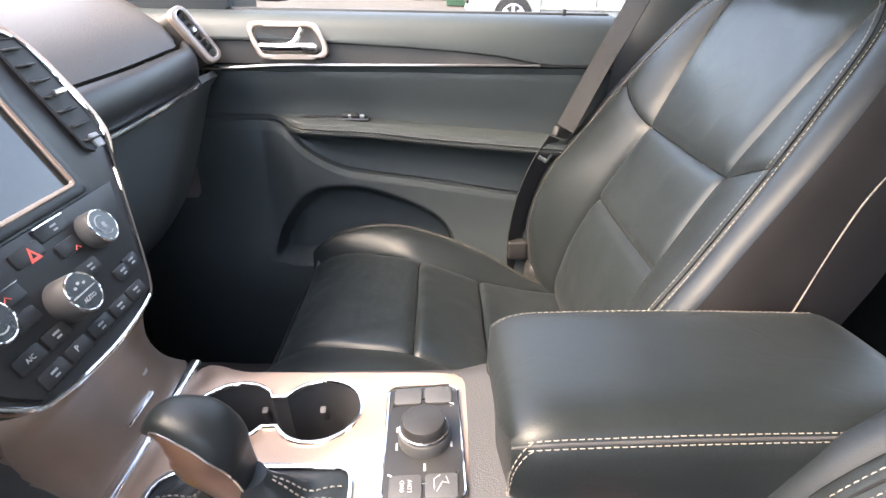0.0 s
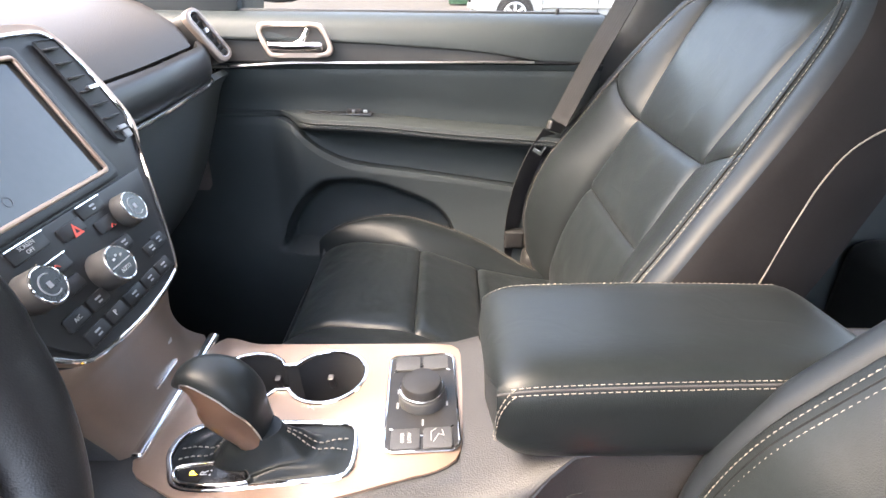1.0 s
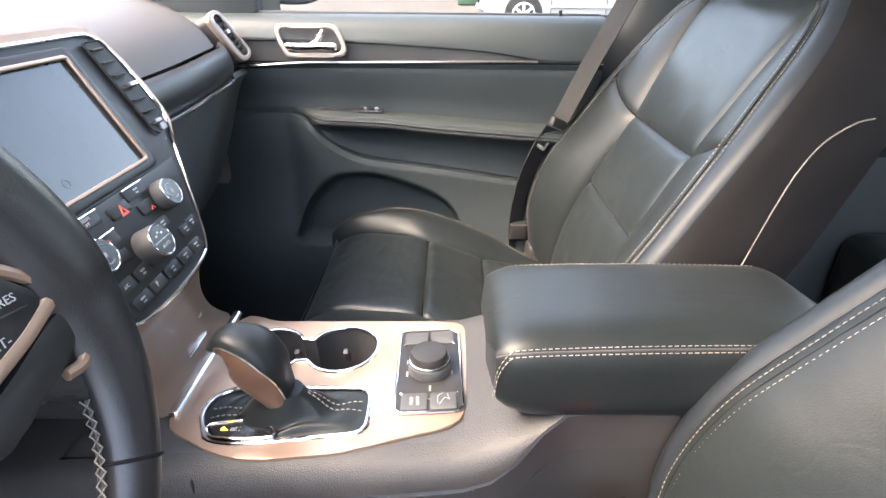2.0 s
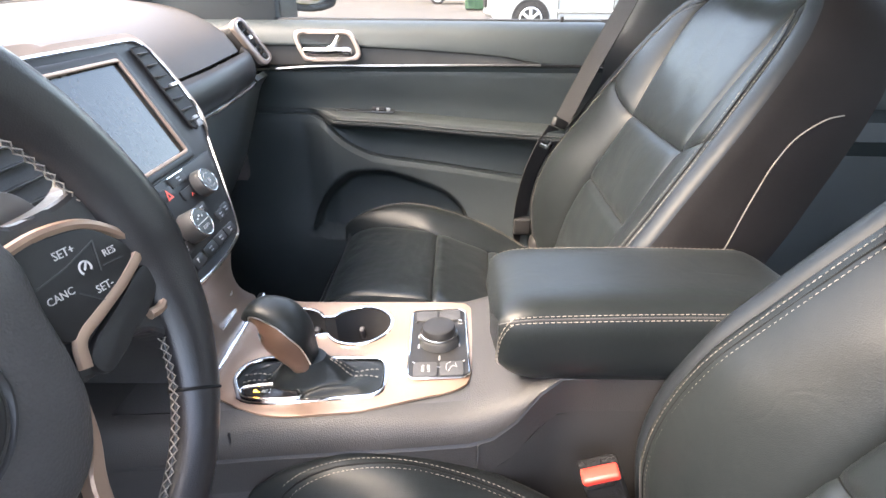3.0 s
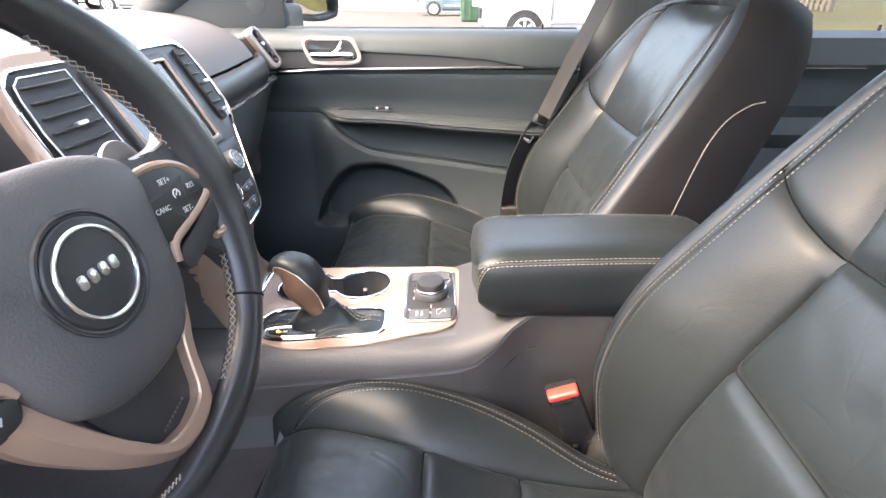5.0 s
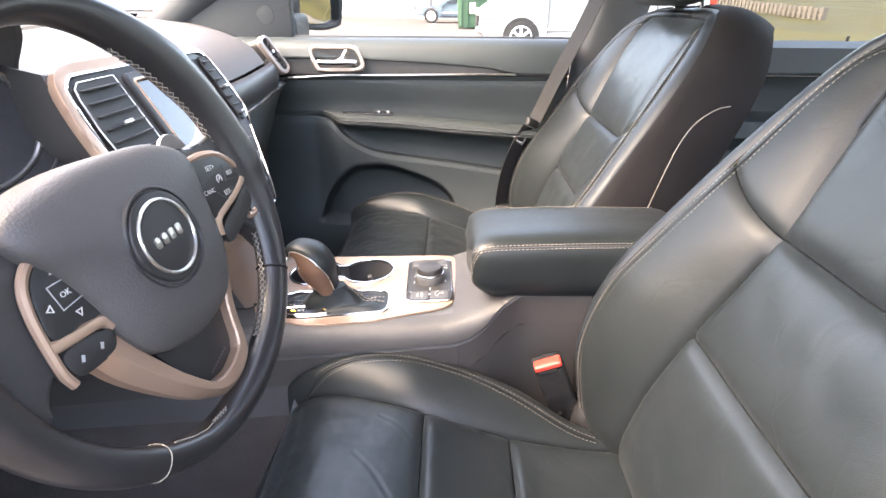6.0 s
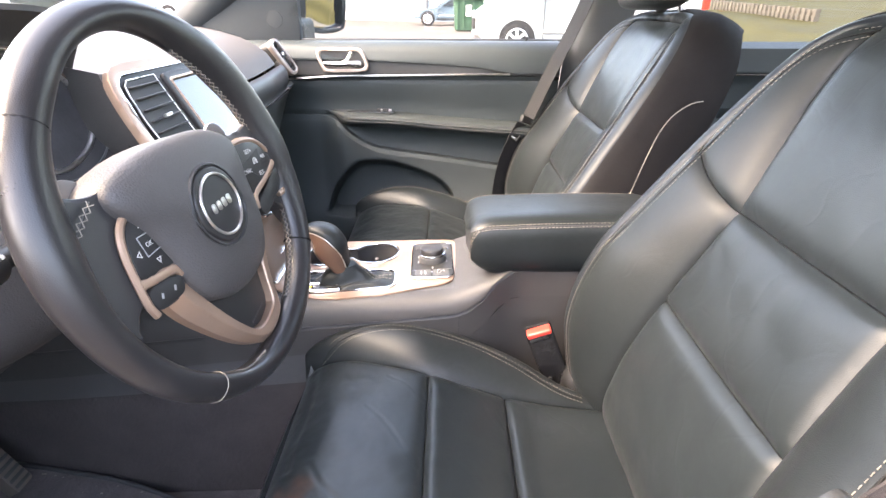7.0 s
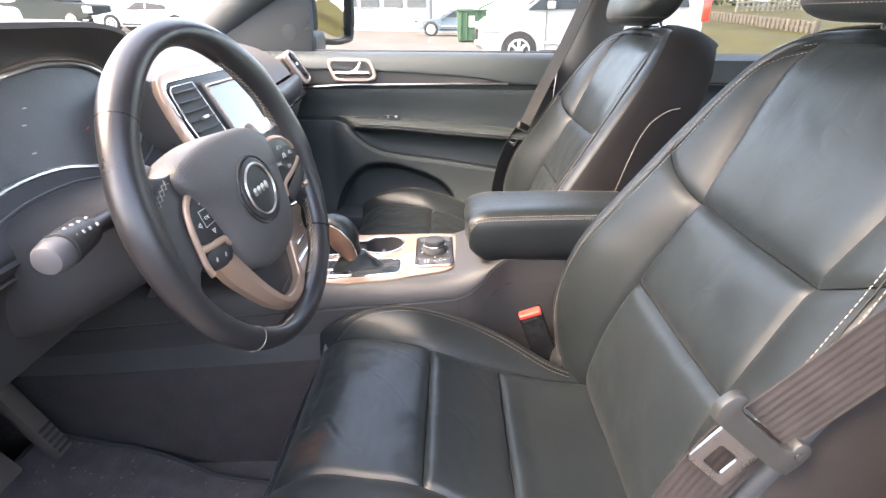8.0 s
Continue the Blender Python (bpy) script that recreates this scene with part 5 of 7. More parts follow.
# vents on both sides of the screen
for sgn in (1, -1):
    if sgn > 0:
        o = [(0.128, 0.124), (0.156, 0.124), (0.163, 0.104), (0.168, 0.070), (0.170, 0.036), (0.156, 0.020), (0.140, 0.014), (0.134, 0.020)]
        lo, hi = (lambda b: lerp(0.136, 0.130, (b - 0.03) / 0.09)), (lambda b: lerp(0.169, 0.158, max(0, (b - 0.04) / 0.09)))
    else:
        o = [(-0.100, 0.125), (-0.100, 0.004), (-0.150, 0.004), (-0.160, 0.008), (-0.181, 0.032), (-0.186, 0.045), (-0.186, 0.075), (-0.181, 0.106), (-0.176, 0.119), (-0.166, 0.125)]
        lo, hi = (lambda b: lerp(-0.186, -0.174, max(0, (b - 0.04) / 0.09)) + 0.02 * ease(0.04, 0.01, b)), (lambda b: -0.102)
    cv = thing("side_vent", STACK @ Vector((sgn * 0.14, 0.066, 0)), "black slatted air vent beside the screen", "air vent", group="dashboard vents")
    part("vent_back", plate(o, 0.002, STACK @ pose(0, 0, -0.0005)), M_RUBBER, cv)
    for k in range(7):
        b = lerp(0.026, 0.116, k / 6)
        part("slat", box((lo(b) + (0.001 if sgn > 0 else 0.004), -0.0010, 0), (hi(b) - (0.009 if sgn > 0 else 0.002), 0.0010, 0.0055), 0.0005, 1, STACK @ pose(0, b, 0.0005, 24, 0, 0)), M_SMOOTH, cv)
    c = (lo(0.072) + hi(0.072)) / 2
    part("vent_tab", box((-0.0085, -0.0022, 0.004), (0.0085, 0.0022, 0.010), 0.002, 2, STACK @ pose(c, 0.071, 0, 0, 0, 0)), M_SATIN, cv, "silver tab")
    part("vent_wheel", box((-0.006, -0.007, 0.001), (0.006, 0.007, 0.005), 0.002, 2, STACK @ pose(sgn * 0.152, 0.022, 0)), M_GREYPRINT, cv)
    tube("vent_rim", [STACK @ Vector((a, b, 0.002)) for a, b in o], 0.0009, M_SATIN if sgn < 0 else M_SMOOTH, cv, closed=True)

# climate controls
CL = STACK @ pose(0, 0, 0.0)
panel_o = [(-0.140, -0.014), (0.130, -0.014), (0.112, -0.042), (0.088, -0.092), (0.074, -0.109), (-0.074, -0.109), (-0.088, -0.092), (-0.118, -0.040)]
clim = part("climate_panel", plate(panel_o, 0.004, CL @ pose(0, 0, -0.002), 0.002), M_SMOOTH, stack, "black climate control panel")


def knob_at(a, b, r, h, label):
    k = part("knob", cyl(CL @ Vector((a, b, 0.0)), CL @ Vector((a, b, h)), r * 1.04, r, 40, 0.0015), M_KNOB, clim, label)
    part("knob_face", cyl(CL @ Vector((a, b, h)), CL @ Vector((a, b, h + 0.0008)), r * 0.86, seg=36), M_GLOSS, k)
    tube("knob_ring", [CL @ Vector((a + r * 0.90 * math.cos(t * math.pi / 20), b + r * 0.90 * math.sin(t * math.pi / 20), h + 0.0004)) for t in range(40)], 0.0009, M_CHROME, k, "chrome ring", closed=True)
    return k


k1 = knob_at(-0.072, -0.049, 0.0158, 0.020, "grey rubber-sided rotary knob")
k2 = knob_at(-0.005, -0.070, 0.0168, 0.021, "grey rubber-sided rotary knob")
k3 = knob_at(0.066, -0.041, 0.0155, 0.015, "grey rubber-sided rotary knob")
part("knob_split", box((-0.013, -0.0004, 0), (0.013, 0.0004, 0.0004), 0, m=CL @ pose(-0.005, -0.070, 0.0218)), M_WHITE, k2)
writing("knob_print", "AUTO", 0.0050, CL @ pose(-0.005, -0.076, 0.0218), M_WHITE, k2)
for dx, dy in ((-0.005, 0.0055), (0.0, 0.0075), (0.005, 0.0055)):
    part("knob_icon", box((dx - 0.0014, dy - 0.0010, 0), (dx + 0.0014, dy + 0.0010, 0.0004), 0, m=CL @ pose(-0.005, -0.070, 0.0218)), M_WHITE, k2)
for kk, (a, b, h) in ((k1, (-0.072, -0.049, 0.0208)), (k3, (0.066, -0.041, 0.0158))):
    tube("knob_icon", [CL @ Vector((a + 0.0085 * math.cos(t * math.pi / 10), b + 0.0085 * math.sin(t * math.pi / 10), h)) for t in range(3, 18)], 0.0006, M_GREYPRINT, kk)
    part("knob_icon", box((a - 0.002, b - 0.0025, 0), (a + 0.002, b + 0.0025, 0.0004), 0, m=CL @ pose(0, 0, h)), M_GREYPRINT, kk)
rows = [(-0.046, -0.022, 0.040), (0.0, -0.028, 0.030), (0.034, -0.022, 0.034), (-0.036, -0.044, 0.024), (0.034, -0.040, 0.024), (-0.040, -0.062, 0.024), (0.034, -0.062, 0.026), (0.076, -0.080, 0.020),
        (-0.060, -0.083, 0.026), (-0.032, -0.083, 0.024), (-0.055, -0.101, 0.026), (-0.027, -0.101, 0.024), (0.002, -0.101, 0.026), (0.030, -0.101, 0.024), (0.056, -0.101, 0.024), (0.060, -0.082, 0.020)]
for a, b, w in rows:
    part("button", plate(rounded(w, 0.0120, 0.002, 3, a, b), 0.0022, CL @ pose(0, 0, 0.0018), 0.0007), M_SMOOTH, clim)
    if b in (-0.022, -0.044):
        part("button_line", box((a - w / 2, b + 0.0058, 0.0035), (a + w / 2, b + 0.0068, 0.0050), 0, m=CL), M_CHROME, clim)
tri = [(-0.006, -0.005), (0.006, -0.005), (0.0, 0.006)]
part("hazard_triangle", plate(tri, 0.0006, CL @ pose(0.002, -0.030, 0.0041), 0, [[(a * 0.45, b * 0.45 - 0.0003) for a, b in tri]]), M_REDPRINT, clim, "red hazard triangle")
writing("button_print", "SCREEN\nOFF", 0.0048, CL @ pose(-0.046, -0.0215, 0.0042), M_WHITE, clim)
writing("button_print", "A/C", 0.0050, CL @ pose(-0.060, -0.083, 0.0042), M_WHITE, clim)
writing("button_print", "P", 0.0070, CL @ pose(-0.029, -0.1, 0.0042), M_WHITE, clim)
for a, b in ((-0.032, -0.083), (-0.055, -0.101), (0.002, -0.101), (0.030, -0.101), (0.056, -0.101), (0.036, -0.022), (0.036, -0.062), (0.060, -0.082), (0.076, -0.080)):
    part("print_bar", box((a - 0.0035, b + 0.0008, 0), (a + 0.0035, b + 0.0024, 0.0003), 0, m=CL @ pose(0, 0, 0.0041)), M_GREYPRINT, clim)
    part("print_bar", box((a - 0.0025, b - 0.0026, 0), (a + 0.0025, b - 0.0012, 0.0003), 0, m=CL @ pose(0, 0, 0.0041)), M_GREYPRINT, clim)
for a in (-0.040, 0.040):
    tube("arrow_print", [CL @ Vector((a - 0.003, -0.0455, 0.0042)), CL @ Vector((a, -0.0425, 0.0042)), CL @ Vector((a + 0.003, -0.0455, 0.0042))], 0.0005, M_REDPRINT, clim)

# taupe lower face between the stack and the console
LX = [(0.852, -0.2700), (0.88, -0.2780), (0.92, -0.2800), (0.955, -0.2740), (0.972, -0.2690), (0.985, -0.2760), (1.01, -0.3000)]
LL = [(0.845, 0.052), (0.865, 0.056), (0.885, 0.063), (0.909, 0.073), (0.93, 0.080), (0.957, 0.090), (0.985, 0.094), (1.02, 0.115), (1.07, 0.150)]
LR = [(0.845, 0.148), (0.865, 0.128), (0.885, 0.113), (0.92, 0.098), (0.957, 0.090), (0.985, 0.090), (1.02, 0.115), (1.07, 0.150)]


def lower(u, v):
    z = lerp(0.852, 1.010, v)
    w = lerp(-1, 1, u)
    y = w * curve_at(LR if w > 0 else LL, z)
    return Vector((curve_at(LX, z) - 0.018 * abs(w) ** 6, y, z))


shell("lower_face", lower, 40, 24, M_TAUPE_DK, stack, depth=0.012, label="taupe satin lower face", inward=Vector((-1, 0, 0)))
part("slot_lip", box((-0.285, 0.008, 0.9015), (-0.2805, 0.062, 0.9085), 0.002, 2), M_SATIN, stack, "silver slot lip")


def cheek(u, v, sgn):
    z = lerp(0.852, 1.085, v)
    y = curve_at(LR if sgn > 0 else LL, z)
    x0 = curve_at(LX, min(z, 1.005)) - 0.020 - (0.482 / 0.876) * max(0, z - 1.005) - 0.012 * ease(0.97, 1.01, z)
    return Vector((x0 - 0.20 * u, sgn * y * (1.0 + 0.08 * u), z))


for sgn in (1, -1):
    shell("stack_cheek", lambda u, v, sgn=sgn: cheek(u, v, sgn), 8, 16, M_PLASTIC, stack, depth=0.008, inward=Vector((0, -sgn, 0)))

# ---- instrument hood and cluster ----
hood = thing("instrument_hood", (-0.5, -0.393, 1.15), "dark hood over the unlit instrument cluster", "instrument cluster")


RING_R = [(-0.393, 1.222), (-0.340, 1.228), (-0.283, 1.233), (-0.222, 1.229), (-0.187, 1.216), (-0.163, 1.190), (-0.158, 1.160), (-0.170, 1.139), (-0.200, 1.119), (-0.250, 1.108), (-0.300, 1.117), (-0.345, 1.127), (-0.393, 1.130)]
RING = smooth_line([(y, z, 0) for y, z in RING_R[:-1]] + [(-0.786 - y, z, 0) for y, z in reversed(RING_R[1:])], 120, True)


def lens_x(z):
    return -0.442 - 0.020 * (z - 1.17) / 0.055


def ring_over(u, under=False):
    """Along the ring from its left end to its right end, over the top or under the bottom."""
    k0 = max(range(120), key=lambda k: RING[k].x)
    k1 = min(range(120), key=lambda k: RING[k].x)
    n = (k0 - k1) % 120 if not under else (k1 - k0) % 120
    f = u * n
    i = int(math.floor(f))
    pick = (lambda k: RING[(k1 + k) % 120]) if not under else (lambda k: RING[(k1 - k) % 120])
    p = pick(i).lerp(pick(i + 1), f - i)
    return Vector((lens_x(p.y), p.x, p.y))


def arch(u):
    a = lerp(math.pi, 0, u)
    e = 0.36
    y = -0.393 + 0.262 * math.copysign(abs(math.cos(a)) ** e, math.cos(a))
    z = 1.125 + 0.156 * abs(math.sin(a)) ** e
    return Vector((-0.462 + 0.040 * ease(1.20, 1.275, z), y, z))


def hood_fn(u, v):
    p = arch(u)
    return Vector((lerp(p.x, -0.76, v), p.y, p.z - 0.055 * v ** 2 + 0.004 * math.sin(math.pi * min(1, v * 3))))


shell("hood_top", hood_fn, 60, 14, M_DASH, hood, depth=0.006, label="grained hood", inward=Vector((0, 0, -1)))


def hood_face(u, v):
    p, q = arch(u), ring_over(u)
    f = v
    m = p.lerp(q, f)
    return m + Vector((-0.020 * math.sin(math.pi * f), 0, 0)) - Vector((0.001, 0, 0.001))


shell("hood_face", hood_face, 60, 10, M_DASH, hood, depth=0.004, label="grained hood underside", inward=Vector((-1, 0, 0)))
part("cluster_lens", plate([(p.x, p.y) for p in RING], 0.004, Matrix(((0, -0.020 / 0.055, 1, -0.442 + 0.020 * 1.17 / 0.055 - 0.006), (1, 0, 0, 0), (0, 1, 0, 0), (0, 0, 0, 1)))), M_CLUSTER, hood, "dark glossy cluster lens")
tube("lens_ring", [Vector((lens_x(p.y), p.x, p.y)) for p in RING], 0.0036, M_SATIN, hood, "bright ring round the lens", closed=True, ry=0.0030)
tube("lens_outer_ring", [Vector((lens_x(p.y) - 0.003, -0.393 + (p.x + 0.393) * 1.022, 1.170 + (p.y - 1.170) * 1.10)) for p in RING], 0.0040, M_TAUPE_DK, hood, "dull outer ring", closed=True, ry=0.0026)
part("needle", box((-0.0005, -0.0005, -0.003), (0.0005, 0.0005, 0.003), 0, m=pose(lens_x(1.158) - 0.001, -0.270, 1.158, 115, -20, 0)), M_RED, hood, "red needle")
for a, b in ((-0.345, 1.194), (-0.36, 1.178), (-0.37, 1.150)):
    part("dial_print", box((-0.0005, -0.003, -0.0008), (0.0005, 0.003, 0.0008), 0, m=pose(lens_x(b) - 0.0015, a, b, 0, -20, 0)), M_GREYPRINT, hood)


def sill_fn(u, v):
    p = ring_over(u, True)
    low = Vector((-0.388, lerp(-0.640, -0.150, u), 1.078))
    m = p.lerp(low, v)
    return m + Vector((0.012 * math.sin(math.pi * v), 0, -0.004 * math.sin(math.pi * v)))


shell("cluster_surround", sill_fn, 60, 12, M_KNEE, hood, depth=0.01, inward=Vector((-1, 0, -0.3)))
tube("surround_edge", [sill_fn(lerp(0.04, 0.96, k / 60), 0.22) + Vector((0.001, 0, 0)) for k in range(61)], 0.0014, M_PLASTIC, hood, "dark edge line")
tube("knee_strip", [(-0.394, y, 1.060 + 0.01 * (-0.475 - y)) for y in (-0.63, -0.58, -0.53, -0.478)], 0.0022, M_SATIN, hood, "satin strip")

# steering column and stalk
column = thing("steering_column", (-0.4, -0.393, 1.0), "black steering column shroud", "steering column")


def col(u, v):
    a = 2 * math.pi * u
    e = 0.6
    r1, r2 = lerp(0.050, 0.098, ease(0, 0.5, v)), (lerp(0.044, 0.052, v) if math.sin(a) > 0 else lerp(0.056, 0.092, ease(0, 0.6, v)))
    y = r1 * math.copysign(abs(math.cos(a)) ** e, math.cos(a))
    z = r2 * math.copysign(abs(math.sin(a)) ** e, math.sin(a))
    return Vector((lerp(-0.262, -0.50, v), -0.393 + y, lerp(1.100, 1.040, v) + z))


verts, faces = [], []
for i in range(40):
    for j in range(11):
        verts.append(col(i / 40, j / 10))
for i in range(40):
    for j in range(10):
        a, b = i * 11 + j, ((i + 1) % 40) * 11 + j
        faces.append((a, a + 1, b + 1, b))
faces.append(tuple(i * 11 for i in range(40)))
raw("shroud", verts, faces, M_KNEE, column)
stalk = thing("indicator_stalk", (-0.30, -0.50, 1.11), "black indicator stalk with grey end and white symbols", "control stalk")
part("stem", cyl((-0.315, -0.43, 1.106), (-0.302, -0.512, 1.116), 0.009, 0.008, 20), M_SMOOTH, stalk)
grip = part("grip", cyl((-0.302, -0.508, 1.116), (-0.296, -0.550, 1.1155), 0.0140, 0.0155, 28, 0.002), M_SMOOTH, stalk)
part("end_cap", cyl((-0.296, -0.550, 1.1155), (-0.2935, -0.571, 1.115), 0.0152, 0.0125, 28, 0.005), M_CAP, stalk, "grey turning end")
for k, (dy, h) in enumerate(((-0.512, 0.006), (-0.522, 0.009), (-0.531, 0.005), (-0.540, 0.008))):
    r = lerp(0.0144, 0.0158, (-0.508 - dy) / 0.042)
    for ang in (35, 78):
        c = Vector((-0.299 + r * math.cos(radians(ang)) * 0.9 + 0.001, dy, 1.1158 + r * math.sin(radians(ang)) * 0.9 + 0.001))
        part("symbol", box((-0.0016, -0.0011, -0.0010), (0.0016, 0.0011, 0.0010), 0.0003, 1, Matrix.Translation(c) @ Matrix.Rotation(radians(90 - ang), 4, "Y")), M_GREYPRINT, stalk)


# ---- steering wheel ----
WC = Vector((-0.2106, -0.3766, 1.1155))
WM = frame_from(WC, (0.1258, 0.992, 0), (-0.288, 0.0365, 0.957)) @ Matrix.Diagonal((0.905, 0.908, 0.905, 1))
wheel = thing("steering_wheel", WC, "black leather steering wheel with taupe spokes and pale cross stitching", "steering wheel")
WR = 0.180


# thumb rests: how far the rim reaches inward, by its angle
LOBE = [(-90, -0.003), (-70, 0.0), (-50, 0.0), (-38, 0.003), (-22, 0.009), (0, 0.017), (22, 0.0170), (32, 0.0155), (42, 0.0150), (54, 0.0115), (64, 0.0090), (77, 0.0015), (90, -0.0035), (110, -0.0035), (130, 0.0), (142, 0.001),
        (152, 0.004), (166, 0.007), (181, 0.004), (199, -0.002), (216, -0.004), (232, -0.005), (254, -0.008), (270, -0.003)]


def rim_pt(ang, th, r=0.0186, r2=0.0172):
    c = Vector((math.cos(ang), math.sin(ang), 0))
    d = math.degrees(math.atan2(math.sin(ang), math.cos(ang))) if math.cos(ang) > 0 else math.degrees(ang) % 360
    reach = r * math.cos(th) - curve_at(LOBE, d) * max(0.0, -math.cos(th)) ** 1.4
    return WM @ (c * (WR + reach) + Vector((0, 0, r2 * math.sin(th))))


verts, faces = [], []
NA, NB = 120, 20
for i in range(NA):
    ang = 2 * math.pi * i / NA
    d = math.degrees(ang) % 360
    fat = 1.0 + 0.10 * sum(math.exp(-((d - c) / 12) ** 2) for c in (5, 175, 45, 135))
    for j in range(NB):
        verts.append(rim_pt(ang, 2 * math.pi * j / NB, 0.0164 * fat, 0.0160 * fat))
for i in range(NA):
    for j in range(NB):
        a, b = i * NB + j, i * NB + (j + 1) % NB
        c = ((i + 1) % NA) * NB
        faces.append((a, b, c + (j + 1) % NB, c + j))
raw("rim", verts, faces, M_RIMLEATHER, wheel, "black leather rim")
for d in (42, 143, -37):
    tube("rim_seam", [rim_pt(radians(d) , 2 * math.pi * k / 24, 0.0163, 0.0159) for k in range(24)], 0.0012, M_SEAM, wheel, closed=True, up=Vector((0.3, 0, 0.95)))

def zigzag(pts, r=0.0007, face=None):
    """Cross stitching: two crossing threads along a line of places on the wheel; face gives the way it faces, else the driver."""
    P = smooth_line(pts, 200)
    run = sum((P[k + 1] - P[k]).length for k in range(199))
    n = max(5, int(run / 0.0062))
    Q = [P[int(round(k * 199 / n))] for k in range(n + 1)]
    for ph in (0, 1):
        line = []
        for k, q in enumerate(Q):
            d = (Q[min(n, k + 1)] - Q[max(0, k - 1)]).normalized()
            way = face(q) if face else WM.to_3x3() @ Vector((-0.45, 0, 1))
            side = d.cross(way).normalized()
            line.append(q + side * (0.0027 if (k + ph) % 2 else -0.0027) + way.normalized() * 0.0012)
        tube("cross_stitching", line, r, M_STITCH, wheel, "pale cross stitching", seg=5, up=Vector((0.95, 0, 0.3)))
    tube("stitched_seam", Q, 0.0011, M_RUBBER, wheel, "dark stitched seam", seg=5, up=Vector((0.95, 0, 0.3)))


def inner_rim(deg, th=math.pi - 0.62):
    return rim_pt(radians(deg), th, 0.0168, 0.0165)


def to_hub(q):
    return (WC - q).normalized() + WM.to_3x3() @ Vector((0, 0, 0.25))


def on_wheel(a, b, h):
    return WM @ Vector((a, b, h))


for sgn in (1, -1):
    def dg(d):
        return d if sgn > 0 else 180 - d
    if sgn > 0:
        zigzag([inner_rim(d, th) for d, th in ((68, 3.1), (62, 3.1), (54, 3.1), (46, 3.1), (38, 3.1), (30, 3.1), (23, 3.1), (18, 3.15))], 0.0005, to_hub)
        zigzag([inner_rim(d, math.pi + 0.05) for d in (-23, -30, -38, -46, -54, -61, -66)], 0.0005, to_hub)
    else:
        zigzag([inner_rim(180 - d, math.pi + 0.15) for d in (62, 54, 46, 38, 30)])
        zigzag([on_wheel(-0.1300, 0.0450, 0.0062), on_wheel(-0.1400, 0.0385, 0.0064), on_wheel(-0.1500, 0.0320, 0.0068), on_wheel(-0.1600, 0.0240, 0.0072)], 0.00045)

# airbag cover
HX = -0.0115
PADO = smooth_line([(-0.106, 0.036, 0), (-0.096, 0.055, 0), (-0.050, 0.067, 0), (0, 0.070, 0), (0.050, 0.066, 0), (0.084, 0.052, 0), (0.092, 0.033, 0), (0.088, 0.004, 0), (0.086, -0.025, 0),
                    (0.079, -0.056, 0), (0.054, -0.086, 0), (0, -0.096, 0), (-0.044, -0.084, 0), (-0.064, -0.058, 0), (-0.074, -0.025, 0), (-0.086, 0.006, 0)], 72, True)
verts, faces = [], []
NR = 14
for k in range(72):
    for j in range(NR + 1):
        f = j / NR
        rho = math.sin(f * math.pi / 2)
        p = PADO[k]
        c = Vector((0, -0.008, 0))
        q = c.lerp(p, rho)
        verts.append(on_wheel(q.x + HX, q.y, 0.000 + 0.027 * math.cos(f * math.pi / 2) ** 0.62 - (0.03 if j == NR else 0)))
for k in range(72):
    for j in range(NR):
        a, b = k * (NR + 1) + j, ((k + 1) % 72) * (NR + 1) + j
        faces.append((a, a + 1, b + 1, b))
raw("airbag_pad", verts, faces, M_AIRBAG, wheel, "grained black airbag cover")
part("hub", cyl(on_wheel(HX, -0.008, -0.055), on_wheel(HX, -0.008, 0.004), 0.060, 0.070, 32), M_PLASTIC, wheel)
BG = WM @ pose(HX, -0.004, 0.0248)
tube("badge_recess", [BG @ Vector((0.0405 * math.cos(k * math.pi / 30), 0.0405 * math.sin(k * math.pi / 30), 0.0004)) for k in range(60)], 0.0022, M_SMOOTH, wheel, "rounded recess edge", closed=True, ry=0.0012)
badge = part("badge_disc", cyl(BG @ Vector((0, 0, 0)), BG @ Vector((0, 0, 0.0032)), 0.0345, 0.033, 48, 0.001), M_SMOOTH, wheel, "black round badge with chrome ring")
tube("badge_ring", [BG @ Vector((0.0300 * math.cos(k * math.pi / 30), 0.0300 * math.sin(k * math.pi / 30), 0.0036)) for k in range(60)], 0.0014, M_SATIN, badge, "chrome ring", closed=True)
for a in (-0.0140, -0.0048, 0.0046, 0.0138):
    part("badge_mark", plate(rounded(0.0066, 0.0096, 0.0026, 4, a, 0.0), 0.0010, BG @ pose(0, 0, 0.0032, 0, 0, 3), 0.0003), M_SATIN, badge)

# leather pads that join the rim to the hub, and the button pods in them
PAD = [(0.050, 0.048), (0.100, 0.0485), (0.126, 0.0500), (0.142, 0.0550), (0.153, 0.0650), (0.164, 0.0670), (0.174, 0.045), (0.177, 0.0), (0.172, -0.045), (0.158, -0.080), (0.150, -0.0740), (0.141, -0.0580), (0.130, -0.0480), (0.112, -0.0440), (0.050, -0.0400)]
EDGE = {1: [(0.072, 0.0370), (0.100, 0.0385), (0.128, 0.0325), (0.150, 0.0150), (0.1605, -0.0080), (0.1600, -0.0270), (0.1500, -0.0395), (0.1370, -0.0390)],
        -1: [(0.078, 0.0350), (0.100, 0.0280), (0.118, 0.0150), (0.1255, -0.0050), (0.1280, -0.0300), (0.1285, -0.0480), (0.1255, -0.0590)]}
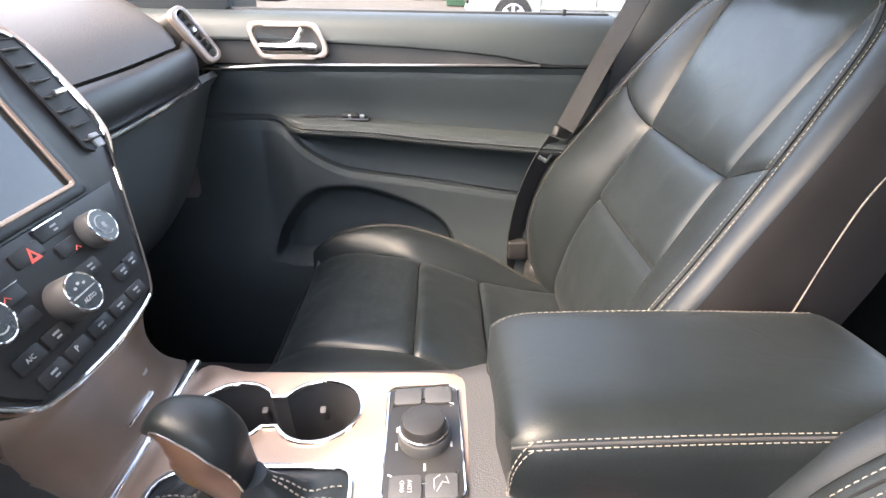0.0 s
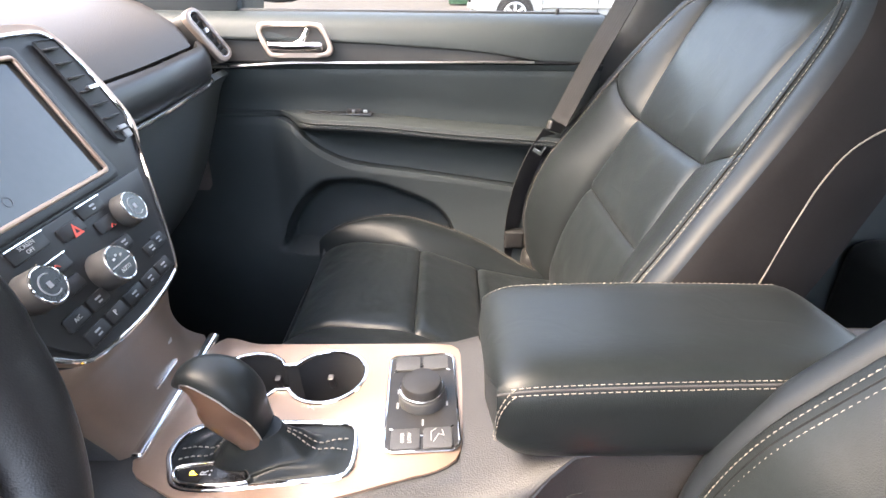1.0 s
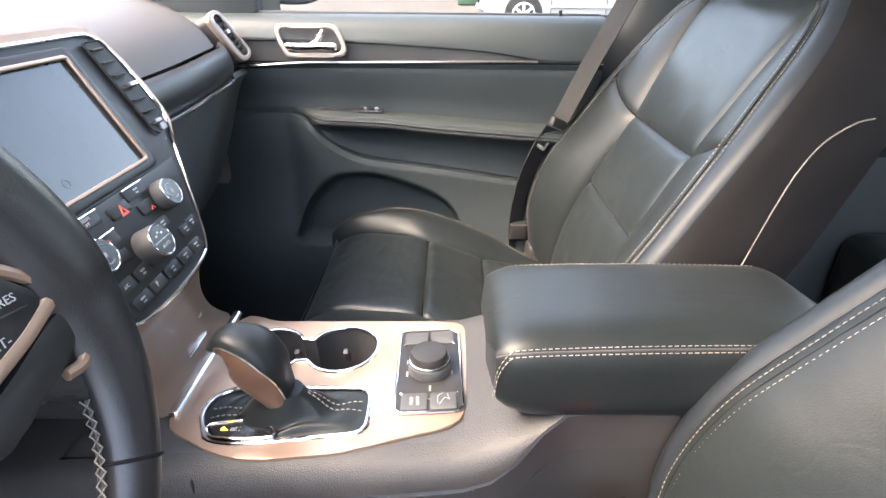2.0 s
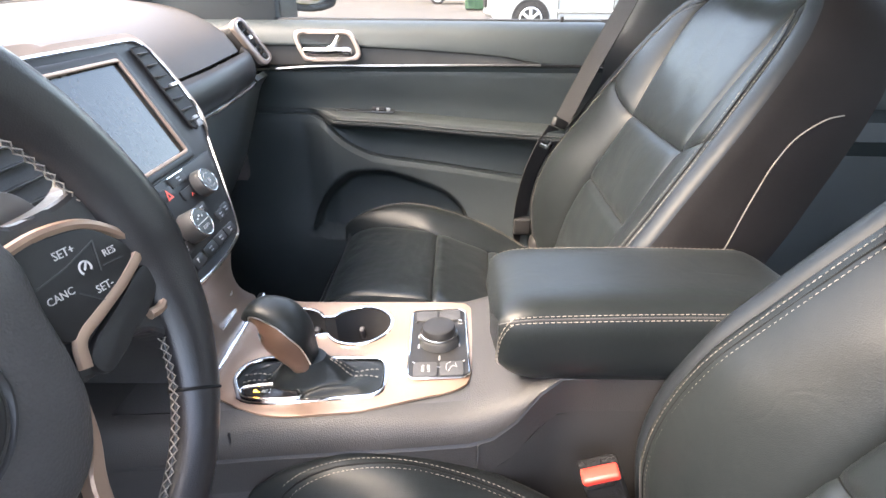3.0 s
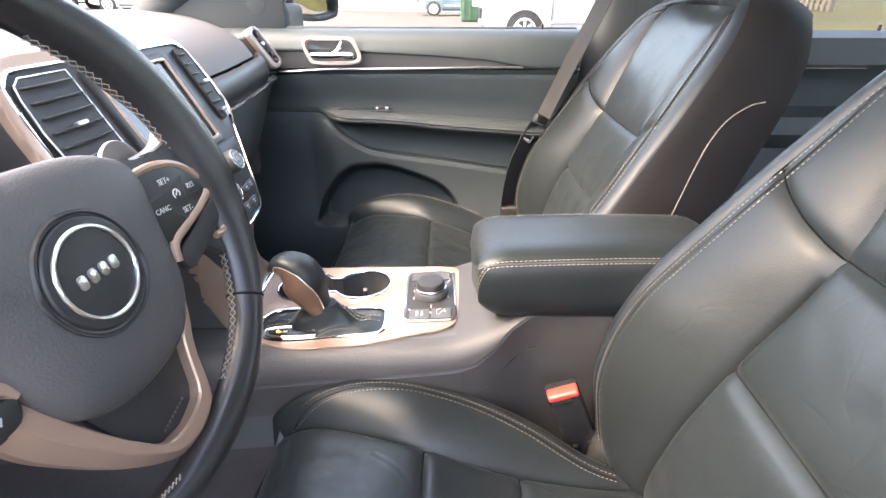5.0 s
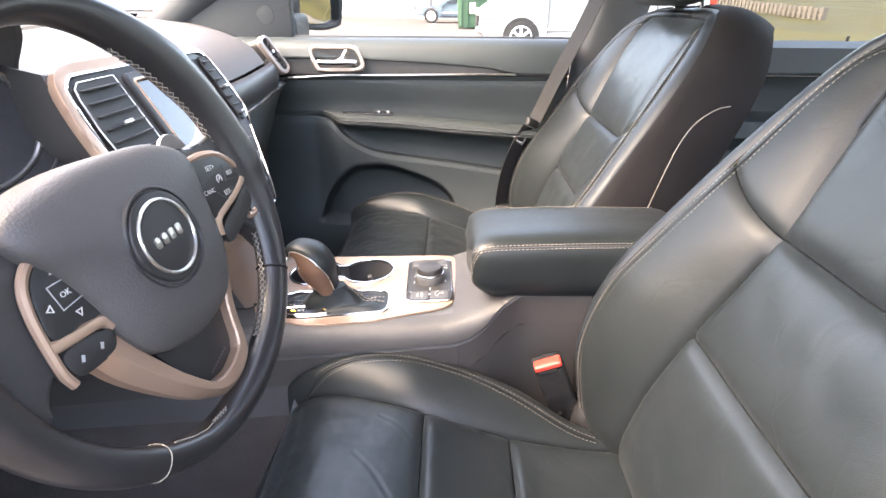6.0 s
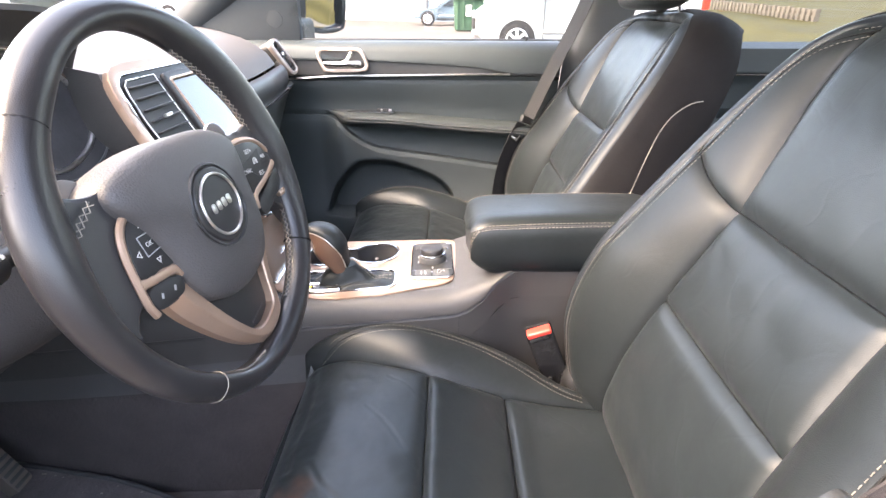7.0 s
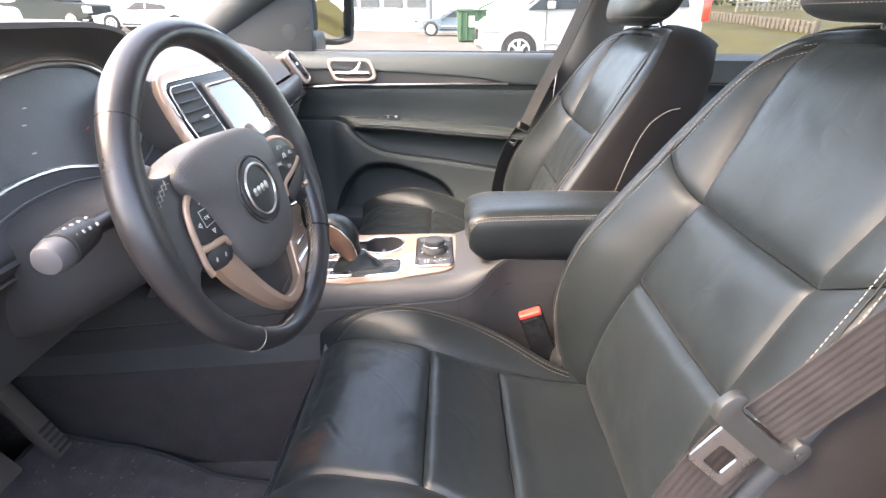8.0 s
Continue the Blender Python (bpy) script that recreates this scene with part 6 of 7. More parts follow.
POD = {1: [(0.070, 0.0345), (0.100, 0.0360), (0.127, 0.0300), (0.1440, 0.0140), (0.1480, 0.0020), (0.1300, -0.0070), (0.1050, -0.0140), (0.076, -0.0180)],
       -1: [(0.070, 0.0340), (0.098, 0.0250), (0.114, 0.0140), (0.1215, -0.0050), (0.1225, -0.0260), (0.1000, -0.0280), (0.070, -0.0280), (0.064, 0.0)]}
BAR = {1: [(0.1560, 0.0010), (0.1320, -0.0090), (0.1080, -0.0160), (0.0860, -0.0225), (0.0790, -0.0380)],
       -1: [(0.1270, -0.0300), (0.1050, -0.0325), (0.0860, -0.0340), (0.0790, -0.0420)]}
LOWER = {1: [(0.1510, -0.0080), (0.1540, -0.0220), (0.1440, -0.0320), (0.1200, -0.0400), (0.0900, -0.0500), (0.0860, -0.0330), (0.1200, -0.0190)],
         -1: [(0.1210, -0.0365), (0.0840, -0.0410), (0.0860, -0.0560), (0.1080, -0.0580), (0.1220, -0.0545)]}


def loop(pts, n=48):
    return [(p.x, p.y) for p in smooth_line([(a, b, 0) for a, b in pts], n, True)]


def line2(pts, n=40):
    return [(p.x, p.y) for p in smooth_line([(a, b, 0) for a, b in pts], n)]


WUP = WM.to_3x3() @ Vector((0, 0, 1))
for sgn in (1, -1):
    def flip(pts):
        return [(sgn * a, b) for a, b in pts]
    part("leather_pad", plate(loop(flip(PAD), 90), 0.0195, WM @ pose(0, 0, -0.0175), 0.0065), M_PADLEATHER, wheel, "black leather spoke pad", smooth=False)
    part("button_pod", plate(loop(flip(POD[sgn])), 0.004, WM @ pose(0, 0, 0.0040), 0.0015), M_SMOOTH, wheel, "black button pod")
    tube("taupe_surround", [on_wheel(a, b, 0.0055) for a, b in line2(flip(EDGE[sgn]))], 0.0034, M_TAUPE, wheel, "taupe surround", ry=0.0030, up=WUP)
    tube("taupe_bar", [on_wheel(a, b, 0.0062) for a, b in line2(flip(BAR[sgn]), 24)], 0.0042, M_TAUPE, wheel, "taupe bar", ry=0.0028, up=WUP)
    part("lower_button", plate(loop(flip(LOWER[sgn]), 40), 0.005, WM @ pose(0, 0, 0.0030), 0.0018), M_SMOOTH, wheel, "black lower buttons")
    part("paddle", plate(loop(flip([(0.090, 0.040), (0.096, 0.058), (0.112, 0.066), (0.128, 0.060), (0.136, 0.040), (0.110, 0.030)]), 30), 0.004, WM @ pose(0, 0, -0.030), 0.0015), M_SATINGREY, wheel, "satin grey gear paddle")
# the bent lower spoke: a flat face towards the hub and a bevel towards the rim
OUTER = line2([(0.0800, -0.0400), (0.0745, -0.0620), (0.0640, -0.0950), (0.0570, -0.1200), (0.0545, -0.1400), (0.0470, -0.1600), (0.0240, -0.1710), (-0.0030, -0.1670),
               (-0.0400, -0.1400), (-0.0820, -0.0910), (-0.0985, -0.0600), (-0.1010, -0.0480)], 64)
INNER = line2([(0.0680, -0.0400), (0.0620, -0.0720), (0.0480, -0.0900), (0.0415, -0.1100), (0.0370, -0.1290), (0.0300, -0.1395), (0.0080, -0.1465), (-0.0140, -0.1435),
               (-0.0330, -0.1234), (-0.0530, -0.0940), (-0.0800, -0.0450), (-0.0830, -0.0350)], 64)
verts, faces = [], []
for (a0, b0), (a1, b1) in zip(INNER, OUTER):
    for f, h in ((0.0, -0.016), (0.0, 0.0020), (0.07, 0.0036), (0.50, 0.0036), (0.57, 0.0030), (1.0, -0.0075), (1.0, -0.018)):
        verts.append(on_wheel(lerp(a0, a1, f), lerp(b0, b1, f), h))
for i in range(63):
    for j in range(6):
        o = i * 7 + j
        faces.append((o, o + 1, o + 8, o + 7))
faces += [tuple(range(7)), tuple(range(63 * 7, 64 * 7))]
raw("lower_spoke", verts, faces, M_TAUPE, wheel, "bent taupe satin lower spoke", smooth=False)
part("spoke_recess", plate([(-0.012, -0.1455), (0.010, -0.1480), (0.031, -0.1405), (0.0385, -0.1290), (0.043, -0.110), (0.050, -0.085), (-0.050, -0.085), (-0.034, -0.1225)], 0.006, WM @ pose(0, 0, -0.012), 0.002), M_SMOOTH, wheel, "black recess panel")
for k in range(8):
    part("recess_mark", box((-0.0011, -0.0010, 0), (0.0011, 0.0010, 0.0004), 0, m=WM @ pose(lerp(0.024, -0.004, k / 7), lerp(-0.1330, -0.1400, k / 7), -0.0059, 0, 0, 14)), M_CAP, wheel)
# loose cross stitch at the foot of the rim
tube("rim_seam", [rim_pt(radians(-125), 2 * math.pi * k / 24, 0.0168, 0.0164) for k in range(24)], 0.00045, M_STITCH, wheel, closed=True, up=Vector((0.3, 0, 0.95)))
zigzag([inner_rim(d, 2.75) for d in (-98, -100.5, -103, -105)], 0.0005)
tube("loose_thread", [inner_rim(d, th) for d, th in ((-105, 2.72), (-109, 2.55), (-114, 2.5), (-121, 2.62))], 0.0005, M_STITCH, wheel, "loose pale thread", seg=5)

# pod symbols
PZ = 0.0083
for word, a, b, s in (("SET+", 0.105, 0.0240, 0.0070), ("RES", 0.1325, 0.0115, 0.0064), ("SET-", 0.1170, -0.0050, 0.0070), ("CANC", 0.0890, 0.0040, 0.0064)):
    writing("pod_print", word, s, WM @ pose(a, b, PZ, 0, 0, -4), M_WHITE, wheel)
tube("pod_icon", [on_wheel(0.112 + 0.0040 * math.cos(radians(q)), 0.0105 + 0.0040 * math.sin(radians(q)), PZ) for q in range(-40, 221, 20)], 0.0006, M_WHITE, wheel)
tube("pod_icon", [on_wheel(0.111, 0.0095, PZ), on_wheel(0.1145, 0.0135, PZ)], 0.0006, M_WHITE, wheel)
writing("pod_print", "OK", 0.0058, WM @ pose(-0.0985, -0.0040, PZ), M_WHITE, wheel)
for a, b, rot in ((-0.0985, 0.0130, 0), (-0.0965, -0.0195, 180), (-0.1140, -0.0080, 90), (-0.0810, 0.0, -90)):
    t3 = [(0.0036 * math.sin(radians(q)), 0.0036 * math.cos(radians(q))) for q in (0, 120, 240)]
    t2 = [(0.0020 * math.sin(radians(q)), 0.0020 * math.cos(radians(q))) for q in (0, 120, 240)]
    part("pod_icon", plate(t3, 0.0004, WM @ pose(a, b, PZ - 0.0002, 0, 0, rot), 0, [t2]), M_WHITE, wheel)
for a, b in ((-0.1130, -0.0470), (-0.0960, -0.0480)):
    part("pod_icon", box((-0.0024, -0.0012, 0), (0.0024, 0.0012, 0.0004), 0, m=WM @ pose(a, b, 0.0081, 0, 0, 60)), M_GREYPRINT, wheel)
tube("pod_divider", [on_wheel(a, b, PZ - 0.0002) for a, b in [(-0.1080, 0.0050), (-0.0890, 0.0050), (-0.0860, -0.0110), (-0.1060, -0.0130), (-0.1080, 0.0050)]], 0.0005, M_GREYPRINT, wheel)
for q in ((0.078, 0.014, 0.100, 0.016), (0.100, 0.016, 0.126, 0.022), (0.100, 0.0, 0.112, -0.012), (0.124, 0.006, 0.140, 0.004), (0.126, 0.022, 0.121, 0.004)):
    tube("pod_divider", [on_wheel(q[0], q[1], PZ - 0.0003), on_wheel(q[2], q[3], PZ - 0.0003)], 0.0005, M_RUBBER, wheel)


# ---- passenger door ----
door = thing("door_1", (0, 0.72, 0.50), "dark passenger door trim with chrome line, armrest and pocket", "car door", kind="structure")
ZA = [(-0.45, 1.150), (-0.19, 1.145), (0.0, 1.136), (0.10, 1.128), (0.16, 1.119), (0.20, 1.114), (0.32, 1.113)]
ZL = [(-0.45, 1.000), (-0.32, 1.000), (-0.29, 0.992), (-0.26, 0.960), (-0.22, 0.932), (-0.17, 0.912), (0.0, 0.887), (0.17, 0.862), (0.32, 0.846)]
XD = [lerp(-0.62, 0.315, i / 279) for i in range(280)]
ARM_T = [(-0.62, 1.016), (-0.285, 1.013), (-0.126, 1.006), (-0.033, 0.997), (0.087, 0.988), (0.21, 0.980), (0.32, 0.972)]


def splay(x):
    return -0.014 * ease(-0.05, -0.40, x)


POCKET_FLOOR = 0.722
POCKET_TOP = [(-0.332, 0.730), (-0.316, 0.776), (-0.286, 0.824), (-0.245, 0.860), (-0.213, 0.868), (-0.155, 0.868), (-0.08, 0.846), (-0.013, 0.817), (0.022, 0.785), (0.036, 0.755), (0.048, 0.70)]


def pocket(x, z):
    top = curve_at(POCKET_TOP, x)
    return 0.060 * ease(top + 0.014, top - 0.024, z) * ease(POCKET_FLOOR - 0.008, POCKET_FLOOR + 0.006, z) * ease(-0.346, -0.312, x) * ease(0.066, 0.026, x)


def door_point(x, y, z):
    return Vector((x, y + splay(x), z))


def sec_upper(x):
    a = curve_at(ZA, x)
    return [(0.745, 1.150), (0.742, 1.176), (0.728, 1.188), (0.704, 1.192), (0.682, 1.188), (0.668, 1.178), (0.661, 1.166), (0.657, 1.152), (0.655, a + 0.004), (0.6555, a), (0.6575, a - 0.0015)]


def sec_mid(x):
    a = curve_at(ZA, x)
    return [(0.6590, a - 0.001), (0.6610, a - 0.003), (0.6600, lerp(a, 1.110, 0.5)), (0.6580, 1.1135), (0.6580, 1.1090)]


def sec_insert(x):
    t = curve_at(ARM_T, x)
    out = [(0.6580, 1.106), (0.6600, 1.1025), (0.6640, 1.0955), (0.6665, 1.0945), (0.6655, 1.0930)]
    for i in range(1, 9):
        f = i / 8
        out.append((lerp(0.6655, 0.680, ease(0, 0.9, f)), lerp(1.0930, t + 0.002, f)))
    return out


def nose(x):
    """How far the armrest stands out, growing from its pointed front."""
    return ease(-0.325, -0.235, x)


def arm_foot(x):
    return max(curve_at(ARM_T, x) - 0.030, min(curve_at(ZL, x) + 0.004, curve_at(ARM_T, x) - 0.008))


def sec_arm(x):
    f = nose(x)
    t = curve_at(ARM_T, x)
    zb = arm_foot(x)
    h = (t - zb) / 0.030
    return [(0.680, t + 0.002), (lerp(0.680, 0.655, f), t), (lerp(0.681, 0.636, f), t - 0.001 * h), (lerp(0.682, 0.628, f), t - 0.005 * h), (lerp(0.682, 0.6255, f), t - 0.013 * h),
            (lerp(0.682, 0.6275, f), t - 0.0150 * h), (lerp(0.682, 0.6255, f), t - 0.017 * h), (lerp(0.682, 0.628, f), t - 0.024 * h), (lerp(0.683, 0.636, f), zb)]


def sec_scoop(x):
    k = nose(x)
    zb, zl = arm_foot(x), min(curve_at(ZL, x), arm_foot(x) - 0.001)
    return [(lerp(0.683, 0.636, k), zb), (lerp(0.683, 0.656, k), lerp(zb, zl, 0.12)), (lerp(0.684, 0.669, k), lerp(zb, zl, 0.35)), (lerp(0.684, 0.672, k), lerp(zb, zl, 0.65)), (lerp(0.684, 0.668, k), lerp(zb, zl, 0.97))]


def sec_lower(x):
    zl = min(curve_at(ZL, x), arm_foot(x) - 0.001)
    k = ease(-0.345, -0.27, x)
    e = lerp(0.684, 0.652, k)
    out = [(lerp(0.685, 0.6655, k), zl - 0.0005), (lerp(0.684, 0.6555, k), zl - 0.003), (e, zl - 0.010)]
    for i in range(1, 111):
        z = lerp(zl - 0.010, 0.47, i / 110)
        y = lerp(e, 0.622, ease(0.93, 0.55, z)) + 0.004 * math.sin(z * 25)
        out.append((y + pocket(x, z), z))
    return out


def door_strip(name, sec, material, label="", xs=XD):
    rows = [sec(x) for x in xs]
    n = len(rows[0])

    def fn(u, v):
        i, j = int(round(u * (len(xs) - 1))), int(round(v * (n - 1)))
        return door_point(xs[i], *rows[i][j])
    return shell(name, fn, len(xs) - 1, n - 1, material, door, depth=0.018, label=label, inward=Vector((0, 1, 0)))


door_strip("upper_trim", sec_upper, M_DOORPAD, "soft dark upper trim")
door_strip("spear_trim", sec_mid, M_SMOOTH, "smooth dark spear trim")
door_strip("insert_panel", sec_insert, M_DOORPAD, "padded black insert")
door_strip("door_armrest", sec_arm, M_ARMPAD, "stitched black door armrest")
door_strip("armrest_underside", sec_scoop, M_DOORPAD, "dark padded hollow below the armrest")
door_strip("lower_panel", sec_lower, M_DOORLOW, "dark grained lower panel with pocket")
tube("chrome_line", [door_point(x, 0.6540, lerp(1.099, 1.1075, ease(-0.44, -0.25, x)) + 0.004 * ease(-0.2, 0.18, x)) for x in [lerp(-0.43, 0.182, k / 50) for k in range(51)]],
     0.0030, M_SATIN, door, "thin bright silver line", ry=0.0026)
for dz in (-0.0115, -0.0195):
    pts = [door_point(x, lerp(0.679, 0.6245, nose(x)), curve_at(ARM_T, x) + dz) for x in [lerp(-0.262, 0.305, k / 60) for k in range(61)]]
    dashes("stitching", pts, M_GREYTHREAD, door, Vector((0, -1, 0.2)), 0.004, 0.0028, 0.0006)
part("door_core", box((-0.62, 0.712, 0.46), (0.325, 0.755, 1.165), 0.004, 1), M_PLASTIC, door)
HND = frame_from(door_point(-0.263, 0.646, 1.148), (1, 0, 0), (0, 0.08, 1))
HOUT = [(p.x, p.y) for p in smooth_line([(-0.066, 0.024, 0), (-0.055, 0.030, 0), (0.0, 0.031, 0), (0.040, 0.030, 0), (0.055, 0.022, 0), (0.069, -0.010, 0), (0.066, -0.024, 0), (0.05, -0.029, 0), (0.0, -0.030, 0), (-0.040, -0.030, 0), (-0.052, -0.024, 0), (-0.066, 0.010, 0)], 60, True)]
HIN = [(a * 0.86, b * 0.74) for a, b in HOUT]
handle = part("handle_surround", plate(HOUT, 0.008, HND @ pose(0, 0, -0.005), 0.003, [HIN]), M_TAUPE_PALE, door, "pale taupe door handle surround")
part("handle_recess", plate(HIN, 0.002, HND @ pose(0, 0, -0.012)), M_RUBBER, handle)
verts, faces = sweep([HND @ Vector(p) for p in smooth_line([(-0.046, -0.010, 0.003), (-0.02, -0.0105, 0.009), (0.01, -0.010, 0.012), (0.030, -0.009, 0.012), (0.048, -0.009, 0.008)], 24)], 0.0066, 0.0045, 12, up=Vector((0, -1, 0)))
raw("handle_lever", verts, faces, M_CHROME, handle, "chrome handle lever")
part("lever_pivot", box((0.022, -0.018, -0.006), (0.052, -0.004, 0.010), 0.005, 3, HND), M_CHROME, handle, "chrome pivot")
verts, faces = sweep([HND @ Vector(p) for p in smooth_line([(0.004, -0.007, 0.010), (0.014, -0.002, 0.010), (0.021, 0.008, 0.007), (0.026, 0.018, 0.002)], 14)], 0.0050, 0.0042, 10, up=Vector((0, -1, 0)))
raw("lever_fin", verts, faces, M_CHROME, handle, "chrome lever fin")
sw = part("window_switch_plate", box((-0.262, 0.648, 1.0075), (-0.130, 0.670, 1.0135), 0.003, 2), M_GLOSS, door, "gloss black window switch plate")
part("window_switch", box((-0.180, 0.650, 1.0135), (-0.152, 0.667, 1.0195), 0.002, 2), M_SMOOTH, sw)
for x in (-0.166, -0.143):
    part("switch_tip", box((x - 0.004, 0.650, 1.0135), (x + 0.004, 0.656, 1.0195), 0.0015, 2), M_SATIN, sw, "silver switch tip")
part("lock_pin", cyl((0.228, 0.712, 1.186), (0.228, 0.712, 1.203), 0.0032, 0.0040, 12, 0.001), M_SMOOTH, door, "black lock pin")
part("window_seal", box((-0.46, 0.726, 1.180), (0.315, 0.744, 1.196), 0.004, 2), M_RUBBER, door)

# sail trim with tweeter at the front of the window
sail_o = [(-0.72, 1.13), (-0.41, 1.178), (-0.385, 1.195), (-0.385, 1.40), (-0.43, 1.42), (-0.66, 1.26)]
sail = part("trim_sail", plate(sail_o, 0.022, Matrix(((1, 0, 0, 0), (0, 0, -1, 0.742), (0, 1, 0, 0), (0, 0, 0, 1))), 0.006), M_SAIL)
tagged(sail, "dark triangular trim at the window corner", "trim", kind="structure")
tw = tagged(part("tweeter", cyl((-0.452, 0.7192, 1.243), (-0.452, 0.724, 1.243), 0.021, 0.023, 28, 0.0006), M_SAIL, sail), "round black tweeter grille")
tube("tweeter_ring", [(-0.452 + 0.0215 * math.cos(k * math.pi / 16), 0.7198, 1.243 + 0.0215 * math.sin(k * math.pi / 16)) for k in range(32)], 0.0010, M_SAIL, sail, closed=True)

# door mirror
mirror = thing("door_mirror", (-0.40, 0.80, 1.20), "black door mirror reflecting dry grass", "door mirror")
MM = frame_from((-0.368, 0.962, 1.282), (0.50, 0.866, 0), (0.038, -0.022, 1))
MO = [(p.x, p.y) for p in smooth_line([(-0.092, 0.075, 0), (0.0, 0.088, 0), (0.080, 0.078, 0), (0.094, 0.045, 0), (0.092, -0.045, 0), (0.078, -0.072, 0), (0.0, -0.080, 0), (-0.085, -0.066, 0), (-0.096, -0.03, 0), (-0.096, 0.04, 0)], 56, True)]
MG = [(a * 0.84 - 0.002, b * 0.86) for a, b in MO]
part("mirror_housing", plate([(a * 1.02, b * 1.06) for a, b in MO], 0.09, MM @ pose(0, 0, -0.100), 0.02, None), M_MIRRORCASE, mirror, "black housing")
part("mirror_rim", plate([(a * 1.02 + (-0.012 if a < 0 else 0.0), b * 1.06) for a, b in MO], 0.020, MM @ pose(0, 0, -0.012), 0.006, [[(a * 1.03, b * 1.03) for a, b in MG]]), M_MIRRORCASE, mirror, "black rim")
part("mirror_glass", plate(MG, 0.004, MM @ pose(0, 0, -0.0105), 0.001), M_MIRROR, mirror, "reflecting mirror glass")
part("mirror_foot", box((-0.455, 0.745, 1.150), (-0.385, 0.90, 1.245), 0.02), M_MIRRORCASE, mirror, "black mirror foot")


# ---- seat belts ----
def strap(name, pts, width, parent, across, material=M_BELT, label=""):
    P = smooth_line(pts, 30)
    return tube(name, P, width / 2, material, parent, label, shape=[(lerp(width / 2, -width / 2, k / 32), 0.0006 + (0.00034 if k % 4 < 2 else 0.0)) for k in range(33)] + [(lerp(-width / 2, width / 2, k / 32), -0.0006 - (0.00034 if k % 4 < 2 else 0.0)) for k in range(33)], up=across)


belt = thing("seat_belt", (0.25, 0.66, 0.60), "grey woven passenger seat belt hanging by the pillar", "seat belt", group="seat belts")
strap("webbing", [(0.415, 0.652, 1.42), (0.343, 0.640, 1.242), (0.284, 0.636, 1.115), (0.236, 0.632, 1.004)], 0.046, belt, Vector((-0.85, -0.50, 0.10)), M_BELTGREY)
strap("webbing", [(0.222, 0.634, 0.985), (0.196, 0.636, 0.935), (0.172, 0.636, 0.86), (0.162, 0.634, 0.76), (0.175, 0.630, 0.64)], 0.044, belt, Vector((0.55, -0.83, 0)), M_BELTGREY)
part("latch_grip", box((-0.020, -0.007, -0.010), (0.020, 0.007, 0.010), 0.005, 3, pose(0.229, 0.630, 0.996, 0, 20, 35)), M_SMOOTH, belt, "black latch grip")
part("latch_plate", plate(rounded(0.026, 0.034, 0.004), 0.0022, pose(0.203, 0.630, 0.958, 90, 0, 0) @ pose(0, 0, 0, 0, 0, -28), 0.0006, [rounded(0.014, 0.018, 0.002)]), M_CHROME, belt, "chrome latch plate")
part("anchor", box((0.145, 0.615, 0.735), (0.185, 0.640, 0.775), 0.006), M_SMOOTH, belt, "black belt anchor")

dbelt = thing("seat_belt", (0.25, -0.64, 0.60), "brown-grey woven driver's seat belt with steel tongue", "seat belt", group="seat belts")
YB = -0.636
BN = Vector((-0.15, -1, 0.1))
strap("webbing", [(0.450, -0.665, 1.42), (0.362, -0.650, 1.19), (0.298, YB, 1.086), (0.243, YB, 1.022)], 0.0465, dbelt, BN)
strap("webbing", [(0.243, YB + 0.004, 1.020), (0.222, YB + 0.006, 0.985), (0.195, YB + 0.004, 0.925), (0.175, -0.640, 0.84), (0.190, -0.645, 0.66)], 0.0465, dbelt, BN)
TM = frame_from((0.2330, YB - 0.006, 1.0270), (0.76, -0.03, -0.65), (0.65, 0.1, 0.76)) @ Matrix.Diagonal((0.86, 0.9, 0.9, 1))
part("tongue_grip", plate([(p.x, p.y) for p in smooth_line([(-0.043, 0.010, 0), (-0.046, -0.004, 0), (-0.042, -0.014, 0), (-0.034, -0.017, 0), (0.040, -0.016, 0), (0.049, -0.008, 0), (0.048, 0.012, 0), (0.040, 0.016, 0), (0.032, 0.012, 0), (0.028, 0.002, 0), (-0.026, 0.002, 0), (-0.032, 0.012, 0)], 60, True)],
                         0.009, TM @ pose(0, 0, -0.002), 0.003), M_GRIP, dbelt, "grey-brown plastic tongue grip")
part("tongue_plate", plate(rounded(0.046, 0.040, 0.004, cx=-0.004, cy=-0.034), 0.0024, TM @ pose(0, 0, 0.001), 0.0006, [rounded(0.022, 0.020, 0.003, cx=-0.004, cy=-0.038)]), M_STEEL, dbelt, "steel tongue plate")
part("stop_button", cyl(TM @ Vector((0.040, 0.004, 0.006)), TM @ Vector((0.040, 0.004, 0.0086)), 0.0026, seg=14), M_GRIP, dbelt)

# ---- rear door and rear bench ----
rdoor = thing("door_2", (0.9, 0.72, 0.50), "dark rear door trim with thin chrome line", "car door", kind="structure")


def rsec(u, v):
    x = lerp(0.50, 1.40, u)
    P = [(0.745, 1.15), (0.742, 1.180), (0.700, 1.192), (0.668, 1.178), (0.660, 1.12), (0.684, 1.08), (0.690, 1.02), (0.650, 1.0), (0.640, 0.96), (0.670, 0.92), (0.655, 0.80), (0.63, 0.48)]
    j = int(round(v * 33))
    a, f = j // 3, (j % 3) / 3
    p, q = P[a], P[min(11, a + 1)]
    return Vector((x, lerp(p[0], q[0], f), lerp(p[1], q[1], f)))


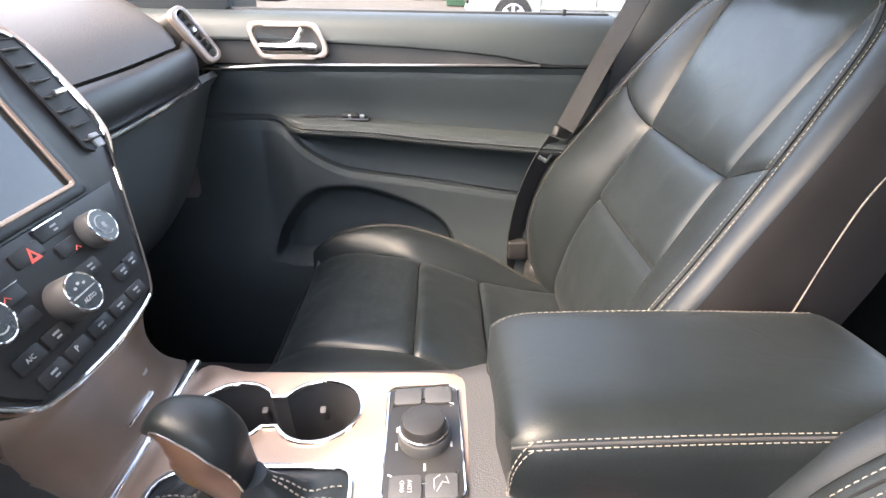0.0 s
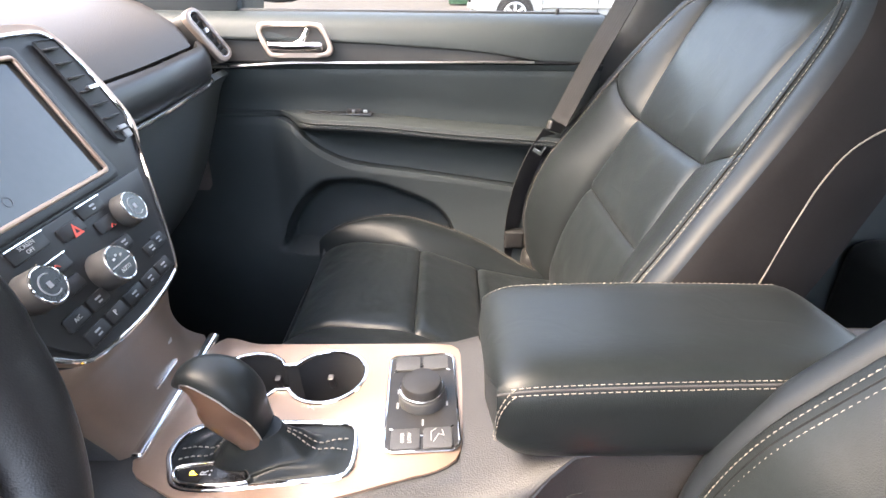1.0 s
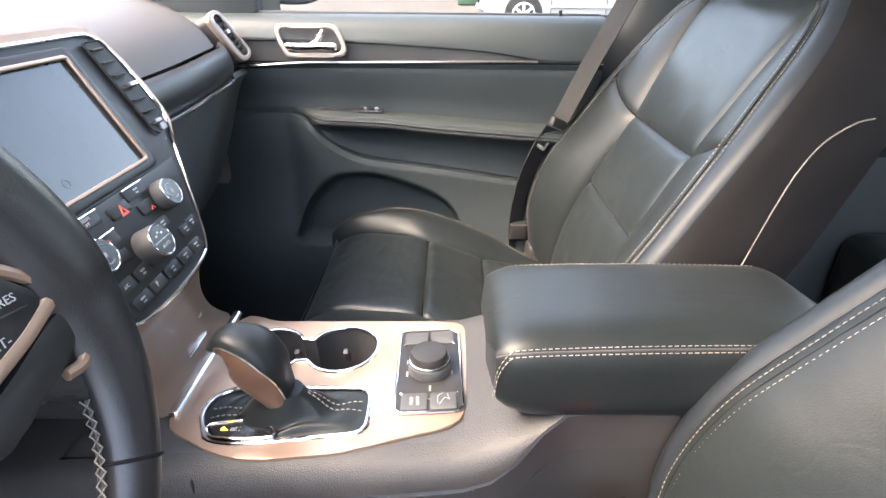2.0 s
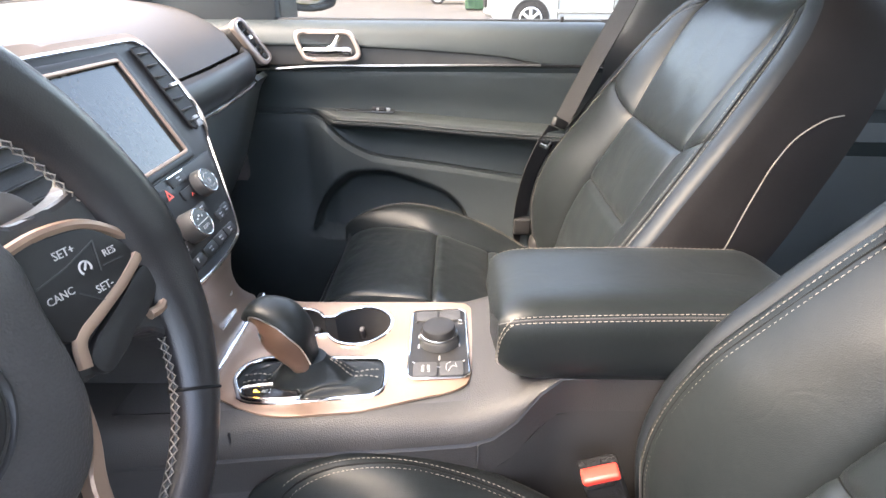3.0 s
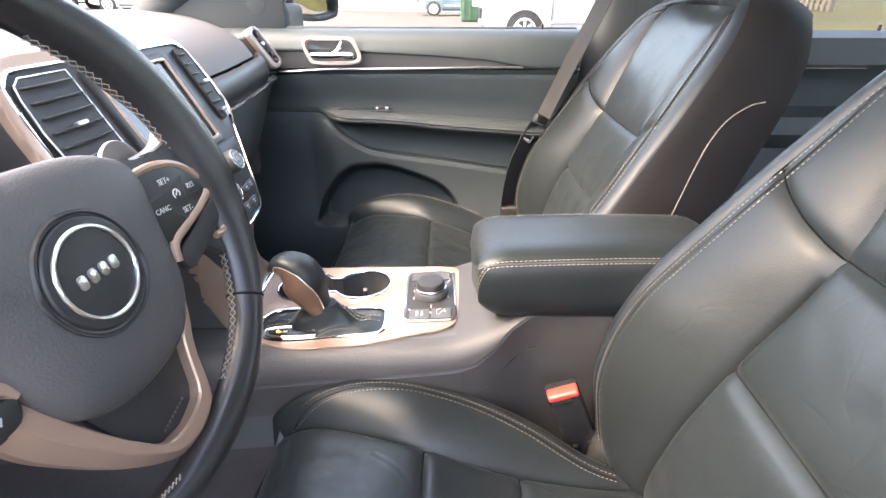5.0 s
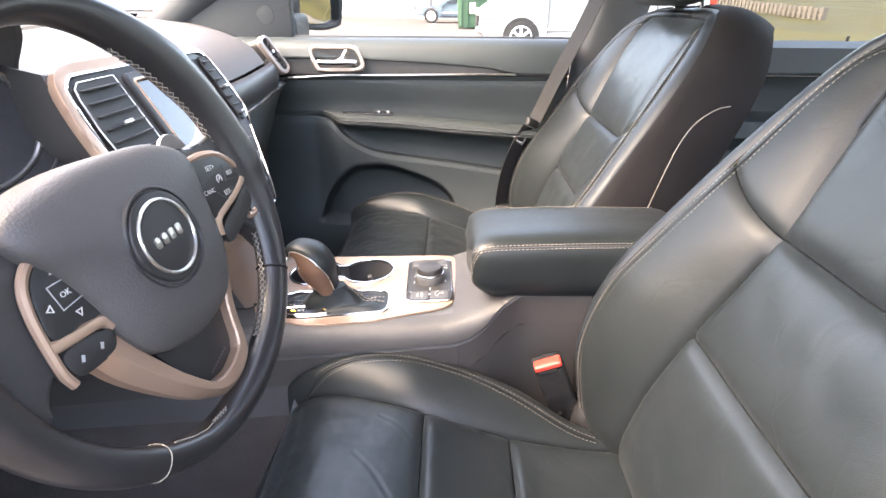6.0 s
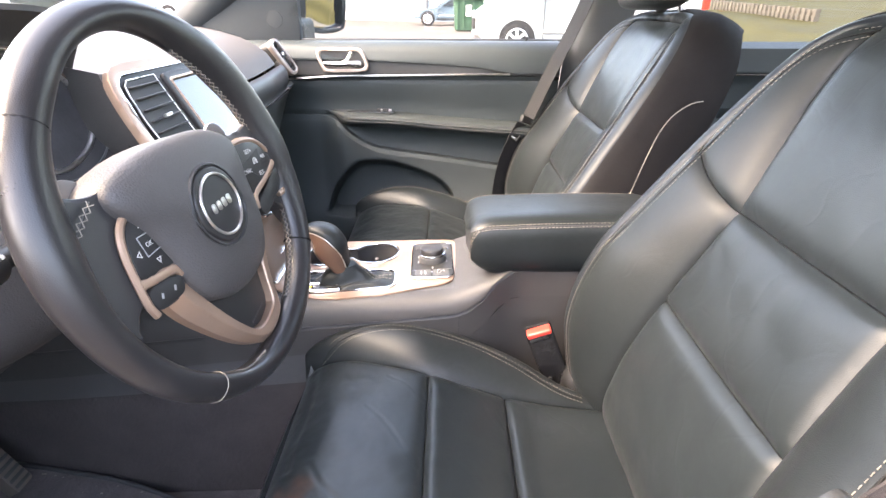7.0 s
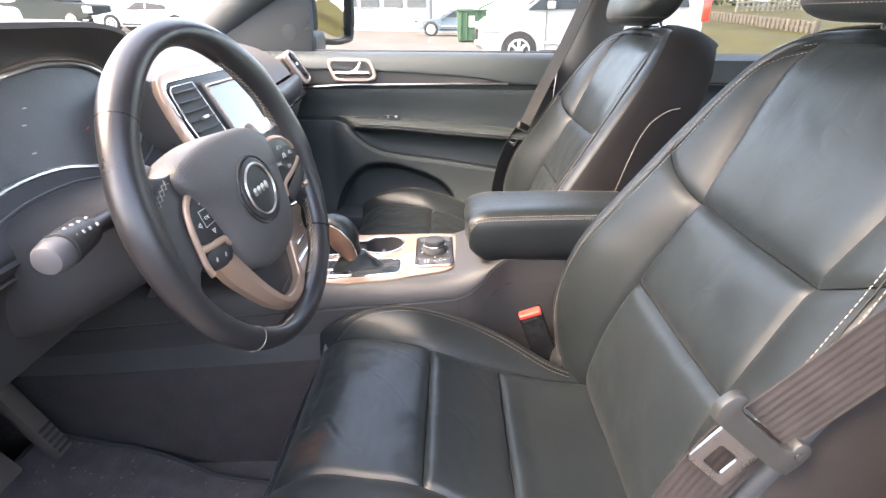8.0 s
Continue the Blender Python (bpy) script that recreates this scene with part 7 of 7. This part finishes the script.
shell("rear_trim", rsec, 20, 33, M_DOORPAD, rdoor, depth=0.018, inward=Vector((0, 1, 0)))
tube("chrome_line", [(x, 0.658, 1.112) for x in (0.52, 0.75, 0.98)], 0.0028, M_CHROME, rdoor, "thin chrome line")
part("lock_pin", cyl((1.02, 0.712, 1.186), (1.02, 0.712, 1.205), 0.0032, 0.0040, 12, 0.001), M_SMOOTH, rdoor, "black lock pin")
bench = thing("rear_bench", (1.3, 0, 0.46), "black leather rear bench seat", "car seat")
part("bench_cushion", box((0.90, -0.66, 0.50), (1.42, 0.66, 0.76), 0.06, 5), M_LEATHER, bench)
for y in (-0.38, 0.05, 0.42):
    part("bench_back", box((1.36, y - 0.20, 0.72), (1.50, y + 0.20, 1.18), 0.05, 5, taper=lambda c: Vector((c.x + 0.3 * (c.z - 0.72), c.y, c.z))), M_LEATHER, bench)

# ---- floor things ----
mat1 = thing("floor_mat", (-0.5, -0.38, 0.462), "black carpet floor mat with debris and raised edge", "floor mat", group="floor mats")


def mat_fn(u, v):
    x, y = lerp(-0.76, -0.20, u), lerp(-0.60, -0.147 - 0.045 * ease(-0.6, -0.3, lerp(-0.76, -0.20, u)), v)
    e = min(u, 1 - u, v, 1 - v)
    return Vector((x, y, 0.478 + 0.22 * max(0, -0.43 - x) + 0.006 * noise.noise((x * 5, y * 5, 3)) - 0.004 * (1 - ease(0, 0.05, e))))


shell("mat_carpet", mat_fn, 40, 30, M_CARPET, mat1, depth=0.010, inward=Vector((0, 0, -1)))
edge = [mat_fn(lerp(0, 1, k / 24), 1.0) for k in range(25)] + [mat_fn(1, 1 - k / 20) for k in range(1, 21)] + [mat_fn(1 - k / 24, 0) for k in range(1, 25)] + [mat_fn(0, k / 20) for k in range(1, 20)]
tube("mat_edge", [p + Vector((0, 0, 0.001)) for p in edge], 0.0045, M_RUBBER, mat1, "black bound edge", closed=True)
rng = random.Random(5)
verts, faces = [], []
for k in range(110):
    u, v = rng.random(), rng.random() ** 1.5
    p = mat_fn(0.02 + 0.7 * u, 0.98 - 0.9 * v) + Vector((0, 0, 0.0012))
    s = rng.uniform(0.0006, 0.0018)
    ln = s * rng.choice((1, 1, 1.3, 2.2))
    a = rng.random() * math.pi
    c, d = Vector((math.cos(a) * ln, math.sin(a) * ln, 0)), Vector((-math.sin(a) * s, math.cos(a) * s, 0))
    o = len(verts)
    verts += [p + c + d, p - c + d, p - c - d, p + c - d, p + Vector((0, 0, s))]
    faces += [(o, o + 1, o + 4), (o + 1, o + 2, o + 4), (o + 2, o + 3, o + 4), (o + 3, o, o + 4)]
tagged(raw("crumbs", verts, faces, M_STITCH, None, smooth=False), "pale crumbs and grit on the floor mat", "crumbs", kind="stuff")
mat2 = thing("floor_mat", (-0.5, 0.38, 0.462), "black carpet passenger floor mat with small mark", "floor mat", group="floor mats")


def mat_fn2(u, v):
    x, y = lerp(-0.80, -0.18, u), lerp(0.145, 0.60, v)
    e = min(u, 1 - u, v, 1 - v)
    return Vector((x, y, 0.478 + 0.25 * max(0, -0.62 - x) + 0.006 * noise.noise((x * 5, y * 5, 7)) - 0.004 * (1 - ease(0, 0.05, e))))


shell("mat_carpet", mat_fn2, 40, 30, M_CARPET, mat2, depth=0.010, inward=Vector((0, 0, -1)))
for k in range(4):
    part("mat_mark", box((-0.018, -0.010, 0), (0.018, 0.010, 0.0015), 0.0006, 1, pose(-0.37, 0.44 + 0.028 * k, 0.481)), M_GREYPRINT, mat2)

accel = thing("accelerator_pedal", (-0.70, -0.21, 0.48), "grey rubber accelerator pedal, lightened for the dark footwell", "pedal", group="pedals")
part("pedal_pad", box((-0.012, -0.010, -0.085), (0.012, 0.026, 0.085), 0.006, 2, pose(-0.715, -0.222, 0.640, 0, -28, 0)), M_PEDAL, accel)
for k in range(5):
    part("pedal_rib", box((0.0115, -0.007, -0.003), (0.0140, 0.023, 0.003), 0.0015, 1, pose(-0.715, -0.222, 0.640, 0, -28, 0) @ pose(0, 0, -0.075 + 0.012 * k)), M_RUBBER, accel)
brake = thing("brake_pedal", (-0.72, -0.36, 0.55), "dark rubber brake pedal on a steel arm", "pedal", group="pedals")
part("pedal_pad", box((-0.010, -0.050, -0.030), (0.010, 0.050, 0.030), 0.006, 2, pose(-0.690, -0.350, 0.635, 0, -35, 0)), M_PEDAL, brake)
part("pedal_arm", box((-0.010, -0.010, -0.02), (0.010, 0.010, 0.30), 0.004, 2, pose(-0.715, -0.350, 0.650, 0, -22, 0)), M_SMOOTH, brake)


# ---- outside ----
def ground_z(x, y):
    z = GROUND + 0.016 * max(0.0, -x - 1.0) * ease(3, 14, y)
    bank = ease(6.5, 10.0, x) * max(0.0, min(y, 70) - 8.0) * 0.045
    hill = 0.30 * ease(9.0, 5.0, y) * max(0.0, min(x, 9.5) - 2.8)
    return z + bank + hill


def grass_edge(y):
    return lerp(2.6, 7.2, ease(5.0, 8.5, y)) + 0.05 * math.sin(y)


def sheet(name, x0, x1, y0, y1, nx, ny, lift, material, label, category, cut=None):
    verts, faces = [], []
    for i in range(nx + 1):
        for j in range(ny + 1):
            u, v = i / nx * 2 - 1, j / ny * 2 - 1
            x = lerp(x0, x1, 0.5 + 0.5 * math.copysign(abs(u) ** 2.2, u))
            y = lerp(y0, y1, 0.5 + 0.5 * math.copysign(abs(v) ** 2.2, v))
            sunk = 0.9 * ease(0.4, 2.0, x - grass_edge(y))
            verts.append((x, y, ground_z(x, y) + lift - sunk))
    for i in range(nx):
        for j in range(ny):
            a = i * (ny + 1) + j
            faces.append((a, a + 1, a + ny + 2, a + ny + 1))
    ob = raw(name, verts, faces, material)
    return tagged(ob, label, category, kind="structure")


sheet("ground", -400, 400, -400, 400, 120, 120, 0.0, M_ASPHALT, "sunlit pale asphalt parking lot", "ground")


def grass_area():
    verts, faces = [], []
    nx, ny = 60, 110
    for i in range(nx + 1):
        for j in range(ny + 1):
            u, v = i / nx, j / ny
            y = -45.0 + 125 * v
            x = grass_edge(y) + 75 * u ** 1.8
            verts.append((x, y, ground_z(x, y) + 0.03 + 0.05 * noise.noise((x * 0.6, y * 0.6, 0))))
    for i in range(nx):
        for j in range(ny):
            a = i * (ny + 1) + j
            faces.append((a, a + 1, a + ny + 2, a + ny + 1))
    ob = raw("ground_grass", verts, faces, M_GRASS)
    return tagged(ob, "sloping bank of dry yellow-green grass", "grass", kind="structure")


grass_area()
def fence(name, p0, p1, n, height, post, label, wood):
    f = thing(name, (*p0, ground_z(*p0)), label, "fence", group="wooden fences")
    for k in range(n):
        x, y = lerp(p0[0], p1[0], k / (n - 1)), lerp(p0[1], p1[1], k / (n - 1))
        z = ground_z(x, y)
        part("post", box((x - post, y - post, z - 0.1), (x + post, y + post, z + height * (1 + 0.05 * math.sin(k * 2.3))), 0.015, 1), wood, f)
    for h in (0.42, 0.80):
        a = Vector((p0[0], p0[1], ground_z(*p0) + height * h))
        b = Vector((p1[0], p1[1], ground_z(*p1) + height * h))
        pts = [Vector((lerp(a.x, b.x, t), lerp(a.y, b.y, t), ground_z(lerp(a.x, b.x, t), lerp(a.y, b.y, t)) + height * h)) for t in [q / 12 for q in range(13)]]
        tube("rail", pts, 0.04, wood, f, ry=0.05, seg=6)
    return f


fence("log_fence", (12.0, 29.0), (12.05, 18.2), 37, 0.40, 0.085, "weathered wooden post fence on the grass bank", M_WOOD)
fence("picket_fence", (18.0, 36.0), (24.8, 40.0), 15, 0.72, 0.055, "pale wooden fence further up the bank", M_PICKET)

# hedge behind the fence
rng = random.Random(3)
verts, faces = [], []
for k in range(2600):
    t = rng.random()
    c = Vector((lerp(13, 46, t), lerp(50, 44, t), 0))
    c.z = ground_z(c.x, c.y)
    p = c + Vector((rng.gauss(0, 0.8), rng.gauss(0, 0.8), abs(rng.gauss(1.2, 1.2))))
    s = rng.uniform(0.16, 0.36)
    n = Vector((rng.gauss(0, 1), rng.gauss(0, 1), rng.gauss(0, 1))).normalized()
    a = n.orthogonal().normalized() * s
    b = n.cross(a)
    o = len(verts)
    verts += [p + a, p + b * 0.6, p - a, p - b * 0.6]
    faces.append((o, o + 1, o + 2, o + 3))
tagged(raw("hedge", verts, faces, M_HEDGE, None, smooth=False), "dark green hedge above the bank", "hedge", kind="stuff")


def wheel_on(parent, x, y, z, r, side):
    w = part("wheel", cyl((x, y - 0.10, z), (x, y + 0.10, z), r, seg=36, bevel=0.03), M_TYRE, parent, "black tyre on alloy rim")
    f = y + side * 0.101
    rim = part("rim", cyl((x, f - side * 0.02, z), (x, f, z), r * 0.68, r * 0.66, 32, 0.008), M_SMOOTH, w, "alloy rim")
    tube("rim_edge", [(x + r * 0.66 * math.cos(k * math.pi / 18), f + side * 0.004, z + r * 0.66 * math.sin(k * math.pi / 18)) for k in range(36)], 0.018, M_RIM, w, closed=True, up=Vector((0, 1, 0)))
    for k in range(7):
        a = 2 * math.pi * k / 7 + 0.2
        part("spoke", box((0, -0.012, -0.026), (r * 0.64, 0.012, 0.026), 0.006, 1, Matrix.Translation((x, f + side * 0.008, z)) @ Matrix.Rotation(a, 4, "Y")), M_RIM, w)
    part("hub_cap", cyl((x, f, z), (x, f + side * 0.022, z), r * 0.16, seg=16), M_RIM, w)


def vehicle(name, at, turn, length, width, profile, glass, wheels, r, paint, label, lights=(), windscreen=None):
    """A parked vehicle: profile is its side outline (along, up), glass its side windows, seen from the side that faces -y."""
    x0, y0 = at
    z0 = ground_z(x0, y0)
    v = thing(name, (x0, y0, z0), label, "car", group="parked vehicles")
    half = width / 2
    out = smooth_line([(a, b, 0) for a, b in profile], 90, True)
    ys = [-1, -0.97, -0.85, -0.5, 0, 0.5, 0.85, 0.97, 1]
    verts, faces = [], []
    belt_z = max(b for a, b in profile) * 0.60
    cxm = length / 2
    for s in ys:
        k = 1 - 0.035 * abs(s) ** 6
        for p in out:
            tum = 0.16 * ease(belt_z, max(b for a, b in profile), p.y)
            yy = s * half * (1 - tum - 0.03 * ease(0.5, 0.2, p.y))
            rnd = 0.0 if abs(s) < 0.9 else 0.015 * (abs(s) - 0.9) / 0.1
            nose = 1 - 0.04 * abs(s) ** 3
            verts.append((cxm + (p.x - cxm) * nose, yy, lerp(p.y, 0.8, rnd)))
    m = len(out)
    for i in range(len(ys) - 1):
        for j in range(m):
            a, b = i * m + j, i * m + (j + 1) % m
            faces.append((a, b, b + m, a + m))
    faces.append(tuple(range(m)))
    faces.append(tuple(range((len(ys) - 1) * m, len(ys) * m)))
    body = raw("body", verts, faces, paint, v)
    top = max(b for a, b in profile)

    def side_y(z):
        return half * (1 - 0.16 * ease(belt_z, top, z) - 0.03 * ease(0.5, 0.2, z))
    for g in glass:
        for s in (-1, 1):
            pts = [(a, s * (side_y(b) + 0.012), b) for a, b in g]
            inn = [(a, s * (side_y(b) - 0.02), b) for a, b in g]
            n = len(g)
            fs = [tuple(range(n)), tuple(range(n, 2 * n))] + [(i, (i + 1) % n, n + (i + 1) % n, n + i) for i in range(n)]
            raw("side_window", pts + inn, fs, M_CARGLASS, v, "dark window", smooth=False)
    if windscreen:
        (a0, b0), (a1, b1) = windscreen
        w0, w1 = side_y(b0) * 0.88, side_y(b1) * 0.92
        d = Vector((b0 - b1, 0, a1 - a0)).normalized() * -0.02
        if d.z < 0:
            d = -d
        q = [Vector((a0, -w0, b0)), Vector((a0, w0, b0)), Vector((a1, w1, b1)), Vector((a1, -w1, b1))]
        raw("windscreen", [p + d for p in q] + [p - d for p in q], [(0, 1, 2, 3), (4, 5, 6, 7), (0, 1, 5, 4), (1, 2, 6, 5), (2, 3, 7, 6), (3, 0, 4, 7)], M_CARGLASS, v, "dark windscreen", smooth=False)
    for wx in wheels:
        for s in (-1, 1):
            part("wheel_arch", cyl((wx, s * half * 0.80, r + 0.01), (wx, s * (half + 0.006), r + 0.01), r + 0.045, seg=40), M_TYRE, v, "black wheel arch")
            wheel_on(v, wx, s * (half - 0.088), r, r, s)
    for lx0, lx1, lz0, lz1, mm, lab in lights:
        for s in (-1, 1):
            y = s * (side_y((lz0 + lz1) / 2))
            part("lamp", box((lx0, min(y - s * 0.25, y + s * 0.012), lz0), (lx1, max(y - s * 0.25, y + s * 0.012), lz1), 0.015, 2), mm, v, lab)
    for gx in (0.30, 0.53, 0.76):
        part("door_gap", box((length * gx - 0.004, -half - 0.003, 0.34), (length * gx + 0.004, -half * 0.97, belt_z), 0), M_CARGLASS, v, "dark panel gap")
    part("side_trim", box((length * 0.30, -half - 0.012, 0.44), (length * 0.70, -half * 0.97, 0.49), 0.01), M_RIM, v)
    part("sill_trim", box((length * 0.28, -half - 0.004, 0.26), (length * 0.72, -half * 0.95, 0.33), 0.01), M_TYRE, v, "dark sill")
    part("door_handle", box((length * 0.47, -half - 0.020, belt_z - 0.16), (length * 0.515, -half + 0.01, belt_z - 0.13), 0.008, 2), M_RIM, v)
    part("front_grille", box((-0.004, -half * 0.5, 0.50), (0.10, half * 0.5, 0.70), 0.01, 2), M_TYRE, v, "dark front grille")
    part("side_mirror", box((length * 0.30, -half - 0.16, belt_z + 0.0), (length * 0.33, -half * 0.93, belt_z + 0.14), 0.02, 2), paint, v)
    for ch in v.children_recursive:
        ch.matrix_parent_inverse = Matrix.Identity(4)
    v.matrix_basis = pose(x0, y0, z0, 0, 0, turn)
    return v


VAN = [(0.05, 0.33), (0.02, 0.52), (0.05, 0.78), (0.20, 0.94), (0.66, 1.05), (0.95, 1.14), (1.40, 1.50), (1.75, 1.74), (2.3, 1.82), (3.4, 1.82), (4.20, 1.77), (4.45, 1.52), (4.54, 0.96), (4.54, 0.52), (4.46, 0.32), (3.5, 0.25), (2.2, 0.24), (0.9, 0.25)]
vehicle("white_van", (0.56, 11.5), 0, 4.55, 1.8, VAN, [[(0.98, 1.07), (1.98, 1.10), (1.98, 1.60), (1.66, 1.60)], [(2.08, 1.10), (3.10, 1.12), (3.10, 1.62), (2.08, 1.62)], [(3.20, 1.12), (4.15, 1.14), (4.05, 1.60), (3.20, 1.62)]],
        [0.85, 3.62], 0.315, M_VANPAINT, "white parked van with dark windows and alloy wheels",
        [(0.03, 0.46, 0.66, 0.84, M_RIM, "clear headlamp"), (4.42, 4.57, 0.88, 1.30, M_TAIL, "red tail lamp")], ((1.02, 1.17), (1.72, 1.70)))
SEDAN = [(a, b * 0.90) for a, b in [(0.04, 0.38), (0.02, 0.55), (0.15, 0.70), (0.9, 0.86), (1.25, 0.92), (1.85, 1.30), (2.3, 1.42), (2.9, 1.42), (3.4, 1.28), (3.95, 0.98), (4.4, 0.92), (4.55, 0.80), (4.6, 0.55), (4.55, 0.34), (3.6, 0.24), (2.3, 0.22), (1.0, 0.24)]]
SG = [[(a, b * 0.90) for a, b in g] for g in ([(1.55, 0.98), (2.35, 0.98), (2.35, 1.31), (1.98, 1.29)], [(2.42, 0.98), (3.35, 1.00), (3.15, 1.25), (2.42, 1.32)])]
SW = ((1.30, 0.86), (1.95, 1.23))
vehicle("blue_car", (-1.80, 28.9), 0, 4.6, 1.8, SEDAN, SG, [0.85, 3.65], 0.31, M_BLUEPAINT, "blue-grey parked hatchback with damaged white front",
        [(0.05, 0.42, 0.40, 0.62, M_WHITEPAINT, "white front panel")], SW)
vehicle("white_sedan", (-15.55, 24.9), 0, 4.6, 1.8, SEDAN, SG, [0.85, 3.65], 0.32, M_WHITEPAINT, "white parked sedan with dark windows", [(0.05, 0.35, 0.52, 0.63, M_RIM, "clear headlamp")], SW)
TRUCK = [(0.04, 0.50), (0.02, 0.80), (0.10, 1.08), (1.2, 1.16), (1.5, 1.20), (2.0, 1.66), (2.4, 1.80), (3.3, 1.80), (3.65, 1.62), (3.72, 1.18), (5.3, 1.16), (5.4, 1.0), (5.4, 0.55), (4.4, 0.42), (2.7, 0.40), (1.0, 0.42)]
TG = [[(1.75, 1.24), (2.6, 1.24), (2.6, 1.68), (2.15, 1.66)], [(2.7, 1.24), (3.5, 1.24), (3.45, 1.62), (2.7, 1.68)]]
vehicle("dark_pickup", (-17.1, 27.5), 176, 5.4, 1.95, TRUCK, TG, [0.98, 4.4], 0.38, M_DARKPAINT, "dark parked pickup truck with chrome grille", [(-0.01, 0.30, 0.70, 1.00, M_RIM, "chrome headlamp")], ((1.52, 1.24), (2.12, 1.70)))
vehicle("white_car", (-20.9, 20.2), 0, 4.6, 1.8, SEDAN, SG, [0.85, 3.65], 0.32, M_WHITEPAINT, "white parked car in the far row", (), SW)
vehicle("grey_car", (-12.6, 30.5), 2, 4.6, 1.8, SEDAN, SG, [0.85, 3.65], 0.32, M_RIM, "silver parked car in the far row", (), SW)
vehicle("pale_car", (-19.5, 33.0), 2, 4.6, 1.8, SEDAN, SG, [0.85, 3.65], 0.32, M_WHITEPAINT, "pale parked car beyond the sedan", (), SW)

# green waste container
gb = thing("waste_container", (0.75, 22.3, ground_z(0.75, 22.3)), "green steel waste container with open brown lid", "waste container")
gz = ground_z(0.75, 22.3)
part("tub", box((0.32, 21.7, gz + 0.05), (1.38, 22.9, gz + 1.15), 0.02, 2, taper=lambda c: Vector((c.x + (c.x - 0.85) * 0.08 * (c.z - gz), c.y, c.z))), M_GREEN, gb)
for x in (0.42, 0.66, 1.04, 1.28):
    part("rib", box((x - 0.03, 21.63, gz + 0.08), (x + 0.03, 21.72, gz + 1.10), 0.008, 1), M_GREEN, gb)
part("top_rim", box((0.25, 21.60, gz + 1.12), (1.45, 22.95, gz + 1.19), 0.02, 2), M_GREEN, gb)
part("notice", box((0.74, 21.64, gz + 0.55), (0.96, 21.66, gz + 0.95), 0.003, 1), M_WHITE, gb, "white notice")
part("lid", box((0.0, 0, 0), (0.75, 1.3, 0.05), 0.015, 2, pose(0.30, 21.62, gz + 1.19, 0, -38, 0)), M_BRICKPINK, gb, "brown lid")
part("lid", box((-0.85, 0, 0), (0.0, 1.3, 0.05), 0.015, 2, pose(1.95, 21.62, gz + 1.55, 0, -24, 0)), M_GREEN, gb, "green lid")

# unseen plain wall beside the driver's door, added to limit the light from there
lot = part("wall_lot", box((-12, -3.8, GROUND - 0.1), (12, -3.5, GROUND + 1.3), 0.02, 1), M_PALEWALL)
tagged(lot, "unseen plain wall added to limit light at the driver's door", "wall", kind="structure")

# white workshop building
hall = thing("workshop_building", (-8, 36, GROUND), "white workshop building with a row of windows", "building")
part("wall", box((-34, 35.5, GROUND), (9.0, 46, GROUND + 6.2), 0.02, 1), M_WALL, hall)
part("roof", box((-34.4, 35.0, GROUND + 6.2), (9.4, 46.4, GROUND + 6.6), 0.05, 1), M_PILLAR, hall)
for k in range(4):
    wx = -7.05 + 1.45 * k
    win = part("window", box((wx, 35.40, GROUND + 1.40), (wx + 1.2, 35.52, GROUND + 1.98), 0.02, 1), M_WINDOWGREY, hall)
    part("window_frame", box((wx - 0.06, 35.43, GROUND + 1.34), (wx + 1.26, 35.50, GROUND + 1.40), 0.008, 1), M_WALL, win)
part("downpipe", cyl((-1.25, 35.40, GROUND), (-1.25, 35.40, GROUND + 6.2), 0.10, seg=12), M_PILLAR, hall)
part("plinth", box((-34.05, 35.42, GROUND), (9.05, 35.6, GROUND + 0.25), 0.01, 1), M_WALL, hall)
for k in range(12):
    part("wall_joint", box((-33 + 3.4 * k, 35.47, GROUND + 0.3), (-32.97 + 3.4 * k, 35.51, GROUND + 6.1), 0), M_PILLAR, hall)
